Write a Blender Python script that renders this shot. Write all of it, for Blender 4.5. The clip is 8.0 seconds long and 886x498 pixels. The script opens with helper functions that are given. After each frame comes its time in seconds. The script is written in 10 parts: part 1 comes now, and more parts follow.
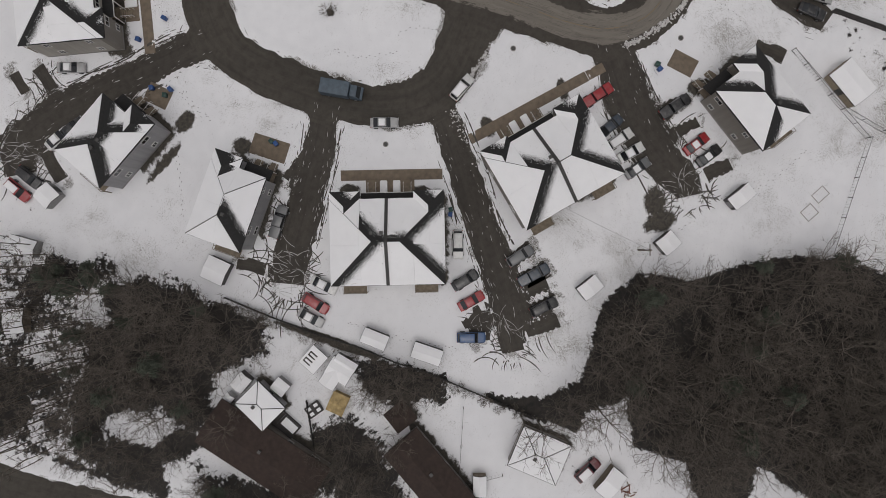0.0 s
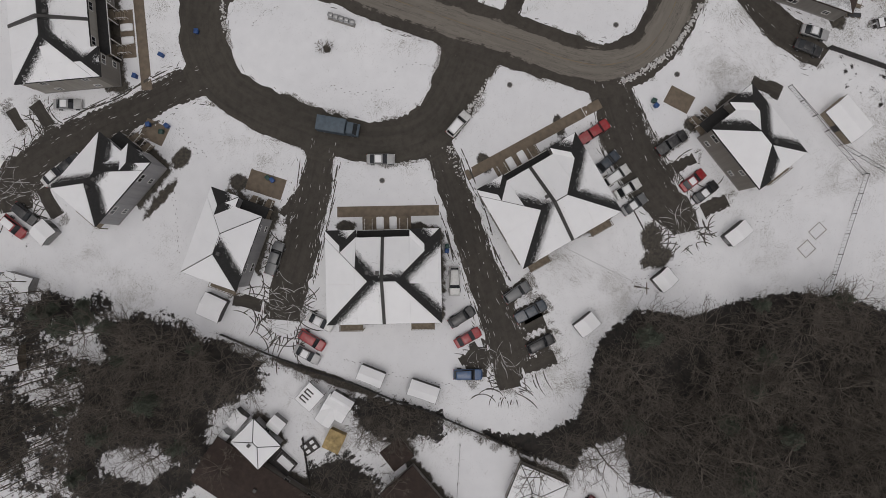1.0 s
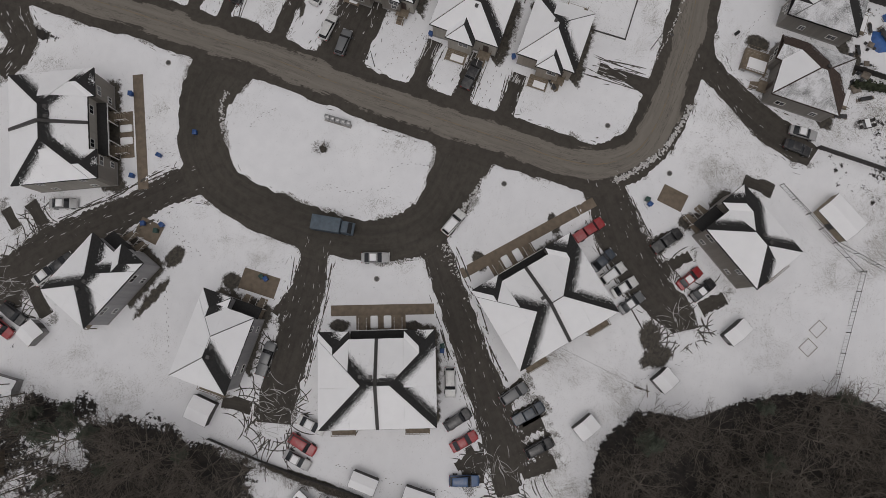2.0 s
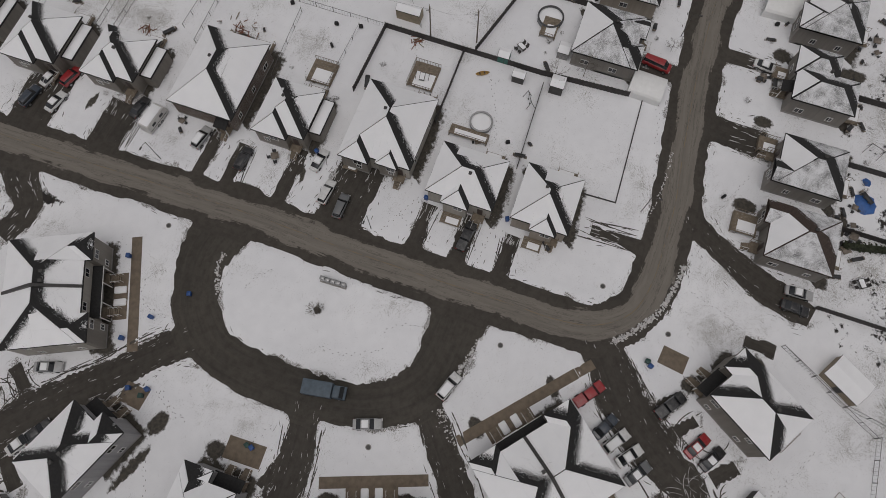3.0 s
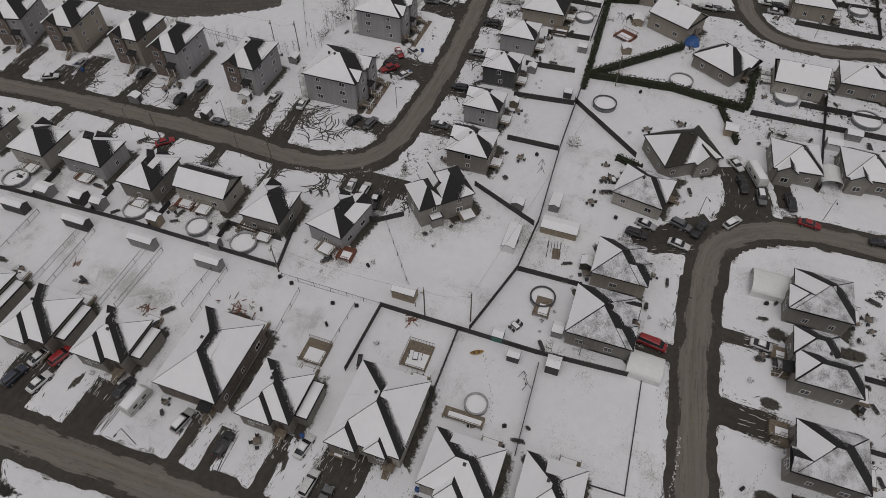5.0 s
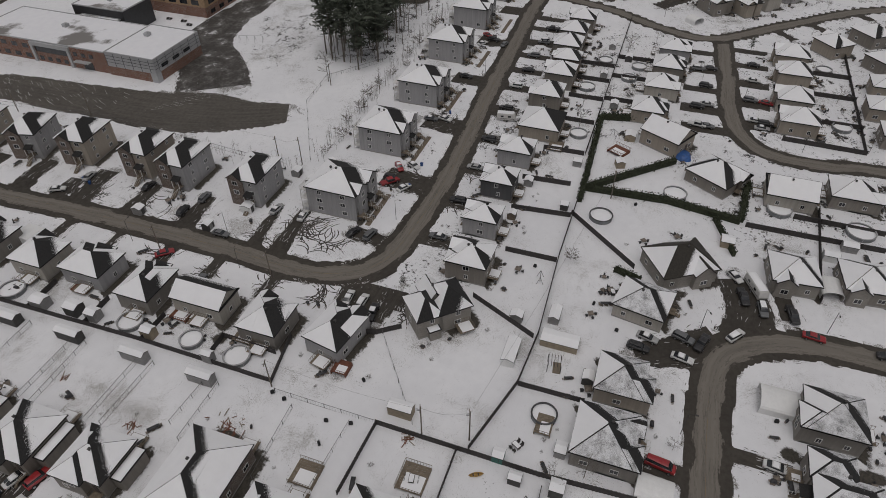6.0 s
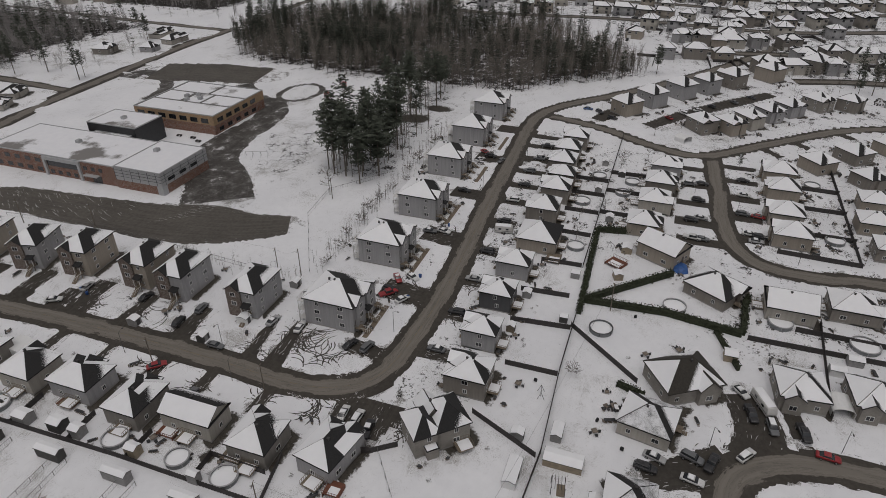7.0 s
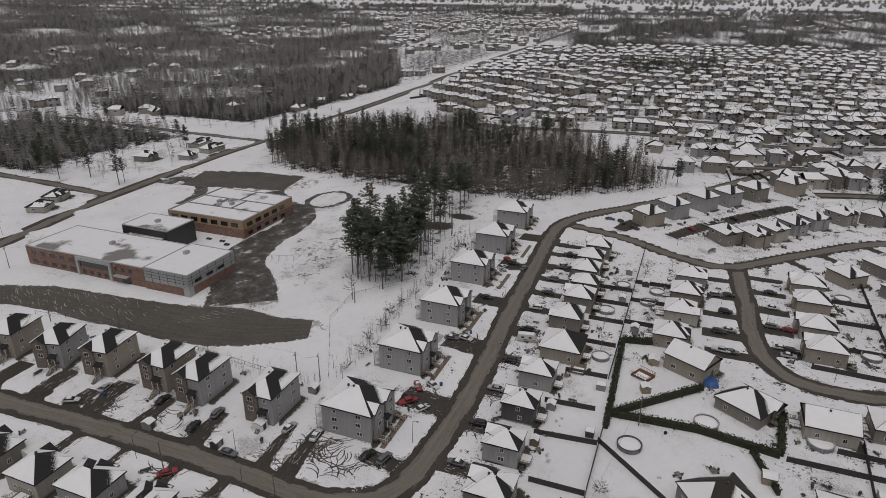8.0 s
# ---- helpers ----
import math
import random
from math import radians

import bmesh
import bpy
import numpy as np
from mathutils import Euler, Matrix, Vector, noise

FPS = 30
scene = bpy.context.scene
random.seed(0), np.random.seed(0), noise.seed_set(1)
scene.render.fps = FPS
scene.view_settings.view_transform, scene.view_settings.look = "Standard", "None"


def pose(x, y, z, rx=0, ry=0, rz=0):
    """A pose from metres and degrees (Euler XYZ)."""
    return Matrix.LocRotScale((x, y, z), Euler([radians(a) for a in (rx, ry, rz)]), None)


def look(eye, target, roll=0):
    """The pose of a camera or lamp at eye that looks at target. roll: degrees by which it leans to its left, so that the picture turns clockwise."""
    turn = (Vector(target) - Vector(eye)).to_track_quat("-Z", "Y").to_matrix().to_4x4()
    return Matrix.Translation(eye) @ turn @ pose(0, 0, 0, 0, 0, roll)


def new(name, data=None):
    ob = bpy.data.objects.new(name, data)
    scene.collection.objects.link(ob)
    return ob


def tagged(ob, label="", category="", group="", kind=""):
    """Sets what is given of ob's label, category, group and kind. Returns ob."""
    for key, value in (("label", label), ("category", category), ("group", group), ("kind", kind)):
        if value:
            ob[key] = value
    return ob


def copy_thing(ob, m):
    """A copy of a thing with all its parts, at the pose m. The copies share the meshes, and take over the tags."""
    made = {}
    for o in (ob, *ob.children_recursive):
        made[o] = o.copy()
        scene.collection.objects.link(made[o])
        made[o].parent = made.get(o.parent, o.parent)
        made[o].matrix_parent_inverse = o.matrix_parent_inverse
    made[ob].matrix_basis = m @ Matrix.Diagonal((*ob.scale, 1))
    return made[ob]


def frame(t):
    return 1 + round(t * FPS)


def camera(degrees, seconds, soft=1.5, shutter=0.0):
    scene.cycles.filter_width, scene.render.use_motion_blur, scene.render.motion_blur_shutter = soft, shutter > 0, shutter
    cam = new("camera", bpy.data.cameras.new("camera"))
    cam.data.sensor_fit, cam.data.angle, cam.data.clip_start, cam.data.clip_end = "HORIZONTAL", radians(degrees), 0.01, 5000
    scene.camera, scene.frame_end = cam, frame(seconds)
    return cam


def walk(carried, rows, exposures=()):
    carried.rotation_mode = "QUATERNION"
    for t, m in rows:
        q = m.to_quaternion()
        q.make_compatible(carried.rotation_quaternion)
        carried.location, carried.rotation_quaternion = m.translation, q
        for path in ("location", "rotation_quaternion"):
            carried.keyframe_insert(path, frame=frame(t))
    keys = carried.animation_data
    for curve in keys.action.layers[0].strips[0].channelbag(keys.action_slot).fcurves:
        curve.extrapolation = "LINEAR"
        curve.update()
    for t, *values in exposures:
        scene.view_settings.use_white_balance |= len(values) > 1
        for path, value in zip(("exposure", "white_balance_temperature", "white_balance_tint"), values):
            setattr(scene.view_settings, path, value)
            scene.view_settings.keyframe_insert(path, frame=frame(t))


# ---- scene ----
cam = camera(68.97, 8.0, 0.6)
PATH = [
    (0, 9.436, 10.989, 103.799, 0.034, 0.369, -70.247),
    (0.5, 11.902, 11.557, 103.705, 0.325, 0.396, -70.272),
    (1, 14.334, 12.155, 103.637, 0.495, 0.371, -70.271),
    (1.2, 15.303, 12.395, 103.581, 0.466, 0.378, -70.318),
    (2.3, 20.501, 13.803, 102.510, 10.248, 0.080, -70.448),
    (2.5, 21.443, 13.996, 102.422, 12.627, 0.063, -70.463),
    (3, 23.775, 14.422, 102.289, 18.314, 0.115, -70.527),
    (3.5, 26.012, 14.763, 102.248, 23.693, 0.171, -70.491),
    (4, 28.149, 15.092, 102.204, 29.368, 0.226, -70.470),
    (4.3, 29.321, 15.265, 102.218, 32.717, 0.257, -70.450),
    (4.5, 30.064, 15.374, 102.239, 34.755, 0.223, -70.407),
    (4.7, 30.787, 15.478, 102.264, 36.629, 0.249, -70.430),
    (5.8, 33.629, 15.826, 102.602, 46.850, 0.289, -70.343),
    (6, 33.948, 15.879, 102.639, 48.631, 0.274, -70.369),
    (6.5, 34.612, 16.008, 102.710, 53.536, 0.198, -70.371),
    (7, 35.021, 16.203, 102.741, 58.271, 0.062, -70.363),
    (7.5, 35.265, 16.453, 102.741, 62.818, -0.050, -70.223),
    (8, 35.508, 16.741, 102.722, 67.634, -0.011, -68.199),
]
walk(cam, [(t, pose(*p)) for t, *p in PATH], [(0, -0.26), (1.2, -0.32), (2.5, -0.46), (4.5, -0.55), (6.5, -0.55), (8, -0.42)])
# ---- world and sun: flat overcast winter light ----
world = bpy.data.worlds.new("overcast")
scene.world = world
world.use_nodes = True
wn, wl = world.node_tree.nodes, world.node_tree.links
sky = wn.new("ShaderNodeTexSky")
sky.sky_type = "NISHITA"
sky.sun_disc = False
sky.sun_elevation, sky.sun_rotation = radians(76), radians(-105)
sky.air_density, sky.dust_density = 1.0, 4.0
grey = wn.new("ShaderNodeHueSaturation")
grey.inputs["Saturation"].default_value = 0.12
wl.new(sky.outputs[0], grey.inputs["Color"])
tint = wn.new("ShaderNodeMix")
tint.data_type, tint.blend_type = "RGBA", "MULTIPLY"
tint.inputs[0].default_value = 1.0
tint.inputs[7].default_value = (1.02, 0.988, 0.99, 1.0)
wl.new(grey.outputs[0], tint.inputs[6])
wl.new(tint.outputs[2], wn["Background"].inputs[0])
wn["Background"].inputs[1].default_value = 0.105
sun_data = bpy.data.lights.new("sun", "SUN")
sun_data.energy, sun_data.angle, sun_data.color = 0.45, radians(60), (1.0, 0.965, 0.93)
sun = new("sun", sun_data)
sun.matrix_world = look((-28, 8, 120), (0, 0, 0))


# ---- materials ----
class Nodes:
    """A small builder of node materials."""

    def __init__(self, name, rough=0.8, metal=0.0):
        self.mat = bpy.data.materials.new(name)
        self.mat.use_nodes = True
        self.tree = self.mat.node_tree
        self.n, self.l = self.tree.nodes, self.tree.links
        self.bsdf = self.n["Principled BSDF"]
        self.bsdf.inputs["Roughness"].default_value = rough
        self.bsdf.inputs["Metallic"].default_value = metal
        self.coord = self.n.new("ShaderNodeTexCoord")
        self.geo = self.n.new("ShaderNodeNewGeometry")
        self.info = self.n.new("ShaderNodeObjectInfo")

    def put(self, socket, value):
        if hasattr(value, "is_output"):
            self.l.new(value, socket)
        else:
            socket.default_value = value

    def noise(self, scale, detail=3.0, rough=0.55, vec=None, distort=0.0):
        t = self.n.new("ShaderNodeTexNoise")
        t.inputs["Scale"].default_value, t.inputs["Detail"].default_value = scale, detail
        t.inputs["Roughness"].default_value, t.inputs["Distortion"].default_value = rough, distort
        self.l.new(vec or self.geo.outputs["Position"], t.inputs["Vector"])
        return t.outputs["Fac"]

    def stretch(self, sx, sy, sz, vec=None):
        m = self.n.new("ShaderNodeMapping")
        m.inputs["Scale"].default_value = (sx, sy, sz)
        self.l.new(vec or self.coord.outputs["Object"], m.inputs["Vector"])
        return m.outputs["Vector"]

    def ramp(self, fac, lo, hi, a=0.0, b=1.0):
        t = self.n.new("ShaderNodeMapRange")
        for k, v in zip(range(5), (fac, lo, hi, a, b)):
            self.put(t.inputs[k], v)
        return t.outputs[0]

    def math(self, op, a, b=0.0):
        t = self.n.new("ShaderNodeMath")
        t.operation = op
        self.put(t.inputs[0], a)
        self.put(t.inputs[1], b)
        return t.outputs[0]

    def mix(self, fac, a, b):
        t = self.n.new("ShaderNodeMix")
        t.data_type = "RGBA"
        self.put(t.inputs[0], fac)
        for s, v in ((t.inputs[6], a), (t.inputs[7], b)):
            self.put(s, v if hasattr(v, "is_output") else (*v, 1.0))
        return t.outputs[2]

    def attr(self, name):
        t = self.n.new("ShaderNodeAttribute")
        t.attribute_name = name
        return t.outputs["Fac"]

    def bump(self, height, strength=0.3, distance=0.02):
        t = self.n.new("ShaderNodeBump")
        t.inputs["Strength"].default_value, t.inputs["Distance"].default_value = strength, distance
        self.l.new(height, t.inputs["Height"])
        self.l.new(t.outputs[0], self.bsdf.inputs["Normal"])

    def done(self, color):
        self.put(self.bsdf.inputs["Base Color"], color if hasattr(color, "is_output") else (*color, 1.0))
        return self.mat


def plain(name, color, rough=0.7, metal=0.0, vary=0.18, scale=1.3, relief=0.15):
    """A painted or raw surface: two scales of wear and a little difference between pieces."""
    m = Nodes(name, rough, metal)
    big, fine = m.noise(scale, 3), m.noise(scale * 14, 2)
    dark = tuple(c * (1 - vary) for c in color)
    light = tuple(min(0.9, c * (1 + vary)) for c in color)
    c = m.mix(m.ramp(big, 0.3, 0.7), dark, light)
    c = m.mix(m.ramp(fine, 0.45, 0.8, 0.0, 0.35), c, tuple(v * 0.6 for v in color))
    m.bump(fine, relief)
    return m.done(c)


def siding(name, color, rows=5.5):
    """Lapped horizontal siding with dust and streaks, a little different from house to house."""
    m = Nodes(name, 0.65)
    sep = m.n.new("ShaderNodeSeparateXYZ")
    m.l.new(m.geo.outputs["Position"], sep.inputs[0])
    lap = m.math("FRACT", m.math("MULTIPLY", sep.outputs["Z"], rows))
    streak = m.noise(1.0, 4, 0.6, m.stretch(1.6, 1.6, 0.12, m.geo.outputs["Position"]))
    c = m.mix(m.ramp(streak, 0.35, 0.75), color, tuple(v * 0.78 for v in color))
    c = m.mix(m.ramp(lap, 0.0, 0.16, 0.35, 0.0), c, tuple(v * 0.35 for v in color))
    m.bump(lap, 0.4, 0.015)
    return m.done(c)


def brick(name, color, mortar=(0.33, 0.31, 0.28)):
    m = Nodes(name, 0.85)
    t = m.n.new("ShaderNodeTexBrick")
    sep = m.n.new("ShaderNodeSeparateXYZ")
    m.l.new(m.coord.outputs["Object"], sep.inputs[0])
    both = m.n.new("ShaderNodeCombineXYZ")
    m.l.new(m.math("ADD", sep.outputs["X"], sep.outputs["Y"]), both.inputs[0])
    m.l.new(sep.outputs["Z"], both.inputs[1])
    m.l.new(both.outputs[0], t.inputs["Vector"])
    for k, v in (("Color1", (*color, 1)), ("Color2", (*[c * 0.7 for c in color], 1)), ("Mortar", (*mortar, 1))):
        t.inputs[k].default_value = v
    for k, v in (("Scale", 1.0), ("Mortar Size", 0.012), ("Brick Width", 0.24), ("Row Height", 0.08)):
        t.inputs[k].default_value = v
    m.bump(t.outputs["Fac"], 0.3, -0.01)
    big = m.noise(0.6, 3)
    return m.done(m.mix(m.ramp(big, 0.3, 0.7, 0.0, 0.4), t.outputs["Color"], tuple(c * 0.55 for c in color)))


def make_snow(name, dirt=False):
    """Thin old snow: soft hollows, here and there grass and dirt coming through."""
    m = Nodes(name, 0.75)
    m.bsdf.inputs["Subsurface Weight"].default_value = 0.0
    big, mid, fine = m.noise(0.045, 4), m.noise(0.5, 4), m.noise(7.0, 3)
    low, high = ((0.735, 0.738, 0.758), (0.822, 0.824, 0.836)) if dirt else ((0.83, 0.833, 0.847), (0.87, 0.872, 0.88))
    c = m.mix(m.ramp(big, 0.3, 0.7), low, high)
    c = m.mix(m.ramp(mid, 0.35, 0.75, 0.0, 0.35), c, tuple(v * 0.9 for v in low))
    if dirt:
        # grass tufts where the snow lies thin
        thin = m.math("ADD", m.noise(0.07, 6, 0.66), m.math("MULTIPLY", m.attr("tufts"), 0.12))
        spots = m.noise(6.8, 4, 0.75, None, 0.9)
        need = m.ramp(thin, 0.44, 0.70, 0.71, 0.50)
        show = m.ramp(m.math("SUBTRACT", spots, need), 0.0, 0.025)
        c = m.mix(show, c, (0.19, 0.178, 0.15))
        # old prints and scuffs, trodden grey
        trod = m.noise(1.6, 5, 0.7, None, 1.4)
        c = m.mix(m.ramp(m.math("ADD", trod, m.ramp(thin, 0.4, 0.7, -0.06, 0.05)), 0.57, 0.68, 0.0, 0.55), c, (0.46, 0.45, 0.44))
        # slush and grit by the roads
        edge = m.attr("edge")
        grit = m.noise(8.5, 4, 0.75, None, 0.7)
        tatter = m.noise(0.22, 4, 0.65)
        reach = m.math("ADD", edge, m.ramp(tatter, 0.42, 0.66, 0.75, -0.6))
        near = m.ramp(reach, 0.0, 0.8, 0.47, 0.75)
        c = m.mix(m.ramp(m.math("SUBTRACT", grit, near), -0.01, 0.03), c, (0.13, 0.12, 0.105))
        # bare litter under the trees, its colour blackened for the shade between crowns
        shaded_litter = m.attr("shaded_litter")
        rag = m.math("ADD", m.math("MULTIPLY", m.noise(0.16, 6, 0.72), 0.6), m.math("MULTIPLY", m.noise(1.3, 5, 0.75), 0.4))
        bare = m.ramp(m.math("ADD", shaded_litter, m.math("MULTIPLY", m.math("SUBTRACT", rag, 0.5), 3.2)), 0.44, 0.56)
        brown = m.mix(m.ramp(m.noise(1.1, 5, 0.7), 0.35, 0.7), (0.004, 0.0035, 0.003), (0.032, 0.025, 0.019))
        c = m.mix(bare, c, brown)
        earth = m.ramp(m.math("ADD", m.attr("soil"), m.math("MULTIPLY", m.math("SUBTRACT", rag, 0.5), 2.0)), 0.46, 0.66)
        c = m.mix(earth, c, m.mix(m.ramp(m.noise(2.2, 4, 0.7), 0.35, 0.7), (0.030, 0.026, 0.021), (0.085, 0.074, 0.058)))
    else:
        # shingles that show through where the wind has left the snow thin
        dots = m.noise(11.0, 4, 0.8, None, 0.4)
        need = m.math("SUBTRACT", 0.84, m.math("MULTIPLY", m.math("ADD", m.attr("fade"), m.math("MULTIPLY", m.math("SUBTRACT", m.noise(0.7, 4, 0.6), 0.5), 0.35)), 0.44))
        c = m.mix(m.ramp(m.math("SUBTRACT", dots, need), 0.0, 0.05), c, (0.055, 0.054, 0.053))
    m.bump(m.math("ADD", m.math("MULTIPLY", mid, 2.0), fine), 0.35, 0.06)
    return m.done(c)


def make_asphalt(name, base, slush, dry=None, dusted=False):
    """Wet, worn asphalt: patches, slush left in ragged bits near the edges; dry: the salt-grey of a trafficked middle."""
    m = Nodes(name, 0.75)
    m.bsdf.inputs["Specular IOR Level"].default_value = 0.3
    big, mid, fine = m.noise(0.08, 4), m.noise(0.9, 5, 0.68), m.noise(30.0, 2)
    c = m.mix(m.ramp(big, 0.35, 0.7), base, tuple(v * 1.4 for v in base))
    c = m.mix(m.ramp(mid, 0.45, 0.75, 0.0, 0.5), c, tuple(v * 0.65 for v in base))
    across = m.attr("across")
    way = m.n.new("ShaderNodeAttribute")
    way.attribute_name = "along"
    if dry:
        wob = m.math("ADD", m.math("MULTIPLY", m.math("SUBTRACT", m.noise(0.12, 5, 0.68), 0.5), 0.8), m.math("MULTIPLY", m.math("SUBTRACT", m.noise(1.0, 5, 0.7, m.stretch(0.9, 0.11, 1.0, way.outputs["Vector"]), 0.3), 0.5), 0.75))
        lane = m.math("ADD", across, wob)
        c = m.mix(m.ramp(lane, 0.53, 0.57, 1.0, 0.0), c, m.mix(m.ramp(mid, 0.3, 0.7), tuple(v * 0.86 for v in dry), dry))
        # paler salt between the wheel paths, wet dark seams
        c = m.mix(m.ramp(m.math("ABSOLUTE", m.math("SUBTRACT", lane, 0.3)), 0.0, 0.12, 0.35, 0.0), c, tuple(v * 1.25 for v in dry))
        seam = m.noise(1.0, 5, 0.72, m.stretch(1.3, 0.07, 1.0, way.outputs["Vector"]), 0.9)
        c = m.mix(m.ramp(m.math("ABSOLUTE", m.math("SUBTRACT", seam, 0.55)), 0.004, 0.016, 0.6, 0.0), c, base)
        c = m.mix(m.ramp(seam, 0.63, 0.66, 0.0, 0.75), c, base)
    c = m.mix(m.ramp(fine, 0.5, 0.8, 0.0, 0.2), c, tuple(v * 2.2 for v in base))
    streaks = m.noise(1.0, 5, 0.72, m.stretch(2.4, 0.3, 1.0, way.outputs["Vector"]), 0.6)
    wet = m.noise(1.0, 4, 0.6, m.stretch(1.1, 0.06, 1.0, way.outputs["Vector"]), 0.4)
    c = m.mix(m.ramp(wet, 0.5, 0.68, 0.0, 0.2 if dry else 0.45), c, tuple(v * 0.6 for v in base))
    c = m.mix(m.ramp(wet, 0.34, 0.46, 0.0 if dry else 0.3, 0.0), c, tuple(v * 1.7 for v in base))
    bits = m.math("ADD", m.math("MULTIPLY", m.noise(1.3, 5, 0.74, None, 0.8), 0.45), m.math("MULTIPLY", streaks, 0.55))
    need = m.ramp(across, 0.55, 1.05, 0.76 - 0.125 * slush, 0.67 - 0.12 * slush)
    c = m.mix(m.ramp(m.math("SUBTRACT", bits, need), 0.0, 0.03), c, (0.62, 0.62, 0.63))
    if dusted:
        veil = m.math("ADD", m.noise(0.16, 6, 0.74), m.math("MULTIPLY", m.noise(1.7, 4, 0.7), 0.12))
        c = m.mix(m.ramp(veil, 0.655, 0.70, 0.0, 0.85), c, (0.66, 0.66, 0.67))
        c = m.mix(m.ramp(veil, 0.54, 0.66, 0.0, 0.25), c, (0.40, 0.39, 0.38))
    m.put(m.bsdf.inputs["Roughness"], m.ramp(mid, 0.35, 0.7, 0.6, 0.88))
    m.bump(fine, 0.3, 0.01)
    return m.done(c)


SNOW = make_snow("snow_ground", dirt=True)
ROOF_SNOW = make_snow("snow_on_roof")


def make_thin_snow(name):
    """Snow so thin on the lee side of a roof that the courses of shingles show."""
    m = Nodes(name, 0.8)
    dots = m.noise(13.0, 4, 0.75)
    band = m.noise(0.5, 4, 0.6)
    show = m.ramp(m.math("ADD", dots, m.math("MULTIPLY", m.math("SUBTRACT", band, 0.5), 0.55)), 0.46, 0.62)
    m.bump(dots, 0.3, 0.03)
    return m.done(m.mix(show, (0.74, 0.745, 0.76), (0.13, 0.13, 0.13)))


THIN_SNOW = make_thin_snow("snow_thin_on_shingles")
ASPHALT = make_asphalt("asphalt_wet", (0.049, 0.0435, 0.036), 0.0)
STREET = make_asphalt("asphalt_salted", (0.048, 0.042, 0.035), 0.15, (0.19, 0.172, 0.148))
DRIVE = make_asphalt("asphalt_drive", (0.046, 0.0405, 0.034), 1.0)
LOT_WET = make_asphalt("asphalt_lot_wet", (0.082, 0.074, 0.064), 0.85)
LOT = make_asphalt("asphalt_lot", (0.058, 0.053, 0.048), 1.0, None, True)


def make_shingle(name, color):
    m = Nodes(name, 0.85)
    tab = m.noise(4.0, 2, 0.5, m.stretch(1, 1, 0.5))
    c = m.mix(m.ramp(tab, 0.35, 0.65), tuple(v * 0.75 for v in color), tuple(v * 1.3 for v in color))
    dust = m.noise(6.0, 4, 0.8)
    c = m.mix(m.ramp(dust, 0.72, 0.80, 0.0, 0.4), c, (0.6, 0.6, 0.62))
    m.bump(tab, 0.4)
    return m.done(c)


SHINGLE = make_shingle("shingle_charcoal", (0.017, 0.0165, 0.0165))
SHINGLE_OLIVE = make_shingle("shingle_olive_brown", (0.034, 0.030, 0.024))
SHINGLE_BROWN = make_shingle("shingle_brown", (0.050, 0.034, 0.027))
FASCIA = plain("fascia_dark", (0.05, 0.047, 0.045), 0.5)
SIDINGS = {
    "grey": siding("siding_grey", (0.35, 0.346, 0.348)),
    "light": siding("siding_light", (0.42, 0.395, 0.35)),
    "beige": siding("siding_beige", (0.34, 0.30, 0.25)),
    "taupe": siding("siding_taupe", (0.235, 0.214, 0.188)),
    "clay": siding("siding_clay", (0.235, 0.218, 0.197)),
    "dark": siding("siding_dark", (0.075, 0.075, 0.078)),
    "brick": brick("brick_brown", (0.12, 0.078, 0.06)),
    "stone": brick("stone_grey", (0.30, 0.28, 0.25)),
}
CONCRETE = plain("concrete", (0.30, 0.29, 0.275), 0.9)
WHITE_TRIM = plain("trim_white", (0.70, 0.69, 0.67), 0.45, vary=0.06)
WOOD = plain("wood_deck_weathered", (0.19, 0.155, 0.115), 0.85, vary=0.3, scale=2.0)
FENCE_WOOD = plain("fence_wood_dark", (0.055, 0.05, 0.048), 0.85, vary=0.25)
PAVER = plain("paver_brown", (0.17, 0.135, 0.10), 0.85, vary=0.2)
STEEL = plain("steel_galvanised", (0.38, 0.38, 0.38), 0.4, 0.7, vary=0.1)
RUBBER = plain("rubber_black", (0.02, 0.02, 0.021), 0.8)
POLE_WOOD = plain("pole_wood", (0.16, 0.135, 0.11), 0.9)


def make_glass(name):
    m = Nodes(name, 0.08)
    m.bsdf.inputs["Specular IOR Level"].default_value = 0.8
    return m.done(m.mix(m.ramp(m.info.outputs["Random"], 0.0, 1.0), (0.010, 0.012, 0.015), (0.035, 0.038, 0.042)))


GLASS = make_glass("window_glass")


def make_paint(name):
    """Car paint in the thing's own colour, under road film."""
    m = Nodes(name, 0.32)
    m.bsdf.inputs["Coat Weight"].default_value = 0.4
    film = m.noise(1.8, 4, 0.65)
    return m.done(m.mix(m.ramp(film, 0.45, 0.8, 0.0, 0.4), m.info.outputs["Color"], (0.16, 0.15, 0.14)))


PAINT = make_paint("car_paint")


def make_marking(name, paint, below):
    """Road paint mostly worn away."""
    m = Nodes(name, 0.8)
    worn = m.noise(0.35, 6, 0.75)
    return m.done(m.mix(m.ramp(worn, 0.44, 0.56), below, paint))


MARKING = make_marking("marking_yellow_worn", (0.20, 0.15, 0.09), (0.14, 0.126, 0.108))
LAMP_RED = plain("tail_lamp_red", (0.25, 0.015, 0.012), 0.3)
LAMP_CLEAR = plain("head_lamp_clear", (0.55, 0.55, 0.55), 0.2)


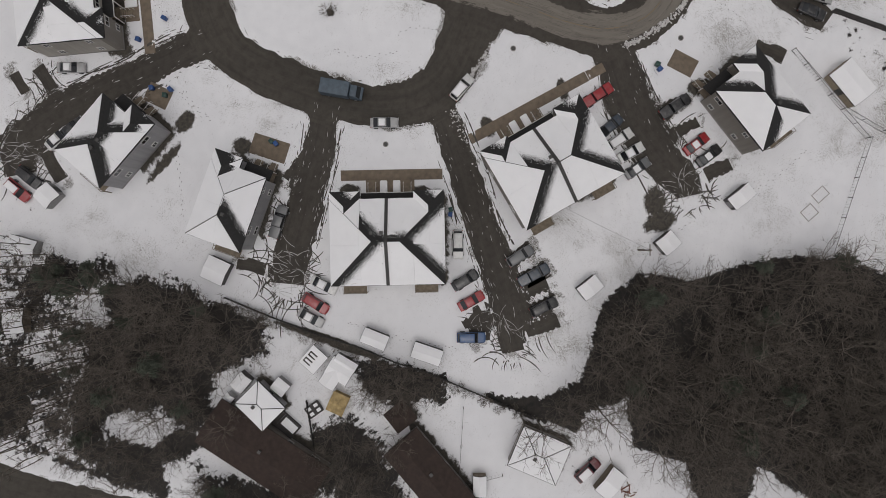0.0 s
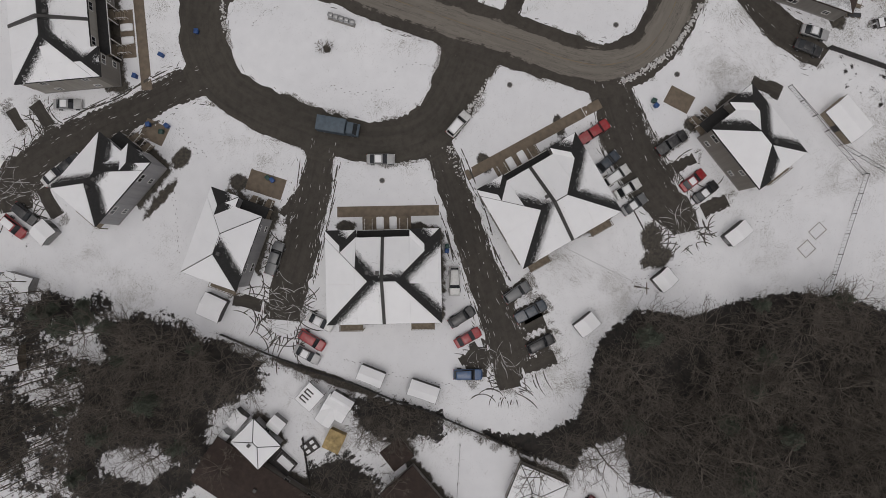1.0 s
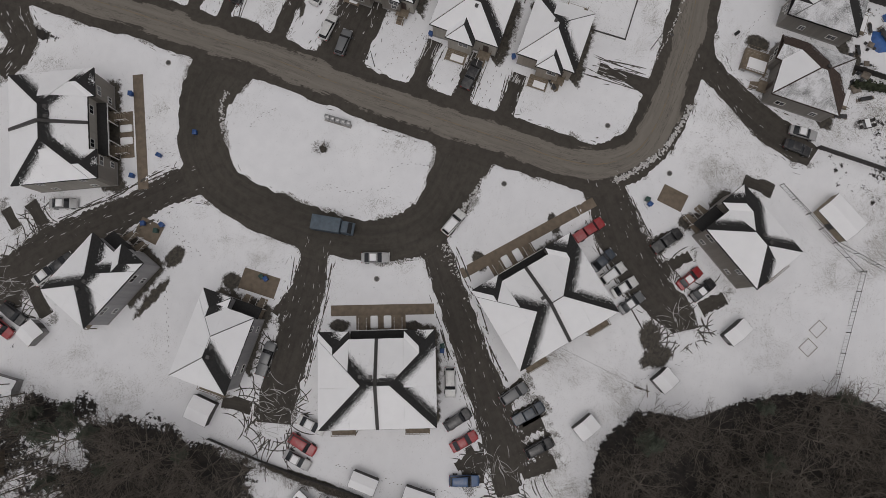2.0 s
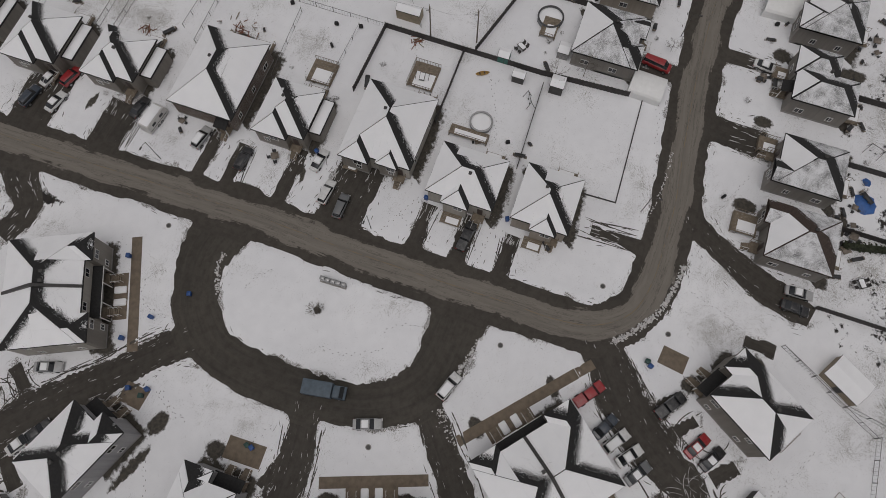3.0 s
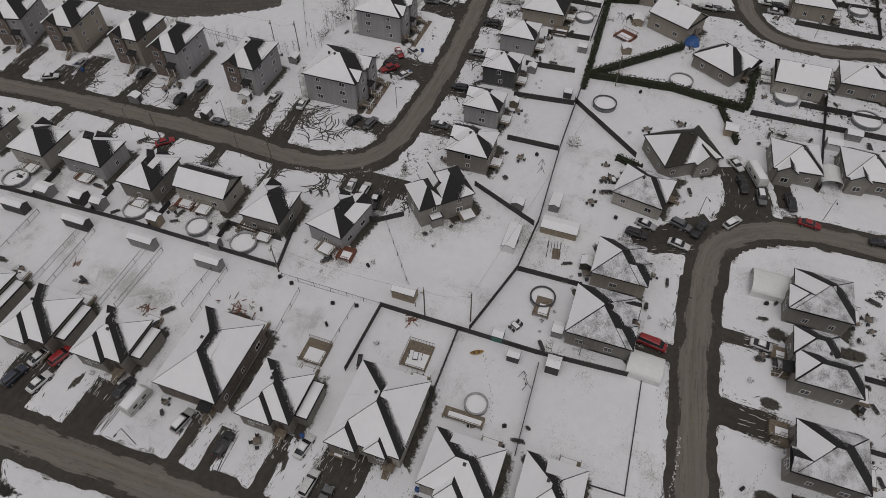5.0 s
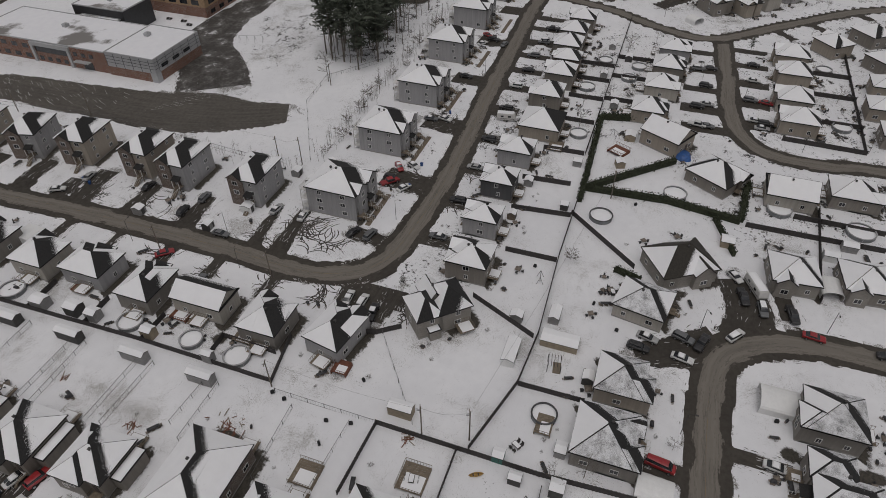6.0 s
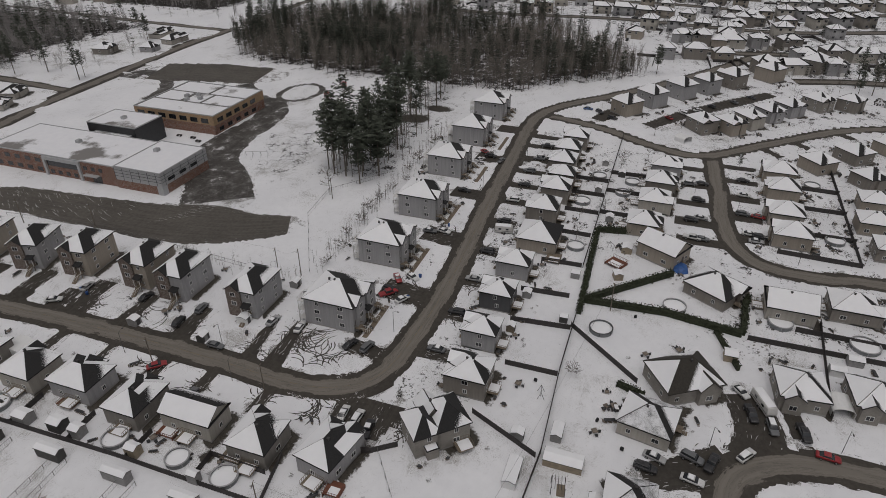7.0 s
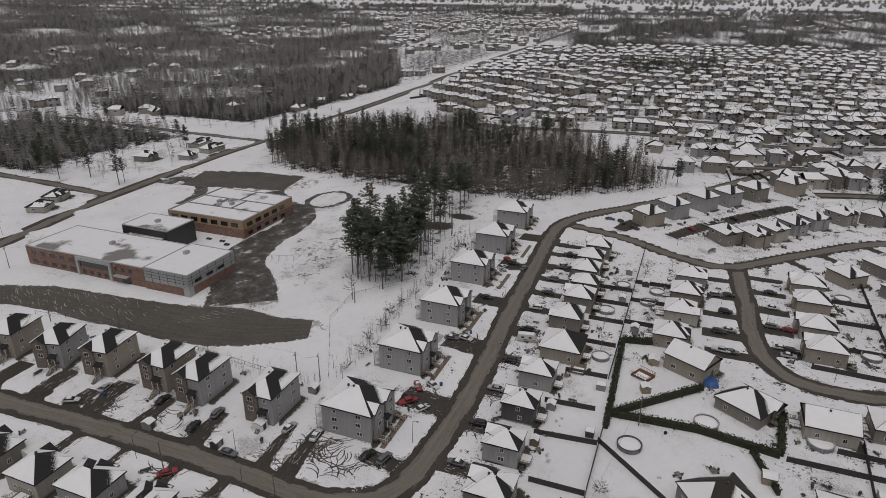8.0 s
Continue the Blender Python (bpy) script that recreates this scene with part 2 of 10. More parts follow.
# ---- shaping helpers ----
def mesh_of(name, verts, faces, mat, smooth=False):
    me = bpy.data.meshes.new(name)
    me.from_pydata([tuple(v) for v in verts], [], [tuple(f) for f in faces])
    for m in mat if isinstance(mat, (list, tuple)) else (mat,):
        me.materials.append(m)
    if smooth:
        me.polygons.foreach_set("use_smooth", [True] * len(me.polygons))
    me.update()
    return me


def under(ob, parent, m=None):
    ob.parent = parent
    if m is not None:
        ob.matrix_basis = m
    return ob


def part(name, me, parent, m=None, label=""):
    """Links a mesh as one object under a thing or a part."""
    return tagged(under(new(name, me), parent, m), label)


def thing(name, label, category, m, group="", kind=""):
    ob = new(name)
    ob.empty_display_size = 0.5
    ob.matrix_basis = m
    return tagged(ob, label, category, group, kind)


def boxes(*specs):
    """Verts and faces of boxes given as (x0, y0, z0, x1, y1, z1)."""
    v, f = [], []
    for x0, y0, z0, x1, y1, z1 in specs:
        n = len(v)
        v += [(x0, y0, z0), (x1, y0, z0), (x1, y1, z0), (x0, y1, z0), (x0, y0, z1), (x1, y0, z1), (x1, y1, z1), (x0, y1, z1)]
        f += [tuple(n + i for i in q) for q in ((3, 2, 1, 0), (4, 5, 6, 7), (0, 1, 5, 4), (1, 2, 6, 5), (2, 3, 7, 6), (3, 0, 4, 7))]
    return v, f


MESHES = {}


def box_mesh(name, mat, *specs):
    key = (name, mat.name, specs)
    if key not in MESHES:
        MESHES[key] = mesh_of(name, *boxes(*specs), mat)
    return MESHES[key]


def bevel_mesh(name, mat, verts, faces, width=0.05, segments=2):
    bm = bmesh.new()
    vs = [bm.verts.new(v) for v in verts]
    for f in faces:
        bm.faces.new([vs[i] for i in f])
    bmesh.ops.recalc_face_normals(bm, faces=bm.faces)
    bmesh.ops.bevel(bm, geom=list(bm.edges), offset=width, segments=segments, affect="EDGES", profile=0.6)
    me = bpy.data.meshes.new(name)
    bm.to_mesh(me)
    bm.free()
    me.materials.append(mat)
    me.polygons.foreach_set("use_smooth", [True] * len(me.polygons))
    return me


def tube(points, radii, sides=6):
    """Verts and faces of a tapering tube through points."""
    v, f = [], []
    pts = [Vector(p) for p in points]
    for i, p in enumerate(pts):
        ahead = (pts[min(i + 1, len(pts) - 1)] - pts[max(i - 1, 0)]).normalized()
        a = ahead.orthogonal().normalized()
        b = ahead.cross(a)
        v += [p + radii[i] * (math.cos(2 * math.pi * k / sides) * a + math.sin(2 * math.pi * k / sides) * b) for k in range(sides)]
        if i:
            o = (i - 1) * sides
            f += [(o + k, o + (k + 1) % sides, o + sides + (k + 1) % sides, o + sides + k) for k in range(sides)]
    f.append(tuple(range(len(v) - sides, len(v))))
    return v, f


def joined(*shapes):
    v, f = [], []
    for sv, sf in shapes:
        n = len(v)
        v += list(sv)
        f += [tuple(n + i for i in q) for q in sf]
    return v, f


def value_noise(x, y, size, seed):
    """Smooth random field between 0 and 1 with hills about size metres wide."""
    gx, gy = x / size, y / size
    ix, iy = np.floor(gx).astype(np.int64), np.floor(gy).astype(np.int64)
    fx, fy = gx - ix, gy - iy
    fx, fy = fx * fx * (3 - 2 * fx), fy * fy * (3 - 2 * fy)

    def corner(a, b):
        h = (a * 374761393 + b * 668265263 + seed * 974711) & 0xFFFFFFFF
        h = ((h ^ (h >> 13)) * 1274126177) & 0xFFFFFFFF
        return ((h ^ (h >> 16)) & 0xFFFF) / 65535.0

    return (corner(ix, iy) * (1 - fx) + corner(ix + 1, iy) * fx) * (1 - fy) + (corner(ix, iy + 1) * (1 - fx) + corner(ix + 1, iy + 1) * fx) * fy


def smooth_line(points, step=1.5):
    """A rounded line through the points, about every step metres."""
    p = [Vector((*q[:2], 0)) for q in points]
    if len(p) == 2:
        n = max(2, int((p[1] - p[0]).length / step))
        return [p[0].lerp(p[1], i / n) for i in range(n + 1)]
    out = []
    for i in range(len(p) - 1):
        a, b = p[max(i - 1, 0)], p[min(i + 2, len(p) - 1)]
        n = max(2, int((p[i + 1] - p[i]).length / step))
        for k in range(n):
            t = k / n
            out.append(0.5 * (2 * p[i] + (p[i + 1] - a) * t + (2 * a - 5 * p[i] + 4 * p[i + 1] - b) * t * t + (3 * p[i] - a - 3 * p[i + 1] + b) * t ** 3))
    return out + [p[-1]]


# ---- roads, drives and the snow between them ----
CLEARED = []  # line, half widths, how high the bank beside it stands


def road(name, label, points, width, mat=ASPHALT, z=0.012, bank=0.25, category="road", hidden=0.9, step=1.5):
    """A paved strip along a rounded line; its borders run on under the snow."""
    line = smooth_line(points, step)
    n = len(line)
    widths = width if isinstance(width, (list, tuple)) else (width, width)
    half = np.interp(np.linspace(0, 1, n), np.linspace(0, 1, len(widths)), widths) / 2
    z += 0.0006 * (len(CLEARED) % 9)
    CLEARED.append((line, half, bank))
    v, f, across, place = [], [], [], []
    gone = 0.0
    cols = (-1, -0.72, -0.4, 0, 0.4, 0.72, 1)
    for i, p in enumerate(line):
        ahead = (line[min(i + 1, n - 1)] - line[max(i - 1, 0)]).normalized()
        side = Vector((-ahead.y, ahead.x, 0))
        reach = half[i] + hidden
        gone += (p - line[i - 1]).length if i else 0.0
        for c in cols:
            q = p + side * (c * reach)
            v.append((q.x, q.y, z))
            across.append(abs(c) * reach / half[i])
            place += [c * reach, gone, z * 7]
        if i:
            o = (i - 1) * 7
            f += [(o + k, o + k + 1, o + k + 8, o + k + 7) for k in range(6)]
    f = [q[::-1] for q in f]
    me = mesh_of(name, v, f, mat)
    a = me.attributes.new("across", "FLOAT", "POINT")
    a.data.foreach_set("value", across)
    me.attributes.new("along", "FLOAT_VECTOR", "POINT").data.foreach_set("vector", place)
    return tagged(new(name, me), label, category, kind="structure")


def field_of(xs, ys):
    """For each node of the grid: metres from the nearest cleared border (inside: below 0), and the bank's height there."""
    d = np.full((len(xs), len(ys)), 30.0)
    b = np.zeros_like(d)
    for line, half, bank in CLEARED:
        for i in range(len(line) - 1):
            p, q = line[i], line[i + 1]
            r = max(half[i], half[i + 1]) + 6
            i0, i1 = np.searchsorted(xs, (min(p.x, q.x) - r, max(p.x, q.x) + r))
            j0, j1 = np.searchsorted(ys, (min(p.y, q.y) - r, max(p.y, q.y) + r))
            if i0 == i1 or j0 == j1:
                continue
            gx, gy = xs[i0:i1, None], ys[None, j0:j1]
            ex, ey = q.x - p.x, q.y - p.y
            t = np.clip(((gx - p.x) * ex + (gy - p.y) * ey) / (ex * ex + ey * ey + 1e-9), 0, 1)
            away = np.hypot(gx - p.x - t * ex, gy - p.y - t * ey) - (half[i] + t * (half[i + 1] - half[i]))
            old = d[i0:i1, j0:j1]
            nearer = away < old
            d[i0:i1, j0:j1] = np.where(nearer, away, old)
            b[i0:i1, j0:j1] = np.where(nearer, bank, b[i0:i1, j0:j1])
    return d, b


TUFTS = []  # centre x, y, radii: lawns where the grass comes through
BARE_SPOTS = []  # centre x, y, radii, turn: worn lawn and mud
WOODS = []  # outlines of the woods
GROVES = []  # outlines of the far woods, which are broken by clearings


def grove_at(x, y):
    """Above 0 in the groves of the far woods, below 0 in their clearings."""
    return 0.65 * value_noise(x, y, 95.0, 21) + 0.35 * value_noise(x, y, 38.0, 22) - 0.36


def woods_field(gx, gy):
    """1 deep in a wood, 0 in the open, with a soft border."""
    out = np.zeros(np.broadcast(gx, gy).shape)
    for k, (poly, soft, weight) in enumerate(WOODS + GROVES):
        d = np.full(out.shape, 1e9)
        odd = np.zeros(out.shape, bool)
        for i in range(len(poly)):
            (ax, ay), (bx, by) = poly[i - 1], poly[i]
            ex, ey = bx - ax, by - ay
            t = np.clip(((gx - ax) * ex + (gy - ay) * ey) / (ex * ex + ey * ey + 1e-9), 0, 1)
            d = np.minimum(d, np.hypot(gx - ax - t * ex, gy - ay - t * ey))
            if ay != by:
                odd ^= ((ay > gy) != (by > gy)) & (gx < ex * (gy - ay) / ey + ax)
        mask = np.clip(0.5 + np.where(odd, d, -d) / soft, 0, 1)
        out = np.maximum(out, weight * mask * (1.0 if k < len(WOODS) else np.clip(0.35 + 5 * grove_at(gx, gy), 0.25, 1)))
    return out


def steps(a, b, first, growth):
    out, s = [a], first
    while out[-1] < b:
        out.append(out[-1] + s)
        s *= growth
    return out


GRID = []


def ground_z(x, y):
    """The height of the snow at a place."""
    xs, ys, z = GRID
    i, j = min(len(xs) - 2, max(0, int(np.searchsorted(xs, x)) - 1)), min(len(ys) - 2, max(0, int(np.searchsorted(ys, y)) - 1))
    u, v = (x - xs[i]) / (xs[i + 1] - xs[i]), (y - ys[j]) / (ys[j + 1] - ys[j])
    return float((z[i, j] * (1 - u) + z[i + 1, j] * u) * (1 - v) + (z[i, j + 1] * (1 - u) + z[i + 1, j + 1] * u) * v)


def build_ground():
    xs = [-v for v in steps(60, 900, 2, 1.3)][::-1] + list(np.arange(-58, 128, 0.68)) + list(np.arange(128, 230, 1.0)) + list(np.arange(230, 420, 2.1)) + steps(420, 5200, 1.3, 1.10)
    ys = [-v for v in steps(150, 5200, 2, 1.15)][::-1] + list(np.arange(-148, -78, 1.4)) + list(np.arange(-78, 122, 0.68)) + list(np.arange(122, 260, 1.6)) + steps(260, 5200, 2, 1.12)
    xs, ys = np.array(sorted(set(np.round(xs, 3)))), np.array(sorted(set(np.round(ys, 3))))
    d, bank = field_of(xs, ys)
    gx, gy = np.meshgrid(xs, ys, indexing="ij")
    rag = d + 0.55 * (value_noise(gx, gy, 1.3, 3) - 0.5) + 0.75 * (value_noise(gx, gy, 6.0, 4) - 0.5)
    t = np.clip((rag + 0.45) / 0.9, 0, 1)
    z = -0.10 + 0.24 * t * t * (3 - 2 * t)
    lump = value_noise(gx, gy, 0.9, 6) * value_noise(gx, gy, 5.0, 7)
    z += bank * 1.6 * lump * np.exp(-((rag - 0.9) / 0.6) ** 2)
    z += np.where(rag > 0.3, 0.10 * (value_noise(gx, gy, 9.0, 5) - 0.5) + 0.05 * (value_noise(gx, gy, 2.2, 8) - 0.5), 0)
    far = np.clip((np.hypot(gx - 60, gy) - 1200) / 2500, 0, 1)
    z = np.where(far > 0, 0.0, z)
    nx, ny = len(xs), len(ys)
    GRID.extend((xs, ys, z))
    me = bpy.data.meshes.new("ground")
    me.vertices.add(nx * ny)
    me.vertices.foreach_set("co", np.stack([gx, gy, z], -1).astype(np.float32).ravel())
    i, j = np.meshgrid(np.arange(nx - 1), np.arange(ny - 1), indexing="ij")
    a = (i * ny + j).ravel()
    quads = np.stack([a, a + ny, a + ny + 1, a + 1], 1).astype(np.int32)
    me.loops.add(quads.size)
    me.loops.foreach_set("vertex_index", quads.ravel())
    me.polygons.add(len(quads))
    me.polygons.foreach_set("loop_start", np.arange(0, quads.size, 4, dtype=np.int32))
    me.polygons.foreach_set("use_smooth", np.ones(len(quads), bool))
    me.update(calc_edges=True)
    tufts = np.zeros_like(z)
    for x, y, rx, ry in TUFTS:
        tufts = np.maximum(tufts, np.clip(1.4 - np.hypot((gx - x) / rx, (gy - y) / ry), 0, 1))
    for name, values in (("tufts", tufts), ("edge", np.clip(rag, 0, 10)), ("shaded_litter", woods_field(gx, gy))):
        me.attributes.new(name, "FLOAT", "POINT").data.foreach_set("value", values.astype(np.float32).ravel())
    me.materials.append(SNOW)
    return tagged(new("ground", me), "thin old snow over lawns and open land", "ground", kind="structure")


def wear_ground(feet):
    """Bare soil and old grass along the walls of the houses."""
    xs, ys, z = GRID
    data = GROUND.data.attributes.new("soil", "FLOAT", "POINT").data
    values = np.zeros((len(xs), len(ys)), np.float32)
    for x, y, rx, ry, turn in BARE_SPOTS:
        c, s = math.cos(radians(turn)), math.sin(radians(turn))
        i0, i1 = np.searchsorted(xs, (x - 2 * rx - 2 * ry, x + 2 * rx + 2 * ry))
        j0, j1 = np.searchsorted(ys, (y - 2 * rx - 2 * ry, y + 2 * rx + 2 * ry))
        gx, gy = xs[i0:i1, None] - x, ys[None, j0:j1] - y
        values[i0:i1, j0:j1] = np.maximum(values[i0:i1, j0:j1], np.clip(1.5 - np.hypot((gx * c + gy * s) / rx, (gy * c - gx * s) / ry), 0, 1))
    for x, y, yaw, w, d in feet:
        r = math.hypot(w, d) / 2 + 3
        i0, i1 = np.searchsorted(xs, (x - r, x + r))
        j0, j1 = np.searchsorted(ys, (y - r, y + r))
        gx, gy = xs[i0:i1, None] - x, ys[None, j0:j1] - y
        c, s = math.cos(radians(yaw)), math.sin(radians(yaw))
        u, v = np.abs(gx * c + gy * s) - w / 2, np.abs(gy * c - gx * s) - d / 2
        away = np.hypot(np.maximum(u, 0), np.maximum(v, 0))
        lee = 0.75 + 0.35 * np.sign(gx * WIND.x + gy * WIND.y)
        values[i0:i1, j0:j1] = np.maximum(values[i0:i1, j0:j1], lee * np.clip((1.0 if x > 56 else 0.85) - away / (3.6 if x > 56 else 2.8), 0, 1))
    data.foreach_set("value", values.ravel())


# ---- houses ----
WIND = Vector((0.72, -0.69, 0))  # the wind: roofs are blown bare in the lee of ridges and hips


def clip_inside(poly, margins):
    """A convex flat polygon (2D) with each side moved inwards by its margin."""
    out = [Vector(p) for p in poly]
    n = len(poly)
    tags = list(range(n))
    for k in range(n):
        a, b = Vector(poly[k]), Vector(poly[(k + 1) % n])
        side = (b - a).normalized()
        normal = Vector((-side.y, side.x))
        a = a + normal * margins[k]
        new_pts, new_tags = [], []
        m = len(out)
        for i in range(m):
            p, q = out[i], out[(i + 1) % m]
            dp, dq = (p - a).dot(normal), (q - a).dot(normal)
            if dp >= 0:
                new_pts.append(p)
                new_tags.append(tags[i])
            if dp * dq < 0:
                new_pts.append(p.lerp(q, dp / (dp - dq)))
                new_tags.append(k if dp >= 0 else tags[i])
        out, tags = new_pts, new_tags
        if len(out) < 3:
            return [], []
    return out, tags


def snow_slab(poly, kinds, yaw, rng, melt=1.0, flecks=False, thin=1.0, worn=0.0):
    """A layer of snow on one roof face: blown bare along the ridges on the windy side, ragged there, crisp elsewhere."""
    p = [Vector(q) for q in poly]
    normal = (p[1] - p[0]).cross(p[2] - p[0]).normalized()
    ux = (p[1] - p[0]).normalized()
    uy = normal.cross(ux)
    flat = [((q - p[0]).dot(ux), (q - p[0]).dot(uy)) for q in p]
    turn = Matrix.Rotation(radians(yaw), 3, "Z")
    bare, m = [], []
    for k, kind in enumerate(kinds):
        side = p[(k + 1) % len(p)] - p[k]
        lee = (turn @ Vector((-side.y, side.x, 0)).normalized()).dot(WIND) if side.xy.length > 0.01 else 0
        open_to = kind in "hr" and lee > 0.3
        bare.append(open_to and melt > 0.05)
        m.append({"e": 0.06, "g": 0.1, "h": 0.06, "r": 0.06, "v": 0.03, "i": 0.0}[kind] + (worn if kind in "hr" else 0) + ((0.4 + 0.6 * min(1.0, lee)) * melt * 1.3 if open_to else 0))
    inner, tags = clip_inside(flat, m)
    if len(inner) < 3:
        return None
    ring = []
    for i, a in enumerate(inner):
        b = inner[(i + 1) % len(inner)]
        side = b - a
        n = max(1, int(side.length / (0.15 if bare[tags[i]] else 0.6)))
        inward = Vector((-side.y, side.x)).normalized()
        rough = 0.26 if bare[tags[i]] else 0.0 if kinds[tags[i]] in "hri" else 0.05
        for k in range(n):
            ring.append(a + side * (k / n) + inward * (rng.random() ** 1.5 * rough))
    bits = []
    for i, a in enumerate(inner) if flecks else ():
        if bare[tags[i]]:
            b = inner[(i + 1) % len(inner)]
            out = Vector((b.y - a.y, a.x - b.x)).normalized()
            for k in range(int((b - a).length * 22)):
                q = a.lerp(b, rng.random()) + out * (rng.random() ** 2.0 * 0.75 - 0.3)
                bits.append((Vector((q.x, round(q.y / 0.15) * 0.15)), rng.uniform(0.025, 0.07), False))
            # shingle edges that show through the thin border of the snow
            for k in range(int((b - a).length * 7 * thin)):
                q = a.lerp(b, rng.random()) - out * (rng.random() ** 2.0 * 1.5 * thin ** 0.5 + 0.25)
                bits.append((Vector((round(q.x / 0.12) * 0.12, round(q.y / 0.17) * 0.17)), rng.uniform(0.03, 0.06), True))
    # the top: a border towards each bare edge, where the snow thins out, and the rest
    rest, tops = ring, []
    for i, a in enumerate(inner):
        if bare[tags[i]] and len(rest) > 2:
            side = (inner[(i + 1) % len(inner)] - a).normalized()
            across = Vector((-side.y, side.x))
            reach = (1.0 + 0.45 * min(melt, 2.0)) * min(thin, 2.0) ** 0.5
            near, away = [], []
            for k, q in enumerate(rest):
                r = rest[(k + 1) % len(rest)]
                dq, dr = (q - a).dot(across) - reach, (r - a).dot(across) - reach
                (near if dq < 0 else away).append(q)
                if dq * dr < 0:
                    cross = q.lerp(r, dq / (dq - dr))
                    near.append(cross)
                    away.append(cross)
            if len(near) > 2:
                tops.append((near, [min(1.0, 1 - (q - a).dot(across) / reach) for q in near]))
            rest = away
    if len(rest) > 2:
        tops.append((rest, [0.0] * len(rest)))
    n = len(ring)
    low = [p[0] + ux * q.x + uy * q.y + normal * 0.004 for q in ring]
    centre = sum(ring, Vector((0, 0))) / n
    high = [p[0] + ux * q.x + uy * q.y + normal * 0.09 for q in (r.lerp(centre, 0.004) for r in ring)]
    faces = [(k, (k + 1) % n, n + (k + 1) % n, n + k) for k in range(n)]
    verts = low + high
    fade = [0.6] * n + [0.3] * n
    known = {(round(q.x, 4), round(q.y, 4)): n + k for k, q in enumerate(ring)}
    for flat_ring, fades in tops:
        corners = []
        for q, value in zip(flat_ring, fades):
            key = (round(q.x, 4), round(q.y, 4))
            if key not in known:
                known[key] = len(verts)
                r = q.lerp(centre, 0.004)
                verts.append(p[0] + ux * r.x + uy * r.y + normal * 0.09)
                fade.append(value)
            if known[key] not in corners:
                corners.append(known[key])
            fade[known[key]] = value
        if len(corners) > 2:
            faces.append(tuple(corners))
    kinds_of = [0] * len(faces)
    for q, r, dark in bits:
        if dark and not all(((inner[(i + 1) % len(inner)] - inner[i]).normalized().cross(q - inner[i])) > 0.12 for i in range(len(inner))):
            continue
        c = p[0] + ux * q.x + uy * q.y + normal * (0.082 if dark else 0.0)
        o = len(verts)
        kinds_of += [int(dark)] * 4
        verts += [c + ux * r * 1.3 + normal * 0.006, c + uy * r * 0.6 + normal * 0.006, c - ux * r * 1.3 + normal * 0.006, c - uy * r * 0.6 + normal * 0.006, c + normal * 0.03]
        faces += [(o, o + 1, o + 4), (o + 1, o + 2, o + 4), (o + 2, o + 3, o + 4), (o + 3, o, o + 4)]
    fade += [0.0] * (len(verts) - len(fade))
    return verts, faces, kinds_of, fade


def lee_of(poly, yaw):
    """How far a roof face looks down the wind."""
    n = (poly[1] - poly[0]).cross(poly[2] - poly[0])
    n = Matrix.Rotation(radians(yaw), 3, "Z") @ n
    return n.xy.normalized().dot(WIND.xy)


def west_of(poly, yaw):
    """How far a roof face looks west, where the sun of the day before has thinned the snow."""
    n = (poly[1] - poly[0]).cross(poly[2] - poly[0])
    n = Matrix.Rotation(radians(yaw), 3, "Z") @ n
    return -n.xy.normalized().x


def bays(w, d, k):
    """The blocks of a plain house: the main one and, by k, a hipped or gabled bay or two in front."""
    main = (-w / 2, -d / 2, w / 2, d / 2, (False, False))
    left, right = (-w / 2, -d / 2 - 1.0, -w / 2 + 0.48 * w, 0.4, (k % 2 == 0, True)), (w / 2 - 0.4 * w, -d / 2 - 0.7, w / 2, 0.4, (k % 2 == 1, True))
    return ((main, left), (main, right), (main, left, right), (main, (-0.22 * w, -d / 2 - 0.9, 0.24 * w, 0.4, (k % 2 == 0, True))))[k % 4]


def hip_roof(w, d, z, slope, over=0.4, gables=(False, False)):
    """Faces of a hipped (or gabled) roof, with the kind of each border: eave, hip, ridge, gable."""
    W, D = w / 2 + over, d / 2 + over
    turn = D > W
    L, S = (D, W) if turn else (W, D)
    top = z + slope * S
    a = -L if gables[0] else -(L - S)
    b = L if gables[1] else L - S
    pts = {"sw": (-L, -S, z), "se": (L, -S, z), "ne": (L, S, z), "nw": (-L, S, z), "a": (a, 0, top), "b": (b, 0, top)}
    ka, kb = "g" if gables[0] else "h", "g" if gables[1] else "h"
    if abs(a - b) < 0.02:
        faces = [(("sw", "se", "b"), "e" + kb + ka), (("ne", "nw", "b"), "e" + ka + kb)]
    else:
        faces = [(("sw", "se", "b", "a"), "e" + kb + "r" + ka), (("ne", "nw", "a", "b"), "e" + ka + "r" + kb)]
    if not gables[0]:
        faces.append((("nw", "sw", "a"), "ehh"))
    if not gables[1]:
        faces.append((("se", "ne", "b"), "ehh"))
    out = []
    for names, kinds in faces:
        q = [Vector(pts[n]) for n in names]
        if turn:
            q = [Vector((-p.y, p.x, p.z)) for p in q]
        out.append((q, kinds))
    return out, top


def plane_of(q):
    """The flat face as z = a x + b y + c."""
    n = (q[1] - q[0]).cross(q[2] - q[0])
    return -n.x / n.z, -n.y / n.z, (n.x * q[0].x + n.y * q[0].y) / n.z + q[0].z


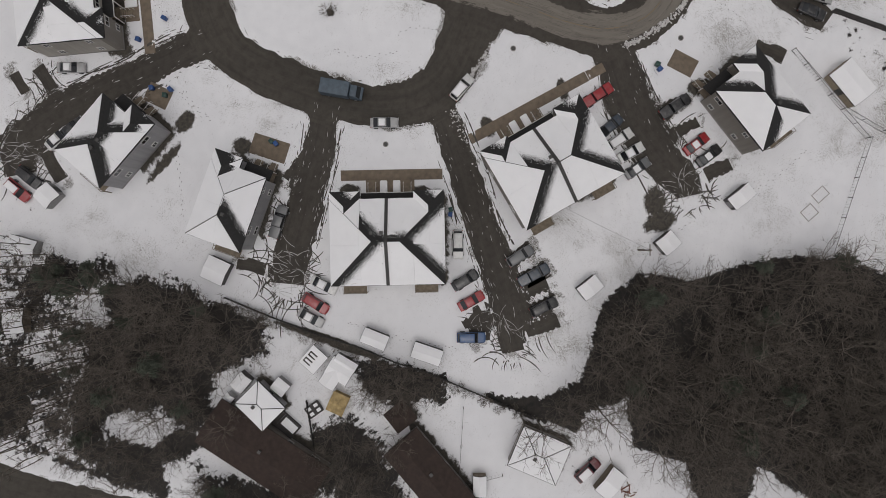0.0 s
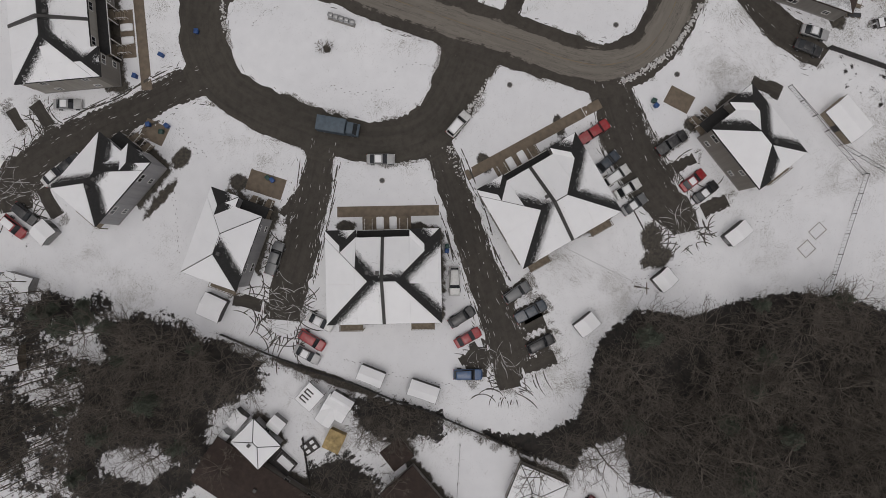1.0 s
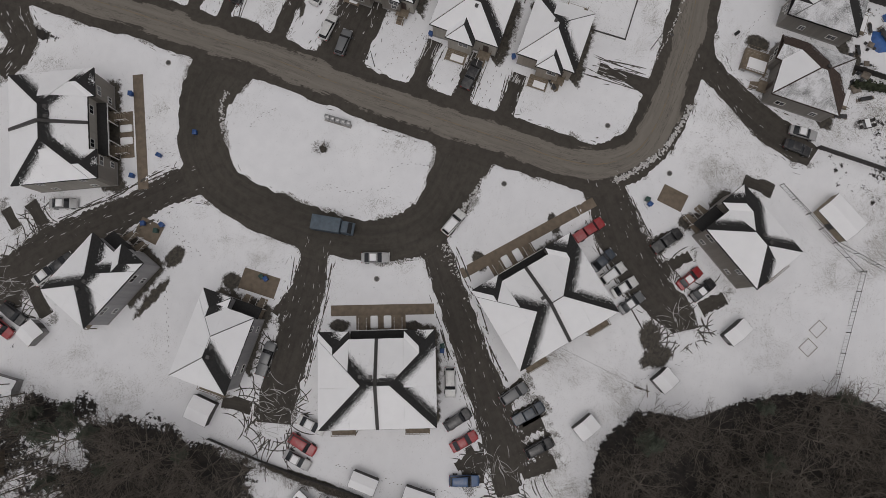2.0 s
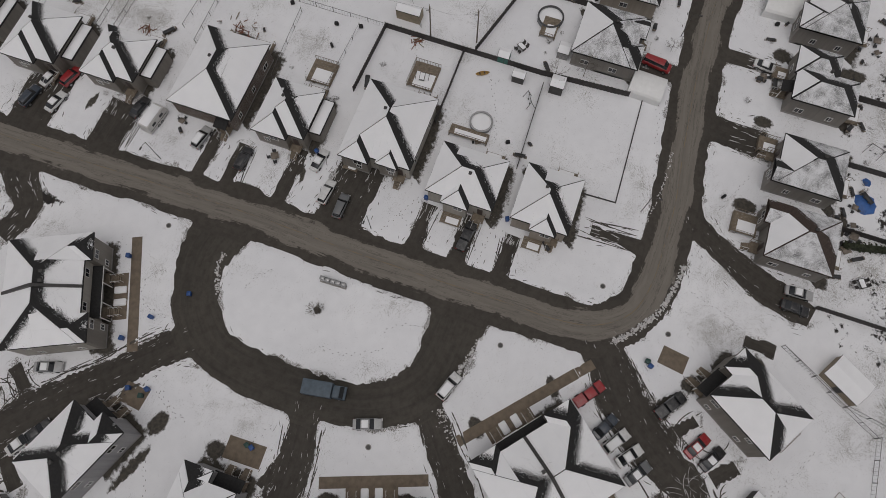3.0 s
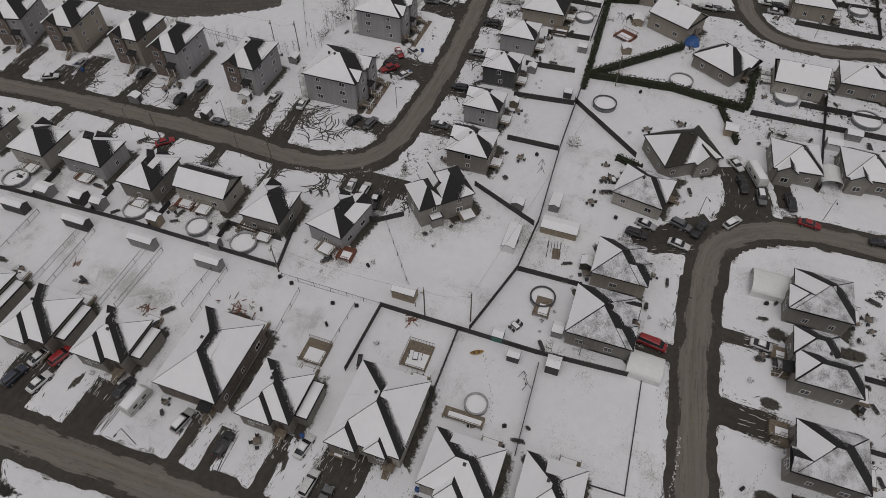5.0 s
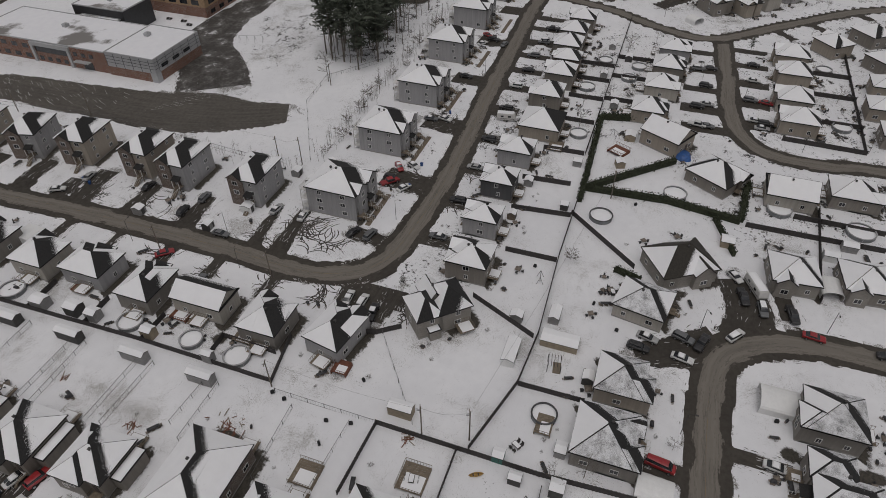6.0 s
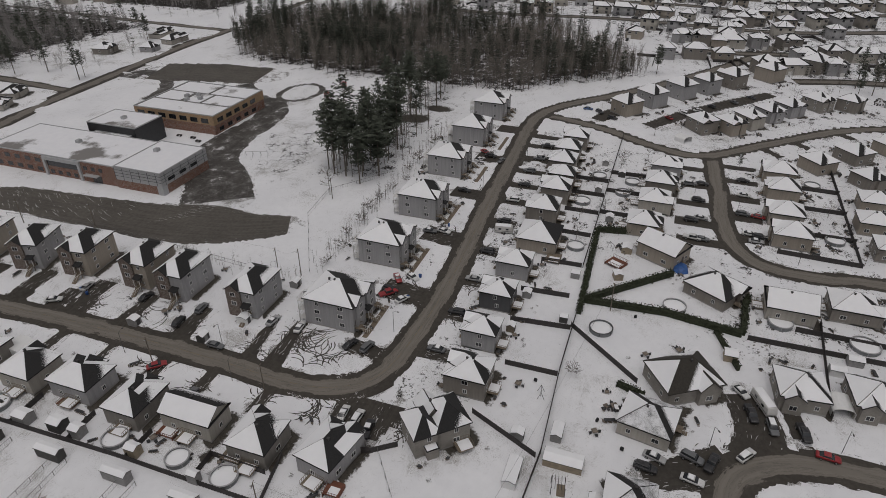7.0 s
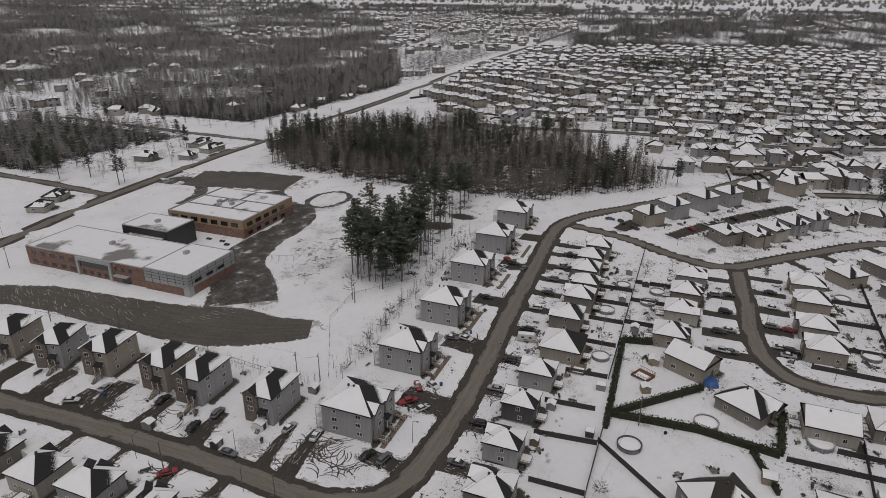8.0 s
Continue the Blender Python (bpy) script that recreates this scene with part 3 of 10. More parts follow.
def cut(poly, kinds, a, b, c):
    """Splits a convex outline of the plan by a x + b y + c = 0: the parts above and below 0, each with the kinds of its sides."""
    sides = ([], []), ([], [])
    n = len(poly)
    for i in range(n):
        p, q, k = poly[i], poly[(i + 1) % n], kinds[i]
        hp, hq = a * p[0] + b * p[1] + c, a * q[0] + b * q[1] + c
        for sign, (pts, tags) in zip((1, -1), sides):
            if hp * sign >= 0:
                pts.append(p)
                tags.append(k if hq * sign >= 0 or hp * sign > 0 else "i")
            if hp * hq < 0:
                t = hp / (hp - hq)
                pts.append((p[0] + (q[0] - p[0]) * t, p[1] + (q[1] - p[1]) * t))
                tags.append("i" if hp * sign > 0 else k)
    return sides


def area_of(poly):
    return 0.5 * sum(poly[i - 1][0] * poly[i][1] - poly[i][0] * poly[i - 1][1] for i in range(len(poly)))


def roof_over(volumes, z, slope, over=0.4):
    """The faces of several hipped or gabled roofs that run into one another. volumes: (x0, y0, x1, y1, gables) of the walls, or with a rise and a slope of their own."""
    parts = []
    for x0, y0, x1, y1, gables, *more in volumes:
        lift_, pitch = more or (0.0, slope)
        faces, top = hip_roof(x1 - x0, y1 - y0, z + lift_, pitch, over, gables)
        mid = Vector(((x0 + x1) / 2, (y0 + y1) / 2, 0))
        faces = [([p + mid for p in q], kinds) for q, kinds in faces]
        bounds = ((1, 0, over - x0), (-1, 0, x1 + over), (0, 1, over - y0), (0, -1, y1 + over))
        parts.append((faces, [plane_of(q) for q, kinds in faces], bounds))
    out = []
    for i, (faces, planes, bounds) in enumerate(parts):
        for (q, kinds), f in zip(faces, planes):
            pieces = [([(p.x, p.y) for p in q], list(kinds))]
            for j, (_, others, rim) in enumerate(parts):
                if j == i:
                    continue
                slack = 0.004 if j < i else -0.004
                walls = list(rim) + [(g[0] - f[0], g[1] - f[1], g[2] - f[2] + slack) for g in others]
                left = []
                for piece in pieces:
                    kept = []
                    for a, b, c in walls:
                        inner, outer = cut(*piece, a, b, c)
                        if len(outer[0]) > 2 and area_of(outer[0]) > 0.01:
                            kept.append(outer)
                        piece = inner
                        if len(piece[0]) < 3 or area_of(piece[0]) < 0.01:
                            piece = None
                            break
                    left += kept
                pieces = left
            for pts, tags in pieces:
                clean = [k for k in range(len(pts)) if math.dist(pts[k], pts[(k + 1) % len(pts)]) > 0.02]
                if len(clean) > 2:
                    out.append(([Vector((pts[k][0], pts[k][1], f[0] * pts[k][0] + f[1] * pts[k][1] + f[2])) for k in clean], "".join(tags[k] for k in clean)))
    return out


def roof_body(faces, z, w, d, over=0.4, deep=0.24):
    """The shingled shell with its fascia and soffit, closed."""
    v, f = [], []
    for q, kinds in faces:
        n = len(v)
        v += q
        f.append(tuple(range(n, n + len(q))))
    W, D = w / 2 + over, d / 2 + over
    bv, bf = boxes((-W, -D, z - deep, W, D, z - 0.004))
    return joined((v, f), (bv, bf))


def wing_roof(xg, wg, yf, z, slope, main_front, main_slope, over=0.3):
    """Faces of a front gable that runs back into the main roof."""
    h = wg / 2 + over
    top = z + slope * h
    back = main_front + (top - z) / main_slope
    a, b = (xg - h, yf, z), (xg + h, yf, z)
    ra, rb = (xg, yf, top), (xg, back, top)
    va, vb = (xg - h, main_front, z), (xg + h, main_front, z)
    return [([Vector(p) for p in (va, a, ra, rb)], "egrv"), ([Vector(p) for p in (b, vb, rb, ra)], "evrg")], top


def sash(w, h, glazed):
    """A window frame with a mullion in one piece; glazed: with its panes set back in it."""
    t = 0.09
    xs, zs = (-w / 2, -w / 2 + t, -0.03, 0.03, w / 2 - t, w / 2), (0, t, h - t, h)
    v = [(x, y, z) for y in (-0.07, -0.03) for z in zs for x in xs]
    f, m = [], []

    def at(layer, r, c):
        return layer * 24 + r * 6 + c

    for r in range(3):
        for c in range(5):
            if r == 1 and c in (1, 3):
                ring_ = [(r, c), (r, c + 1), (r + 1, c + 1), (r + 1, c)]
                for k in range(4):
                    a, b = ring_[k], ring_[(k + 1) % 4]
                    f.append((at(0, *a), at(1, *a), at(1, *b), at(0, *b)))
                    m.append(0)
                if glazed:
                    f.append(tuple(at(1, *q) for q in ring_))
                    m.append(1)
            else:
                f.append((at(0, r, c), at(0, r, c + 1), at(0, r + 1, c + 1), at(0, r + 1, c)))
                m.append(0)
    # outer edges back to the wall
    rim = [(0, c) for c in range(6)] + [(r, 5) for r in range(1, 4)] + [(3, c) for c in range(4, -1, -1)] + [(2, 0), (1, 0)]
    n = len(v)
    v += [(xs[c], 0.02, zs[r]) for r, c in rim]
    for k in range(len(rim)):
        q = (k + 1) % len(rim)
        f.append((at(0, *rim[q]), at(0, *rim[k]), n + k, n + q))
        m.append(0)
    me = mesh_of("window", v, f, (WHITE_TRIM, GLASS))
    me.polygons.foreach_set("material_index", m)
    return me


def window(house, x, y, z, turn, w=1.1, h=1.2, panes=True):
    key = ("window", w, h, panes)
    if key not in MESHES:
        MESHES[key] = (sash(w, h, not panes), mesh_of("pane", *boxes((-w / 2 + 0.085, -0.028, 0.085, w / 2 - 0.085, -0.01, h - 0.085)), GLASS))
    ob = part("window", MESHES[key][0], house, pose(x, y, z, 0, 0, turn), "white-framed window")
    if panes:
        part("pane", MESHES[key][1], ob)
    return ob


def door(house, x, y, z, turn, color):
    return part("door", box_mesh("door", color, (-0.47, -0.06, 0, 0.47, 0.02, 2.05)), house, pose(x, y, z, 0, 0, turn))


DOOR_PAINT = plain("door_paint_dark", (0.06, 0.045, 0.04), 0.4)


def railing(owner, x0, y0, x1, y1, z, mat, tall=0.95):
    """Posts, rails and balusters between two points."""
    length = math.hypot(x1 - x0, y1 - y0)
    if length < 0.3:
        return
    n = max(2, int(length / 0.5))
    key = ("railing", mat.name, round(length, 2), tall)
    if key not in MESHES:
        # a comb of balusters hanging from the top rail, drawn as one outline and given thickness
        edge = [(0, 0)]
        for i in range(n + 1):
            u = length * i / n
            edge += [(u - 0.03 if i else 0, 0), (u + 0.03 if i < n else length, 0), (u + 0.03 if i < n else length, tall - 0.08)] if i == 0 else [(u - 0.03, tall - 0.08), (u - 0.03, 0), (u + 0.03, 0), (u + 0.03, tall - 0.08)]
        edge = edge[1:] + [(length + 0.03, tall), (0, tall)]
        m = len(edge)
        v = [(x, s_, z_) for s_ in (-0.025, 0.025) for x, z_ in edge]
        MESHES[key] = mesh_of("railing", v, [tuple(range(m)), tuple(range(2 * m - 1, m - 1, -1))] + [(k, m + k, m + (k + 1) % m, (k + 1) % m) for k in range(m)], mat)
    me = MESHES[key]
    part("railing", me, owner, pose(x0, y0, z, 0, 0, math.degrees(math.atan2(y1 - y0, x1 - x0))))


def stairs(owner, x, y, z, turn, width=1.2, mat=WOOD, label=""):
    """A straight flight going down from (x, y, z) towards the local -y."""
    n = max(2, round(z / 0.18))
    key = ("stairs", mat.name, round(z, 2), width)
    if key not in MESHES:
        edge = [(0.0, z - 0.02)]
        for i in range(n):
            top = z - 0.02 - i * z / n
            edge += [(-0.27 * i, top - z / n), (-0.27 * (i + 1), top - z / n)]
        edge += [(-0.27 * n, -0.1), (-0.27 * n + 0.4, -0.1), (0.0, z - 0.45)]
        m = len(edge)
        v = [(s, y_, z_) for s in (-width / 2, width / 2) for y_, z_ in edge]
        MESHES[key] = mesh_of("stairs", v, [tuple(range(m)), tuple(range(2 * m - 1, m - 1, -1))] + [(k, m + k, m + (k + 1) % m, (k + 1) % m) for k in range(m)], mat)
    return part("stairs", MESHES[key], owner, pose(x, y, 0, 0, 0, turn), label)


def deck(owner, x0, y0, x1, y1, z, mat=WOOD, open_side="", snow=True):
    """A timber platform on posts with rails round three sides."""
    part("deck", box_mesh("deck", mat, (x0, y0, z - 0.15, x1, y1, z)), owner)
    for px, py in ((x0 + 0.1, y0 + 0.1), (x1 - 0.1, y0 + 0.1)) if z > 1.0 else ():
        part("post", box_mesh("post", mat, (-0.06, -0.06, 0, 0.06, 0.06, z - 0.15)), owner, pose(px, py, 0))
    for side, line in (("w", (x0, y1, x0, y0)), ("s", (x0, y0, x1, y0)), ("e", (x1, y0, x1, y1))):
        if side not in open_side:
            railing(owner, *line, z, mat)
    if snow:
        part("snow", box_mesh("snow", ROOF_SNOW, (x0 + 0.15, y0 + 0.2, z + 0.002, x1 - 0.6, y1 - 0.1, z + 0.07)), owner)


COUNT = [0]
FEET = []  # footprints: x, y, yaw, width, depth


def house(x, y, yaw, w, d, eave, slope=0.45, wall="grey", front="", shingle=SHINGLE, wings=(), gables=(False, False), label="", group="", windows=True, melt=1.0, over=0.4, steep=1.25, thin=1.0, worn=0.0, name="house", base=0.5, vents=1, snowy=True, volumes=()):
    """A house whose front looks towards its local -y. wings: (middle, width, how far it stands out); volumes: the blocks that it is made of instead, main block first."""
    COUNT[0] += 1
    FEET.append((x, y, yaw, w, d))
    rng = random.Random(COUNT[0])
    home = thing(name, label, "house", pose(x, y, 0, 0, 0, yaw), group)
    wall_mat, front_mat = SIDINGS[wall], SIDINGS[front or wall]
    faces, top = hip_roof(w, d, eave, slope, over, gables)
    blocks = volumes or ((-w / 2, -d / 2, w / 2, d / 2, gables),)
    part("foundation", box_mesh("foundation", CONCRETE, *[(b[0] - 0.02, b[1] - 0.02, -0.3, b[2] + 0.02, b[3] + 0.02, base + 0.003 * k) for k, b in enumerate(blocks)]), home)
    wv, wf = boxes((*blocks[0][:2], base, *blocks[0][2:4], eave - 0.2))
    if volumes:
        faces = roof_over(volumes, eave, slope, over)
        for k, b in enumerate(volumes):
            tall = eave - 0.2 + (b[5] if len(b) > 5 else 0)
            shell = [boxes((b[0] + 0.004 * k, b[1], base, b[2] - 0.004 * k, b[3], tall))]
            wide, long_y = b[2] - b[0], b[3] - b[1] > b[2] - b[0]
            half_w = (wide if long_y else b[3] - b[1]) / 2
            rise = (b[6] if len(b) > 6 else slope) * half_w
            for flag, end in zip(b[4], (0, 1)):
                if flag:
                    at = (b[1] + 0.02, b[3] - 0.02)[end] if long_y else (b[0] + 0.02, b[2] - 0.02)[end]
                    mid = (b[0] + b[2]) / 2 if long_y else (b[1] + b[3]) / 2
                    tri = [(mid - half_w, tall), (mid + half_w, tall), (mid, tall + rise)]
                    tv = [(u, at + s, zz) if long_y else (at + s, u, zz) for s in (-0.018, 0.018) for u, zz in tri]
                    shell.append((tv, [(0, 1, 2), (5, 4, 3), (0, 3, 4, 1), (1, 4, 5, 2), (2, 5, 3, 0)]))
            if k:
                part("front_wall", mesh_of("front_wall", *joined(*shell), front_mat), home)
            else:
                wv, wf = joined(*shell)
    elif gables[0] or gables[1]:
        long_y = d > w
        L, S = (d / 2, w / 2) if long_y else (w / 2, d / 2)
        for flag, end in zip(gables, (-1, 1)):
            if flag:
                tri = [(end * (L - 0.02), -S, eave - 0.2), (end * (L - 0.02), S, eave - 0.2), (end * (L - 0.02), 0, top - 0.25), (end * (L - 0.3), -S, eave - 0.2), (end * (L - 0.3), S, eave - 0.2), (end * (L - 0.3), 0, top - 0.25)]
                if long_y:
                    tri = [(-b, a, c) for a, b, c in tri]
                wv, wf = joined((wv, wf), (tri, [(0, 1, 2), (5, 4, 3), (0, 2, 5, 3), (1, 4, 5, 2)]))
    part("wall", mesh_of("wall", wv, wf, wall_mat), home)
    if volumes:
        top_v = joined(*[(q, [tuple(range(len(q)))]) for q, kinds in faces])
        rims = boxes(*[(b[0] - over, b[1] - over, eave - 0.24 + (b[5] if len(b) > 5 else 0), b[2] + over, b[3] + over, eave - 0.004 - 0.003 * k + (b[5] if len(b) > 5 else 0)) for k, b in enumerate(volumes)])
        part("roof", mesh_of("roof", *joined(top_v, rims), shingle), home)
    else:
        part("roof", mesh_of("roof", *roof_body(faces, eave, w, d, over), shingle), home)
    slabs = list(faces)
    for xg, wg, out in wings:
        yf = -d / 2 - max(out, 0.4)
        wing_faces, wtop = wing_roof(xg, wg, yf - 0.3, eave, slope * steep, -d / 2 - over, slope)
        v = [(xg - wg / 2, yf, base * 0), (xg + wg / 2, yf, base * 0), (xg + wg / 2, yf, eave), (xg, yf, eave + slope * steep * wg / 2), (xg - wg / 2, yf, eave)]
        v += [(a, -d / 2 + 0.1, c) for a, b, c in v]
        part("gable_wall", mesh_of("gable_wall", v, [(0, 1, 2, 3, 4), (9, 8, 7, 6, 5), (1, 0, 5, 6), (2, 1, 6, 7), (3, 2, 7, 8), (4, 3, 8, 9), (0, 4, 9, 5)], front_mat), home)
        rv, rf = [], []
        for q, kinds in wing_faces:
            n = len(rv)
            low = [p - Vector((0, 0, 0.2)) for p in q]
            rv += q + low
            m = len(q)
            rf += [tuple(range(n, n + m)), tuple(range(n + 2 * m - 1, n + m - 1, -1))] + [(n + k, n + m + k, n + m + (k + 1) % m, n + (k + 1) % m) for k in range(m)]
        part("gable_roof", mesh_of("gable_roof", rv, rf, shingle), home)
        slabs += wing_faces
        if windows:
            window(home, xg, yf - 0.01, eave - 1.9 if eave > 4.5 else 1.2, 0, 1.6, 1.3)
            if eave > 5.5:
                window(home, xg, yf - 0.01, eave - 4.6, 0, 1.6, 1.3)
    if snowy:
        sheets, looks, fades = {}, {}, {}
        for q, kinds in slabs:
            slab = snow_slab(q, kinds, yaw, rng, melt, x < 135, thin, worn)
            if slab:
                # one sheet of snow for each face of the roof; far houses keep theirs in one
                key = len(sheets) if x < 135 else 0
                sheets.setdefault(key, []).append(slab[:2])
                fades.setdefault(key, []).extend(slab[3])
                looks.setdefault(key, []).extend(2 if k == 0 and thin > 2.5 and (lee_of(q, yaw) > 0.6 or west_of(q, yaw) > 0.6) else k for k in slab[2])
        for key, shapes in sheets.items():
            me = mesh_of("snow", *joined(*shapes), (ROOF_SNOW, shingle, THIN_SNOW))
            me.polygons.foreach_set("material_index", looks[key])
            me.attributes.new("fade", "FLOAT", "POINT").data.foreach_set("value", fades[key])
            part("snow", me, home, None, "thin snow left on the roof")
    for k in range(vents):
        vx, vy = (0.6 + 1.5 * k, -0.7) if w >= d else (-0.7, 0.6 + 1.5 * k)
        vz = eave + slope * (min(w, d) / 2 + over - 0.7)
        part("roof_vent", box_mesh("roof_vent", FASCIA, (-0.2, -0.2, -0.15, 0.2, 0.2, 0.35), (-0.26, -0.26, 0.35, 0.26, 0.26, 0.42)), home, pose(vx, vy, round(vz, 2)))
    if windows:
        floors = max(1, int((eave - base) / 2.5))
        for level in range(floors):
            z = base + 0.85 + level * (eave - base - 0.1) / floors
            z = min(z, eave - 1.75)
            for side, span, at in ((0, w, -d / 2), (180, w, d / 2), (90, d, w / 2), (270, d, -w / 2)):
                n = max(1, int(span / (4.2 if side in (0, 180) else 4.8)))
                for k in range(n):
                    u = (k + 0.5) / n * span - span / 2 + rng.uniform(-0.3, 0.3)
                    if (x > 185 and side in (90, 180) and yaw > -30 and rng.random() < 0.6) or (x > 260 and rng.random() < 0.35):
                        continue
                    if side == 0 and any(abs(u - xg) < wg / 2 + 0.7 for xg, wg, out in wings):
                        continue
                    front_y = next((b[1] for b in volumes[:0:-1] if b[0] + 0.6 < u < b[2] - 0.6), None) if volumes and side == 0 else at
                    if front_y is None:
                        continue
                    wx, wy = {0: (u, front_y - 0.012), 180: (u, at + 0.012), 90: (at + 0.012, u), 270: (at - 0.012, u)}[side]
                    window(home, wx, wy, z, side, *((1.5, 1.2) if rng.random() < 0.4 else (1.0, 1.2)), x < 80)
    return home


def inside(x, y, poly):
    """Whether a point lies in a polygon of the plan."""
    odd = False
    for i in range(len(poly)):
        (ax, ay), (bx, by) = poly[i], poly[i - 1]
        if (ay > y) != (by > y) and x < (bx - ax) * (y - ay) / (by - ay) + ax:
            odd = not odd
    return odd


# ---- cars ----
def prism(profile, half_low, half_high, z_low, z_high):
    """A side profile of (x, z) points drawn out sideways, narrower towards the top."""
    v = []
    for s in (-1, 1):
        for x, z in profile:
            t = (z - z_low) / (z_high - z_low)
            v.append((x, s * (half_low + (half_high - half_low) * max(0.0, min(1.0, t))), z))
    n = len(profile)
    f = [tuple(range(n))[::-1], tuple(range(n, 2 * n))] + [(k, (k + 1) % n, n + (k + 1) % n, n + k) for k in range(n)]
    return v, f


CAR_KINDS = {
    # body profile, cabin profile, half width, wheelbase ends, wheel radius
    "sedan": ([(-2.28, 0.35), (2.25, 0.35), (2.3, 0.62), (2.1, 0.82), (1.0, 0.95), (-1.55, 1.0), (-2.25, 0.92)], [(1.05, 0.93), (0.35, 1.36), (-0.95, 1.38), (-1.75, 0.97)], 0.9, (1.4, -1.35), 0.32),
    "suv": ([(-2.3, 0.42), (2.25, 0.42), (2.32, 0.75), (2.1, 0.98), (1.05, 1.08), (-2.1, 1.12), (-2.34, 0.9)], [(1.1, 1.06), (0.5, 1.62), (-1.85, 1.64), (-2.2, 1.1)], 0.94, (1.42, -1.4), 0.36),
    "pickup": ([(-2.75, 0.5), (2.65, 0.5), (2.72, 0.85), (2.5, 1.05), (1.35, 1.12), (-2.7, 1.12), (-2.78, 0.8)], [(1.4, 1.1), (0.85, 1.75), (-0.75, 1.77), (-0.95, 1.1)], 0.98, (1.75, -1.7), 0.39),
    "van": ([(-2.7, 0.4), (2.5, 0.4), (2.6, 0.8), (2.35, 1.1), (1.9, 1.2), (-2.65, 1.25), (-2.72, 0.9)], [(1.95, 1.18), (1.15, 1.95), (-2.5, 1.98), (-2.66, 1.2)], 0.98, (1.6, -1.7), 0.36),
}


def wheel_mesh(r):
    key = ("wheel", r)
    if key not in MESHES:
        def disc(radius, y0, y1, n=14):
            v = [(radius * math.cos(2 * math.pi * k / n), y, radius * math.sin(2 * math.pi * k / n)) for y in (y0, y1) for k in range(n)]
            return v, [tuple(range(n)), tuple(range(n, 2 * n))[::-1]] + [(k, n + k, n + (k + 1) % n, (k + 1) % n) for k in range(n)]
        me = mesh_of("wheel", *joined(disc(r, -0.11, 0.11), disc(r * 0.62, -0.125, 0.125)), (RUBBER, STEEL))
        me.polygons.foreach_set("material_index", [int(i >= len(me.polygons) // 2) for i in range(len(me.polygons))])
        MESHES[key] = me
    return MESHES[key]


def car_meshes(kind):
    key = ("car", kind)
    if key not in MESHES:
        body, cabin, half, axles, r = CAR_KINDS[kind]
        body_me = bevel_mesh("body", PAINT, *prism(body, half, half * 0.94, 0.3, 1.1), 0.13, 3)
        glass_me = bevel_mesh("glasshouse", GLASS, *prism(cabin, half * 0.92, half * 0.74, cabin[0][1], cabin[1][1]), 0.05)
        top = [cabin[1], cabin[2]]
        roof = [(top[0][0] + 0.04, top[0][1] - 0.02), (top[0][0] - 0.1, top[0][1] + 0.035), (top[1][0] + 0.1, top[1][1] + 0.035), (top[1][0] - 0.06, top[1][1] - 0.02)]
        roof_me = bevel_mesh("roof_panel", PAINT, *prism(roof, half * 0.77, half * 0.72, roof[0][1], roof[1][1]), 0.015, 1)
        lamp = mesh_of("headlight", *boxes((-0.06, -0.2, -0.07, 0.06, 0.2, 0.07)), LAMP_CLEAR)
        tail = mesh_of("tail_light", *boxes((-0.05, -0.18, -0.09, 0.05, 0.18, 0.09)), LAMP_RED)
        snow = bevel_mesh("snow", ROOF_SNOW, *boxes((top[1][0] + 0.12, -half * 0.62, 0, top[0][0] - 0.2, half * 0.6, 0.1)), 0.09, 2)
        # the plan narrows towards both ends, the cabin towards the windscreen and the tail
        for me, reach, pinch in ((body_me, body[2][0], 0.16), (glass_me, body[2][0] * 0.75, 0.12), (roof_me, body[2][0] * 0.75, 0.12)):
            for p in me.vertices:
                p.co.y *= 1 - pinch * min(1.2, abs(p.co.x) / reach) ** 4
        MESHES[key] = (body_me, glass_me, roof_me, lamp, tail, snow)
    return MESHES[key]


PAINTS = {"white": (0.62, 0.62, 0.61), "silver": (0.36, 0.36, 0.36), "grey": (0.13, 0.135, 0.14), "black": (0.018, 0.018, 0.02), "red": (0.30, 0.015, 0.02), "maroon": (0.11, 0.012, 0.018), "blue": (0.03, 0.08, 0.19), "navy": (0.03, 0.042, 0.06)}
KIND_WORDS = {"sedan": "sedan", "suv": "sport utility vehicle", "pickup": "pickup truck", "van": "van"}


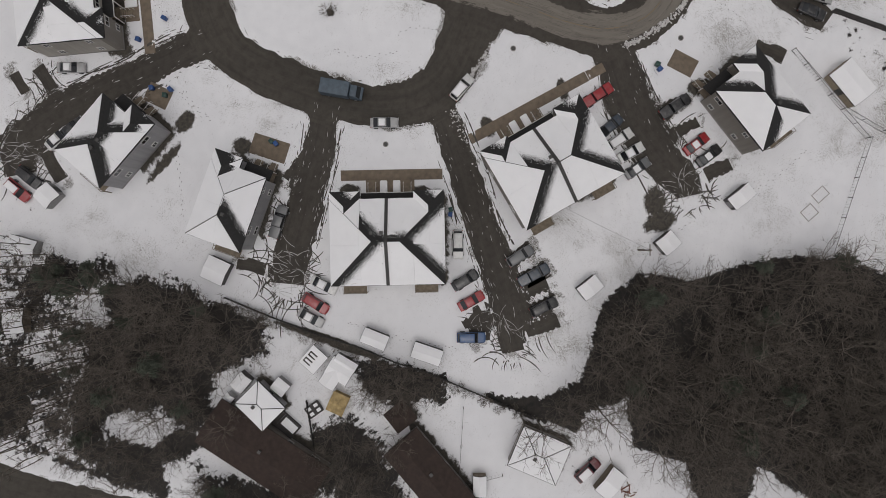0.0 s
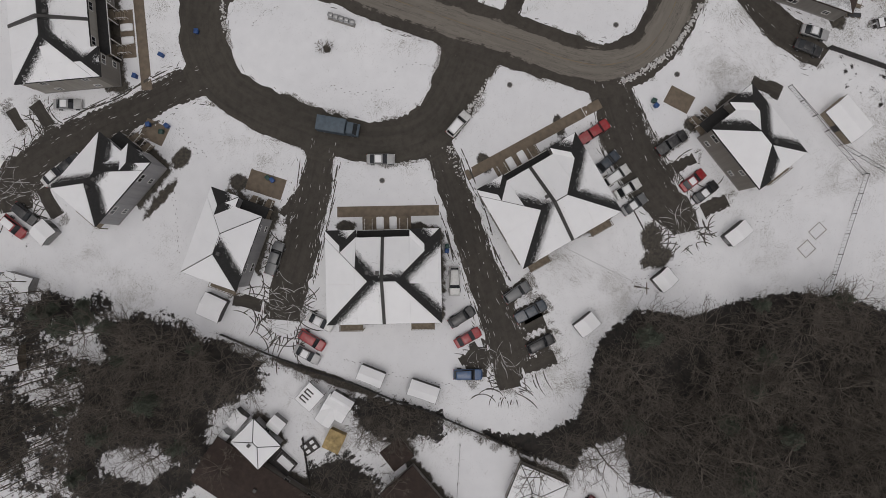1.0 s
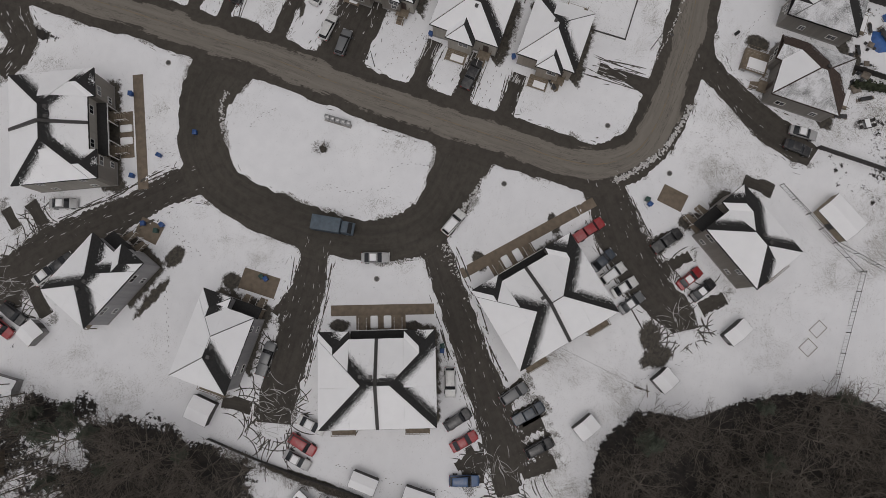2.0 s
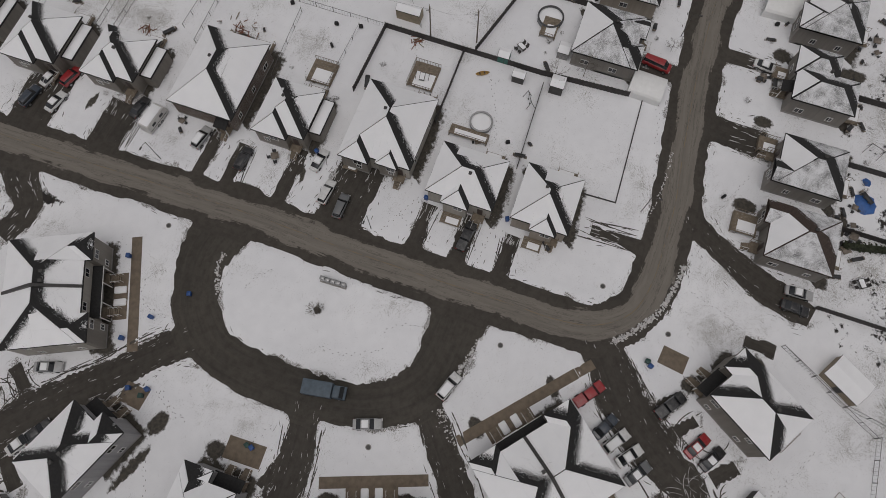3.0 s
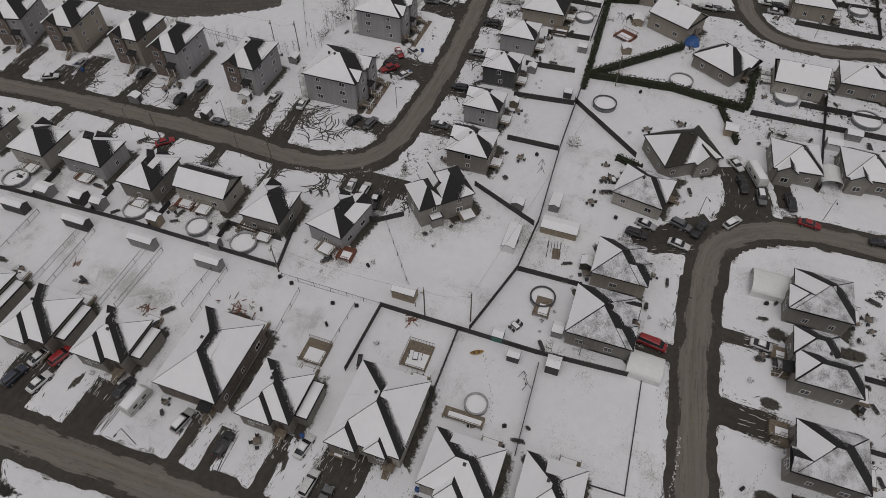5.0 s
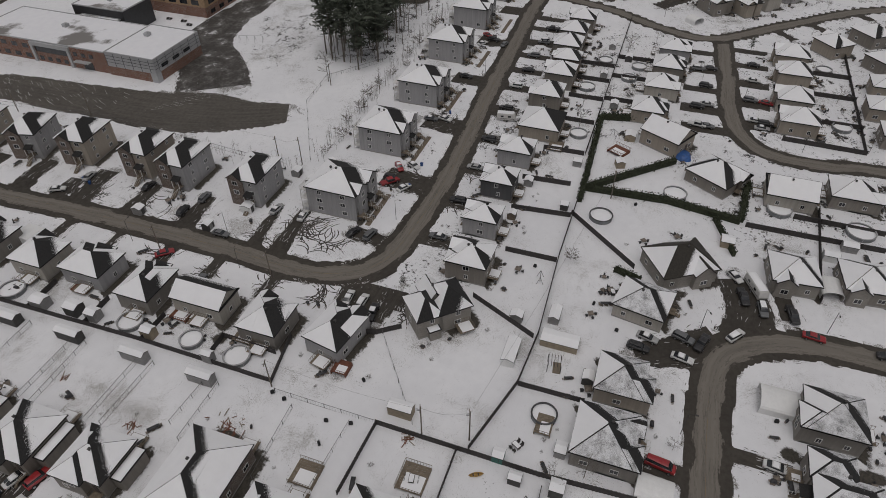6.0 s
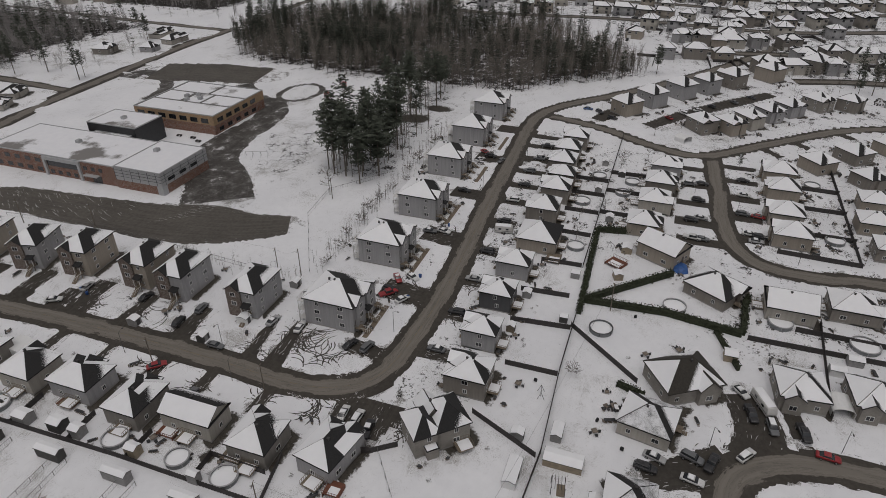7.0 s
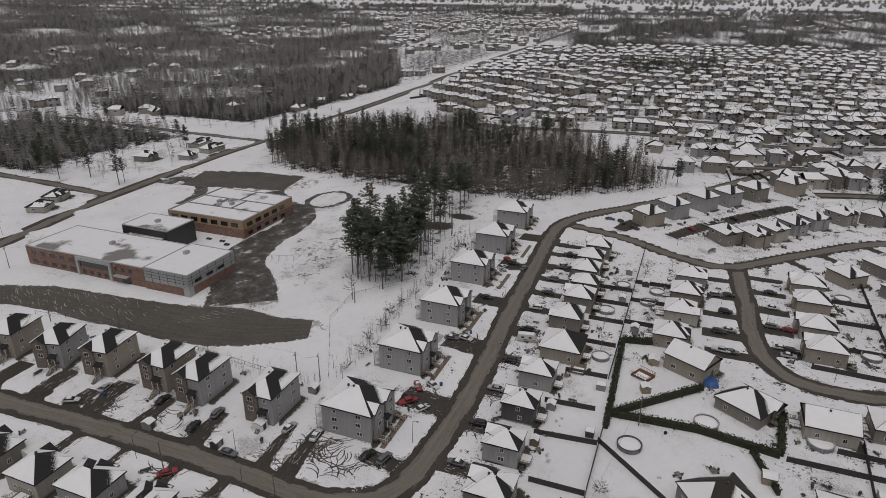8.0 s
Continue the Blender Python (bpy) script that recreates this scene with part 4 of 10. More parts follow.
def car(x, y, yaw, color="grey", kind="sedan", snowy=False, where="on bare asphalt"):
    body_me, glass_me, roof_me, lamp, tail, snow = car_meshes(kind)
    _, _, half, axles, r = CAR_KINDS[kind]
    shade = "dark blue" if color == "navy" else color
    ob = thing("car", f"parked {shade} {KIND_WORDS[kind]} {where}" + (" under snow" if snowy else ""), "car", pose(x, y, 0.02, 0, 0, yaw), "parked cars")
    painted = [part("body", body_me, ob, None, f"{shade} paint"), part("roof_panel", roof_me, ob)]
    part("glasshouse", glass_me, ob, None, "dark glass")
    for p in painted:
        p.color = (*PAINTS[color], 1)
    for ax in axles:
        for s in (-1, 1):
            part("wheel", wheel_mesh(r), ob, pose(ax, s * (half - 0.1), r))
    z = CAR_KINDS[kind][0][2][1] + 0.02
    for s in (-1, 1) if x < 110 else ():
        part("headlight", lamp, ob, pose(CAR_KINDS[kind][0][2][0] - 0.08, s * half * 0.68, z))
        part("tail_light", tail, ob, pose(CAR_KINDS[kind][0][6][0] + 0.06, s * half * 0.7, z + 0.08))
    if snowy:
        part("snow", snow, ob, pose(0, 0, CAR_KINDS[kind][1][2][1] + 0.03))
    return ob


# ---- yards ----
WIRE = plain("chain_link_steel", (0.13, 0.125, 0.12), 0.5, 0.4)


def fence(points, style="wood", label="", tall=1.7, gap=3.4):
    """A fence along straight stretches: each panel and each post is a part."""
    ob = thing("fence", label or {"wood": "dark-stained wooden board fence between snowy yards", "wire": "galvanised chain-link fence between snowy yards", "low": "low weathered timber border round a lawn"}[style], "fence", pose(points[0][0], points[0][1], 0), "yard fences")
    ox, oy = points[0]
    for (ax, ay), (bx, by) in zip(points, points[1:]):
        length = math.hypot(bx - ax, by - ay)
        n = max(1, round(length / (gap if ax < 140 else gap * 1.7)))
        step, turn = round(length / n, 2), math.degrees(math.atan2(by - ay, bx - ax))
        mat = WIRE if style == "wire" else FENCE_WOOD
        key = ("panel", style, step, tall)
        if key not in MESHES:
            if style == "wood":
                # boards set alternately to the front and to the back, drawn as one folded strip
                m = max(4, int(step / 0.3))
                edge = []
                for k in range(m):
                    o = 0.03 if k % 2 else -0.03
                    edge += [(step * k / m, o), (step * (k + 1) / m, o)]
                v = [(x, y + s, z) for z in (0.05, tall) for s in (-0.015, 0.015) for x, y in edge]
                q = len(edge)
                f = [(k, k + 1, 2 * q + k + 1, 2 * q + k) for k in range(q - 1)] + [(q + k + 1, q + k, 3 * q + k, 3 * q + k + 1) for k in range(q - 1)] + [(2 * q + k, 2 * q + k + 1, 3 * q + k + 1, 3 * q + k) for k in range(q - 1)]
                MESHES[key] = mesh_of("panel", v, f, mat)
            elif style == "low":
                MESHES[key] = mesh_of("panel", *boxes((0, -0.08, -0.1, step, 0.08, 0.36)), mat)
            else:
                # a ring of rail and bottom wire
                v = [(x, y, z) for y in (-0.02, 0.02) for x, z in ((0, 0.1), (step, 0.1), (step, tall - 0.3), (0, tall - 0.3), (0.06, 0.16), (step - 0.06, 0.16), (step - 0.06, tall - 0.38), (0.06, tall - 0.38))]
                for k in range(1, 6):
                    a = step * k / 6
                    v += [(a - 0.014, 0, 0.1), (a + 0.014, 0, 0.1), (a + 0.014, 0, tall - 0.3), (a - 0.014, 0, tall - 0.3)]
                MESHES[key] = mesh_of("panel", v, [(k, (k + 1) % 4, 4 + (k + 1) % 4, 4 + k) for k in range(4)] + [(8 + 4 + k, 8 + 4 + (k + 1) % 4, 8 + (k + 1) % 4, 8 + k) for k in range(4)] + [(3, 2, 10, 11), (7, 6, 14, 15)] + [(16 + 4 * k, 17 + 4 * k, 18 + 4 * k, 19 + 4 * k) for k in range(5)], mat)
        panel = MESHES[key]
        post = box_mesh("post", mat, *(((-0.06, -0.06, -0.2, 0.06, 0.06, tall + 0.08),) if style == "wood" else ((-0.1, -0.1, -0.1, 0.1, 0.1, 0.42),) if style == "low" else ((-0.045, -0.045, -0.2, 0.045, 0.045, tall - 0.2),)))
        for k in range(n):
            x, y = ax + (bx - ax) * k / n - ox, ay + (by - ay) * k / n - oy
            part("panel", panel, ob, pose(x, y, 0, 0, 0, turn))
            part("post", post, ob, pose(x, y, 0))
        part("post", post, ob, pose(bx - ox, by - oy, 0))
    return ob


SHED_WALLS = {"grey": plain("shed_grey", (0.26, 0.255, 0.25), 0.6), "tan": plain("shed_tan", (0.30, 0.25, 0.18), 0.7), "dark": plain("shed_dark", (0.06, 0.058, 0.055), 0.7), "white": plain("shed_white", (0.76, 0.76, 0.75), 0.5, vary=0.04), "wood": WOOD, "green": plain("shed_green", (0.04, 0.15, 0.12), 0.6), "rust": plain("shed_rust", (0.38, 0.28, 0.13), 0.8, vary=0.35)}


def shed(x, y, yaw, w, d, color="grey", h=1.9, rise=0.5, snowy=True, name="shed", label=""):
    """A garden shed with a gabled roof along its width, door in front."""
    ob = thing(name, label or f"small {color if color != 'wood' else 'timber'} garden shed with snow on its roof", name.replace("_", " "), pose(x, y, 0, 0, 0, yaw), "garden sheds")
    W, D = w / 2, d / 2
    wv = [(-W, -D, -0.1), (W, -D, -0.1), (W, D, -0.1), (-W, D, -0.1), (-W, -D, h), (W, -D, h), (W, D, h), (-W, D, h), (-W, 0, h + rise), (W, 0, h + rise)]
    part("wall", mesh_of("wall", wv, [(0, 1, 5, 4), (2, 3, 7, 6), (1, 2, 6, 9, 5), (3, 0, 4, 8, 7), (4, 5, 9, 8), (6, 7, 8, 9)], SHED_WALLS[color]), ob)
    part("door", box_mesh("door", SHED_WALLS["dark"] if color != "dark" else SHED_WALLS["grey"], (-0.55, -0.05, 0.05, 0.55, 0.02, min(1.75, h - 0.1))), ob, pose(0, -D - 0.002, 0))
    o = 0.12
    k = rise / D
    for s in (-1, 1):
        def slab(z0, z1, a):
            e = D + o - a
            return [(-W - o + a, s * e, h - o * k + a * k + z0), (W + o - a, s * e, h - o * k + a * k + z0), (W + o - a, 0, h + rise + z0), (-W - o + a, 0, h + rise + z0), (-W - o + a, s * e, h - o * k + a * k + z1), (W + o - a, s * e, h - o * k + a * k + z1), (W + o - a, 0, h + rise + z1), (-W - o + a, 0, h + rise + z1)]
        cube = [(3, 2, 1, 0), (4, 5, 6, 7), (0, 1, 5, 4), (1, 2, 6, 5), (2, 3, 7, 6), (3, 0, 4, 7)]
        cube = cube if s < 0 else [q[::-1] for q in cube]
        part("roof", mesh_of("roof", slab(0.01, 0.07, 0.0), cube, SHED_WALLS["rust"] if color == "rust" else SHINGLE), ob)
        if snowy:
            part("snow", mesh_of("snow", slab(0.074, 0.16, 0.05), cube, ROOF_SNOW), ob)
    return ob


def ring(r0, r1, z0, z1, n=28):
    v = [(r * math.cos(2 * math.pi * k / n), r * math.sin(2 * math.pi * k / n), z) for r, z in ((r0, z0), (r1, z0), (r1, z1), (r0, z1)) for k in range(n)]
    f = [(a * n + k, a * n + (k + 1) % n, b * n + (k + 1) % n, b * n + k) for a, b in ((0, 1), (1, 2), (2, 3), (3, 0)) for k in range(n)]
    return v, f


POOL_WALL = plain("pool_wall", (0.20, 0.21, 0.215), 0.5)
POOL_RIM = plain("pool_rim", (0.34, 0.34, 0.34), 0.5)
POOL_RIM_DARK = plain("pool_rim_dark", (0.06, 0.06, 0.062), 0.5)


def pool(x, y, r, fill=0.8, tall=1.2, rim=POOL_RIM):
    """A round above-ground pool closed for winter: wall, rim, uprights, snow on the cover."""
    ob = thing("pool", "round above-ground pool with snow lying on its winter cover", "pool", pose(x, y, 0), "backyard pools")
    part("wall", mesh_of("wall", *ring(r - 0.06, r, 0, tall - 0.03), POOL_WALL), ob)
    part("rim", mesh_of("rim", *ring(r - 0.22, r + 0.1, tall - 0.03, tall + 0.03), rim), ob)
    n = 28
    part("snow", mesh_of("snow", [((r - 0.08) * math.cos(2 * math.pi * k / n), (r - 0.08) * math.sin(2 * math.pi * k / n), fill) for k in range(n)] + [(0, 0, fill + 0.06)], [(k, (k + 1) % n, n) for k in range(n)], ROOF_SNOW), ob)
    up = box_mesh("upright", rim, (-0.05, -0.07, 0, 0.05, 0.07, tall))
    for k in range(6):
        a = 2 * math.pi * k / 6
        part("upright", up, ob, pose((r + 0.02) * math.cos(a), (r + 0.02) * math.sin(a), 0, 0, 0, math.degrees(a)))
    return ob


# ---- trees ----
BARK = plain("bark_grey_brown", (0.14, 0.12, 0.10), 0.9, vary=0.3)
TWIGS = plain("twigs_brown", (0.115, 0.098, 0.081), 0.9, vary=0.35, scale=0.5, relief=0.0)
# far twigs: haze is put into the base colour, paler and greyer
HAZE_TWIGS = plain("twigs_hazed", (0.25, 0.235, 0.226), 0.9, vary=0.3, scale=0.05, relief=0.0)
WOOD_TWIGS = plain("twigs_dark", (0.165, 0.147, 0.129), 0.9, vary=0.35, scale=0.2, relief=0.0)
PINE = plain("pine_needles", (0.060, 0.070, 0.050), 0.8, vary=0.45, scale=0.7, relief=0.0)


def bare_tree_meshes(seed, tall=11.0, spread=3.2, limbs=9, twigs=7, forks=5, thick=0.013):
    """Trunk and limbs in one mesh, the haze of branches and twigs in another."""
    rng = random.Random(seed)
    trunk = [(0, 0, -0.2)]
    for i in range(1, 6):
        trunk.append((trunk[-1][0] + rng.uniform(-0.2, 0.2), trunk[-1][1] + rng.uniform(-0.2, 0.2), tall * i / 6))
    r = tall * thick
    wood = [tube(trunk, [r * (1 - 0.14 * i) for i in range(6)], 6)]
    fine_v, fine_f = [], []

    def spike(a, b, w):
        side = (b - a).cross(Vector((rng.uniform(-1, 1), rng.uniform(-1, 1), rng.uniform(-1, 1)))).normalized() * w
        other = (b - a).normalized().cross(side)
        n = len(fine_v)
        fine_v.extend((a + side, a - side * 0.5 + other * 0.87, a - side * 0.5 - other * 0.87, b))
        fine_f.extend(((n, n + 1, n + 3), (n + 1, n + 2, n + 3), (n + 2, n, n + 3)))

    for k in range(limbs):
        h = tall * rng.uniform(0.28, 0.82)
        i = min(4, int(h / tall * 6))
        p = Vector(trunk[i]).lerp(Vector(trunk[i + 1]), h / tall * 6 - i) if i < 5 else Vector(trunk[5])
        a = 2.4 * k + rng.uniform(-0.4, 0.4)
        reach = spread * (1.15 - 0.55 * h / tall) * rng.uniform(0.75, 1.2)
        tip = p + Vector((math.cos(a) * reach, math.sin(a) * reach, reach * rng.uniform(0.45, 1.0)))
        mid = p.lerp(tip, 0.5) + Vector((0, 0, -0.12 * reach))
        wood.append(tube([p, mid, tip], [r * 0.45, r * 0.3, r * 0.1], 4))
        for j in range(forks):
            t = rng.uniform(0.25, 1.0)
            q = p.lerp(mid, t * 2) if t < 0.5 else mid.lerp(tip, t * 2 - 1)
            b = a + rng.uniform(-1.3, 1.3)
            l = spread * rng.uniform(0.3, 0.6)
            e = q + Vector((math.cos(b) * l, math.sin(b) * l, l * rng.uniform(0.2, 0.9)))
            spike(q, e, 0.035)
            for m in range(twigs):
                u = q.lerp(e, rng.uniform(0.2, 1.0))
                c = b + rng.uniform(-1.5, 1.5)
                s = spread * rng.uniform(0.15, 0.32)
                spike(u, u + Vector((math.cos(c) * s, math.sin(c) * s, s * rng.uniform(-0.1, 0.9))), 0.026)
    return mesh_of("trunk", *joined(*wood), BARK), mesh_of("crown", fine_v, fine_f, TWIGS)


def pine_meshes(seed, tall=17.0, bare=0.35, spread=3.1, step=0.04, fans=6, big=1.0):
    """A pine: tall bare trunk, whorls of drooping boughs with ragged needle fans."""
    rng = random.Random(seed)
    lean = (rng.uniform(-0.3, 0.3), rng.uniform(-0.3, 0.3))
    trunk = tube([(0, 0, -0.2), (lean[0] * 0.5, lean[1] * 0.5, tall * 0.5), (*lean, tall)], [tall * 0.012, tall * 0.009, 0.03], 6)
    v, f = [], []
    z = tall * bare
    while z < tall:
        t = (z - tall * bare) / (tall * (1 - bare))
        reach = spread * math.sin(math.pi * (0.22 + 0.74 * t)) ** 0.8 * rng.uniform(0.35, 1.2) + 0.3
        n = rng.randint(2, 4)
        spin = rng.uniform(0, 6.28)
        for k in range(n):
            a = spin + 2 * math.pi * k / n + rng.uniform(-0.8, 0.8)
            l = reach * rng.uniform(0.6, 1.15)
            c = Vector((lean[0] * z / tall, lean[1] * z / tall, z))
            out, side = Vector((math.cos(a), math.sin(a), 0)), Vector((-math.sin(a), math.cos(a), 0))
            for m in range(fans):
                u = 0.2 + 0.8 * m / fans
                base = c + out * (l * u) + Vector((0, 0, l * (0.45 * u - 0.2 * u * u) + rng.uniform(-0.25, 0.25)))
                for s in (-1, 1):
                    w = (l * 0.34 * (1.15 - u) + 0.12) * big
                    tip = base + side * (s * w) + out * (0.25 * w) + Vector((0, 0, rng.uniform(-0.35, 0.35)))
                    o = len(v)
                    v.extend((base - out * 0.1 * big, base + out * 0.28 * big, tip, base + Vector((0, 0, 0.16))))
                    f.extend(((o, o + 1, o + 2), (o, o + 2, o + 3), (o + 1, o + 3, o + 2)))
        z += tall * step * rng.uniform(0.7, 1.3)
    return mesh_of("trunk", *trunk, BARK), mesh_of("crown", v, f, PINE)


def broom_mesh(name, seed, tall=12.0, spread=4.0, spikes=26, width=0.28, low=0.3, mat=None):
    """A far leafless tree: a trunk and a rounded haze of branches, each a thin three-sided spike."""
    rng = random.Random(seed)
    v, f = [], []

    def spike(a, b, w):
        side = (b - a).cross(Vector((rng.uniform(-1, 1), rng.uniform(-1, 1), rng.uniform(-1, 1)))).normalized() * w
        other = (b - a).normalized().cross(side)
        n = len(v)
        v.extend((a + side, a - side * 0.5 + other * 0.87, a - side * 0.5 - other * 0.87, b))
        f.extend(((n, n + 1, n + 3), (n + 1, n + 2, n + 3), (n + 2, n, n + 3)))

    spike(Vector((0, 0, -0.4)), Vector((0, 0, tall * 0.95)), 0.012 * tall)
    for k in range(spikes):
        a, h = 2.4 * k + rng.uniform(-0.3, 0.3), tall * (low + (0.75 - low) * (k + rng.random()) / spikes)
        reach = spread * rng.uniform(0.45, 1.0) * (1.1 - 0.5 * h / tall)
        up = h + tall * rng.uniform(0.1, 0.3)
        p = Vector((math.cos(a) * reach * 0.15, math.sin(a) * reach * 0.15, h))
        spike(p, Vector((math.cos(a) * reach, math.sin(a) * reach, min(up, tall * 1.02))), width * rng.uniform(0.6, 1.3))
    return mesh_of(name, v, f, mat)


TREE_KINDS = {}


def tree_proto(kind, i):
    key = (kind, i)
    if key not in TREE_KINDS:
        if kind == "bare":
            TREE_KINDS[key] = bare_tree_meshes(100 + i, 10.0 + i, 3.3 + 0.2 * i)
        elif kind == "thicket":
            TREE_KINDS[key] = bare_tree_meshes(150 + i, 8.5 + i, 3.6, 13, 4, 4, 0.012)
        elif kind == "pole":
            TREE_KINDS[key] = bare_tree_meshes(200 + i, 12.0 + i, 1.4, 6, 4, 3, 0.0085)
        elif kind == "shrub":
            TREE_KINDS[key] = bare_tree_meshes(300 + i, 2.2, 1.3, 12, 6, 4)
        else:
            TREE_KINDS[key] = pine_meshes(400 + i, 15.5 + 1.6 * i, 0.36 + 0.06 * (i % 3), 3.5 + 0.5 * (i % 2), 0.026, 5, 1.25)
    return TREE_KINDS[key]


TREE_WORDS = {"bare": "leafless broad-leaved tree in winter, grey-brown", "thicket": "dense leafless young tree of a winter wood", "pole": "slender leafless tree with a thin crown", "shrub": "leafless twiggy shrub standing in snow", "pine": "tall dark green pine with a bare lower trunk"}


def tree(kind, x, y, rng, size=1.0, group="trees"):
    trunk, crown = tree_proto(kind, rng.randrange(4))
    s = size * rng.uniform(0.82, 1.18)
    ob = thing("shrub" if kind == "shrub" else "tree", TREE_WORDS[kind], "shrub" if kind == "shrub" else "tree", Matrix.LocRotScale((x, y, 0.0), Euler((0, 0, rng.uniform(0, 6.28))), (s, s, s)), group)
    part("trunk", trunk, ob)
    part("crown", crown, ob)
    return ob


def scatter(poly, gap, rng):
    """Uneven points inside a polygon of the plan, about gap metres apart."""
    xs, ys = [p[0] for p in poly], [p[1] for p in poly]
    out = []
    x = min(xs)
    while x < max(xs):
        y = min(ys)
        while y < max(ys):
            px, py = x + rng.uniform(-0.45, 0.45) * gap, y + rng.uniform(-0.45, 0.45) * gap
            if inside(px, py, poly):
                out.append((px, py))
            y += gap
        x += gap
    return out


def mesh_arrays(me):
    v = np.empty(len(me.vertices) * 3)
    me.vertices.foreach_get("co", v)
    me.calc_loop_triangles()
    t = np.empty(len(me.loop_triangles) * 3, np.int32)
    me.loop_triangles.foreach_get("vertices", t)
    m = np.array([tri.material_index for tri in me.loop_triangles], np.int32)
    return v.reshape(-1, 3), t.reshape(-1, 3), m


def massed(name, label, category, places, protos, mats):
    """Many far things of one kind as one mesh: copies of the prototypes, each turned and sized."""
    arrays = [mesh_arrays(me) for me in protos]
    vs, ts, ms, n = [], [], [], 0
    rng = random.Random(len(places))
    for x, y, turn, size in places:
        v, t, m = arrays[rng.randrange(len(arrays))]
        c, s = math.cos(turn) * size, math.sin(turn) * size
        vs.append(np.stack([v[:, 0] * c - v[:, 1] * s + x, v[:, 0] * s + v[:, 1] * c + y, v[:, 2] * size], 1))
        ts.append(t + n)
        ms.append(m)
        n += len(v)
    v, t = np.concatenate(vs), np.concatenate(ts)
    me = bpy.data.meshes.new(name)
    me.vertices.add(len(v))
    me.vertices.foreach_set("co", v.astype(np.float32).ravel())
    me.loops.add(t.size)
    me.loops.foreach_set("vertex_index", t.astype(np.int32).ravel())
    me.polygons.add(len(t))
    me.polygons.foreach_set("loop_start", np.arange(0, t.size, 3, dtype=np.int32))
    for m in mats:
        me.materials.append(m)
    me.polygons.foreach_set("material_index", np.concatenate(ms))
    me.update(calc_edges=True)
    return tagged(new(name, me), label, category, kind="stuff")


def one_mesh(name, *meshes):
    """Several meshes as one, each with its own material."""
    v, f, m = [], [], []
    for k, me in enumerate(meshes):
        n = len(v)
        v += [tuple(p.co) for p in me.vertices]
        f += [tuple(n + i for i in p.vertices) for p in me.polygons]
        m += [k] * len(me.polygons)
    out = mesh_of(name, v, f, [me.materials[0] for me in meshes])
    out.polygons.foreach_set("material_index", m)
    return out


# ---- the plan: streets ----
road("road", "salt-stained wet asphalt street between snow banks", [(49.6, 170), (49.6, 106), (50.2, 74), (50.4, 58), (50, 42), (50.0, 27), (50.2, 13), (50.2, 5), (51.4, -1.5), (55.3, -6.6), (61.3, -8.6), (69, -9.0), (77, -9.0), (88, -8.0), (104, -7.0), (120, -6.8), (130.5, -8.6), (136, -14.2), (139.6, -24), (140.6, -40), (141, -110)], 8.4, STREET, 0.016)
road("road", "wet asphalt crescent round a snowy island", [(50, 61.5), (42.4, 63.2), (36.5, 62.2), (31.6, 59.6), (27.6, 54.4), (26.2, 46), (26, 37), (27.4, 29), (31, 22.9), (36, 20.1), (42, 19.5), (49, 19.4)], [12, 9, 7.6, 7.4, 7.3, 7.2, 7.2, 7.3, 7.5, 7.7, 8.2, 10], ASPHALT, 0.012)
road("road", "salt-stained street curving past three-storey houses", [(125, 260), (125.2, 175), (126.3, 156), (126.8, 130), (126.4, 105), (125.6, 86), (127.6, 75.4), (134.4, 67.6), (149.8, 65), (173.6, 64.5), (201, 66), (232, 68), (267, 69.5), (300, 70.8), (316, 69.5), (333, 61), (351, 44.6), (378, 22), (400, 6), (440, -20), (490, -45)], 8.2, STREET, 0.016)
road("road", "snow-edged asphalt side street", [(316, 66), (309, 42), (295, 17.5), (292, -2), (316, -29.5), (343, -64), (362, -120)], 7.6, STREET, 0.014)
road("road", "snow-edged asphalt residential street", [(292, -4), (259, -6.8), (235, -8.2), (220, -12.4), (212.6, -21), (212, -34), (214.2, -49), (216, -110)], 7.6, STREET, 0.012)
road("road", "long main road past the school", [(120, 262), (160, 278), (202, 287), (253, 296), (306, 300), (360, 304), (415, 302), (508, 300), (640, 300), (877, 312), (1065, 316), (1700, 330)], 9, STREET, 0.03, step=4)
road("road", "snow-edged side road", [(271, 301), (275, 347), (277, 390), (282, 470)], 7, STREET, 0.022, step=4)
road("road", "snow-edged side road", [(406, 302), (411, 418), (420, 520)], 7, STREET, 0.022, step=4)
road("parking_lot", "bare asphalt parking lot beside the school", [(158, 262), (172, 232), (175, 195), (177, 165), (182, 140), (189, 124)], [14, 15, 17, 19, 25, 11], LOT_WET, 0.008, 0.1, "parking lot")
road("driveway", "asphalt yard along the school", [(195, 156), (209, 166), (224, 180), (246, 184.5), (270, 184.5), (286, 192), (292, 208), (306, 226)], [25, 23, 21, 17, 15, 15, 15, 18], LOT, 0.006, 0.05, "driveway")
road("path", "oval asphalt track round a snowy playground", [(308 + 13.5 * math.cos(a / 10 * math.pi), 189 + 9.5 * math.sin(a / 10 * math.pi)) for a in range(21)], 3.0, LOT, 0.008, 0.05, "path")
road("parking_lot", "snow-dusted parking lot behind the school", [(314, 282), (322, 250), (326, 222)], [30, 33, 26], LOT_WET, 0.008, 0.05, "parking lot")
road("driveway", "asphalt drive round a snowy lawn beside the school", [(298.5, 289.0), (310.0, 287.5), (305.5, 271.5), (293.5, 259.1), (282.5, 255.0), (272.9, 254.3)], [9, 6.5, 6.5, 6.5, 6.5, 7], LOT, 0.007, 0.05, "driveway")

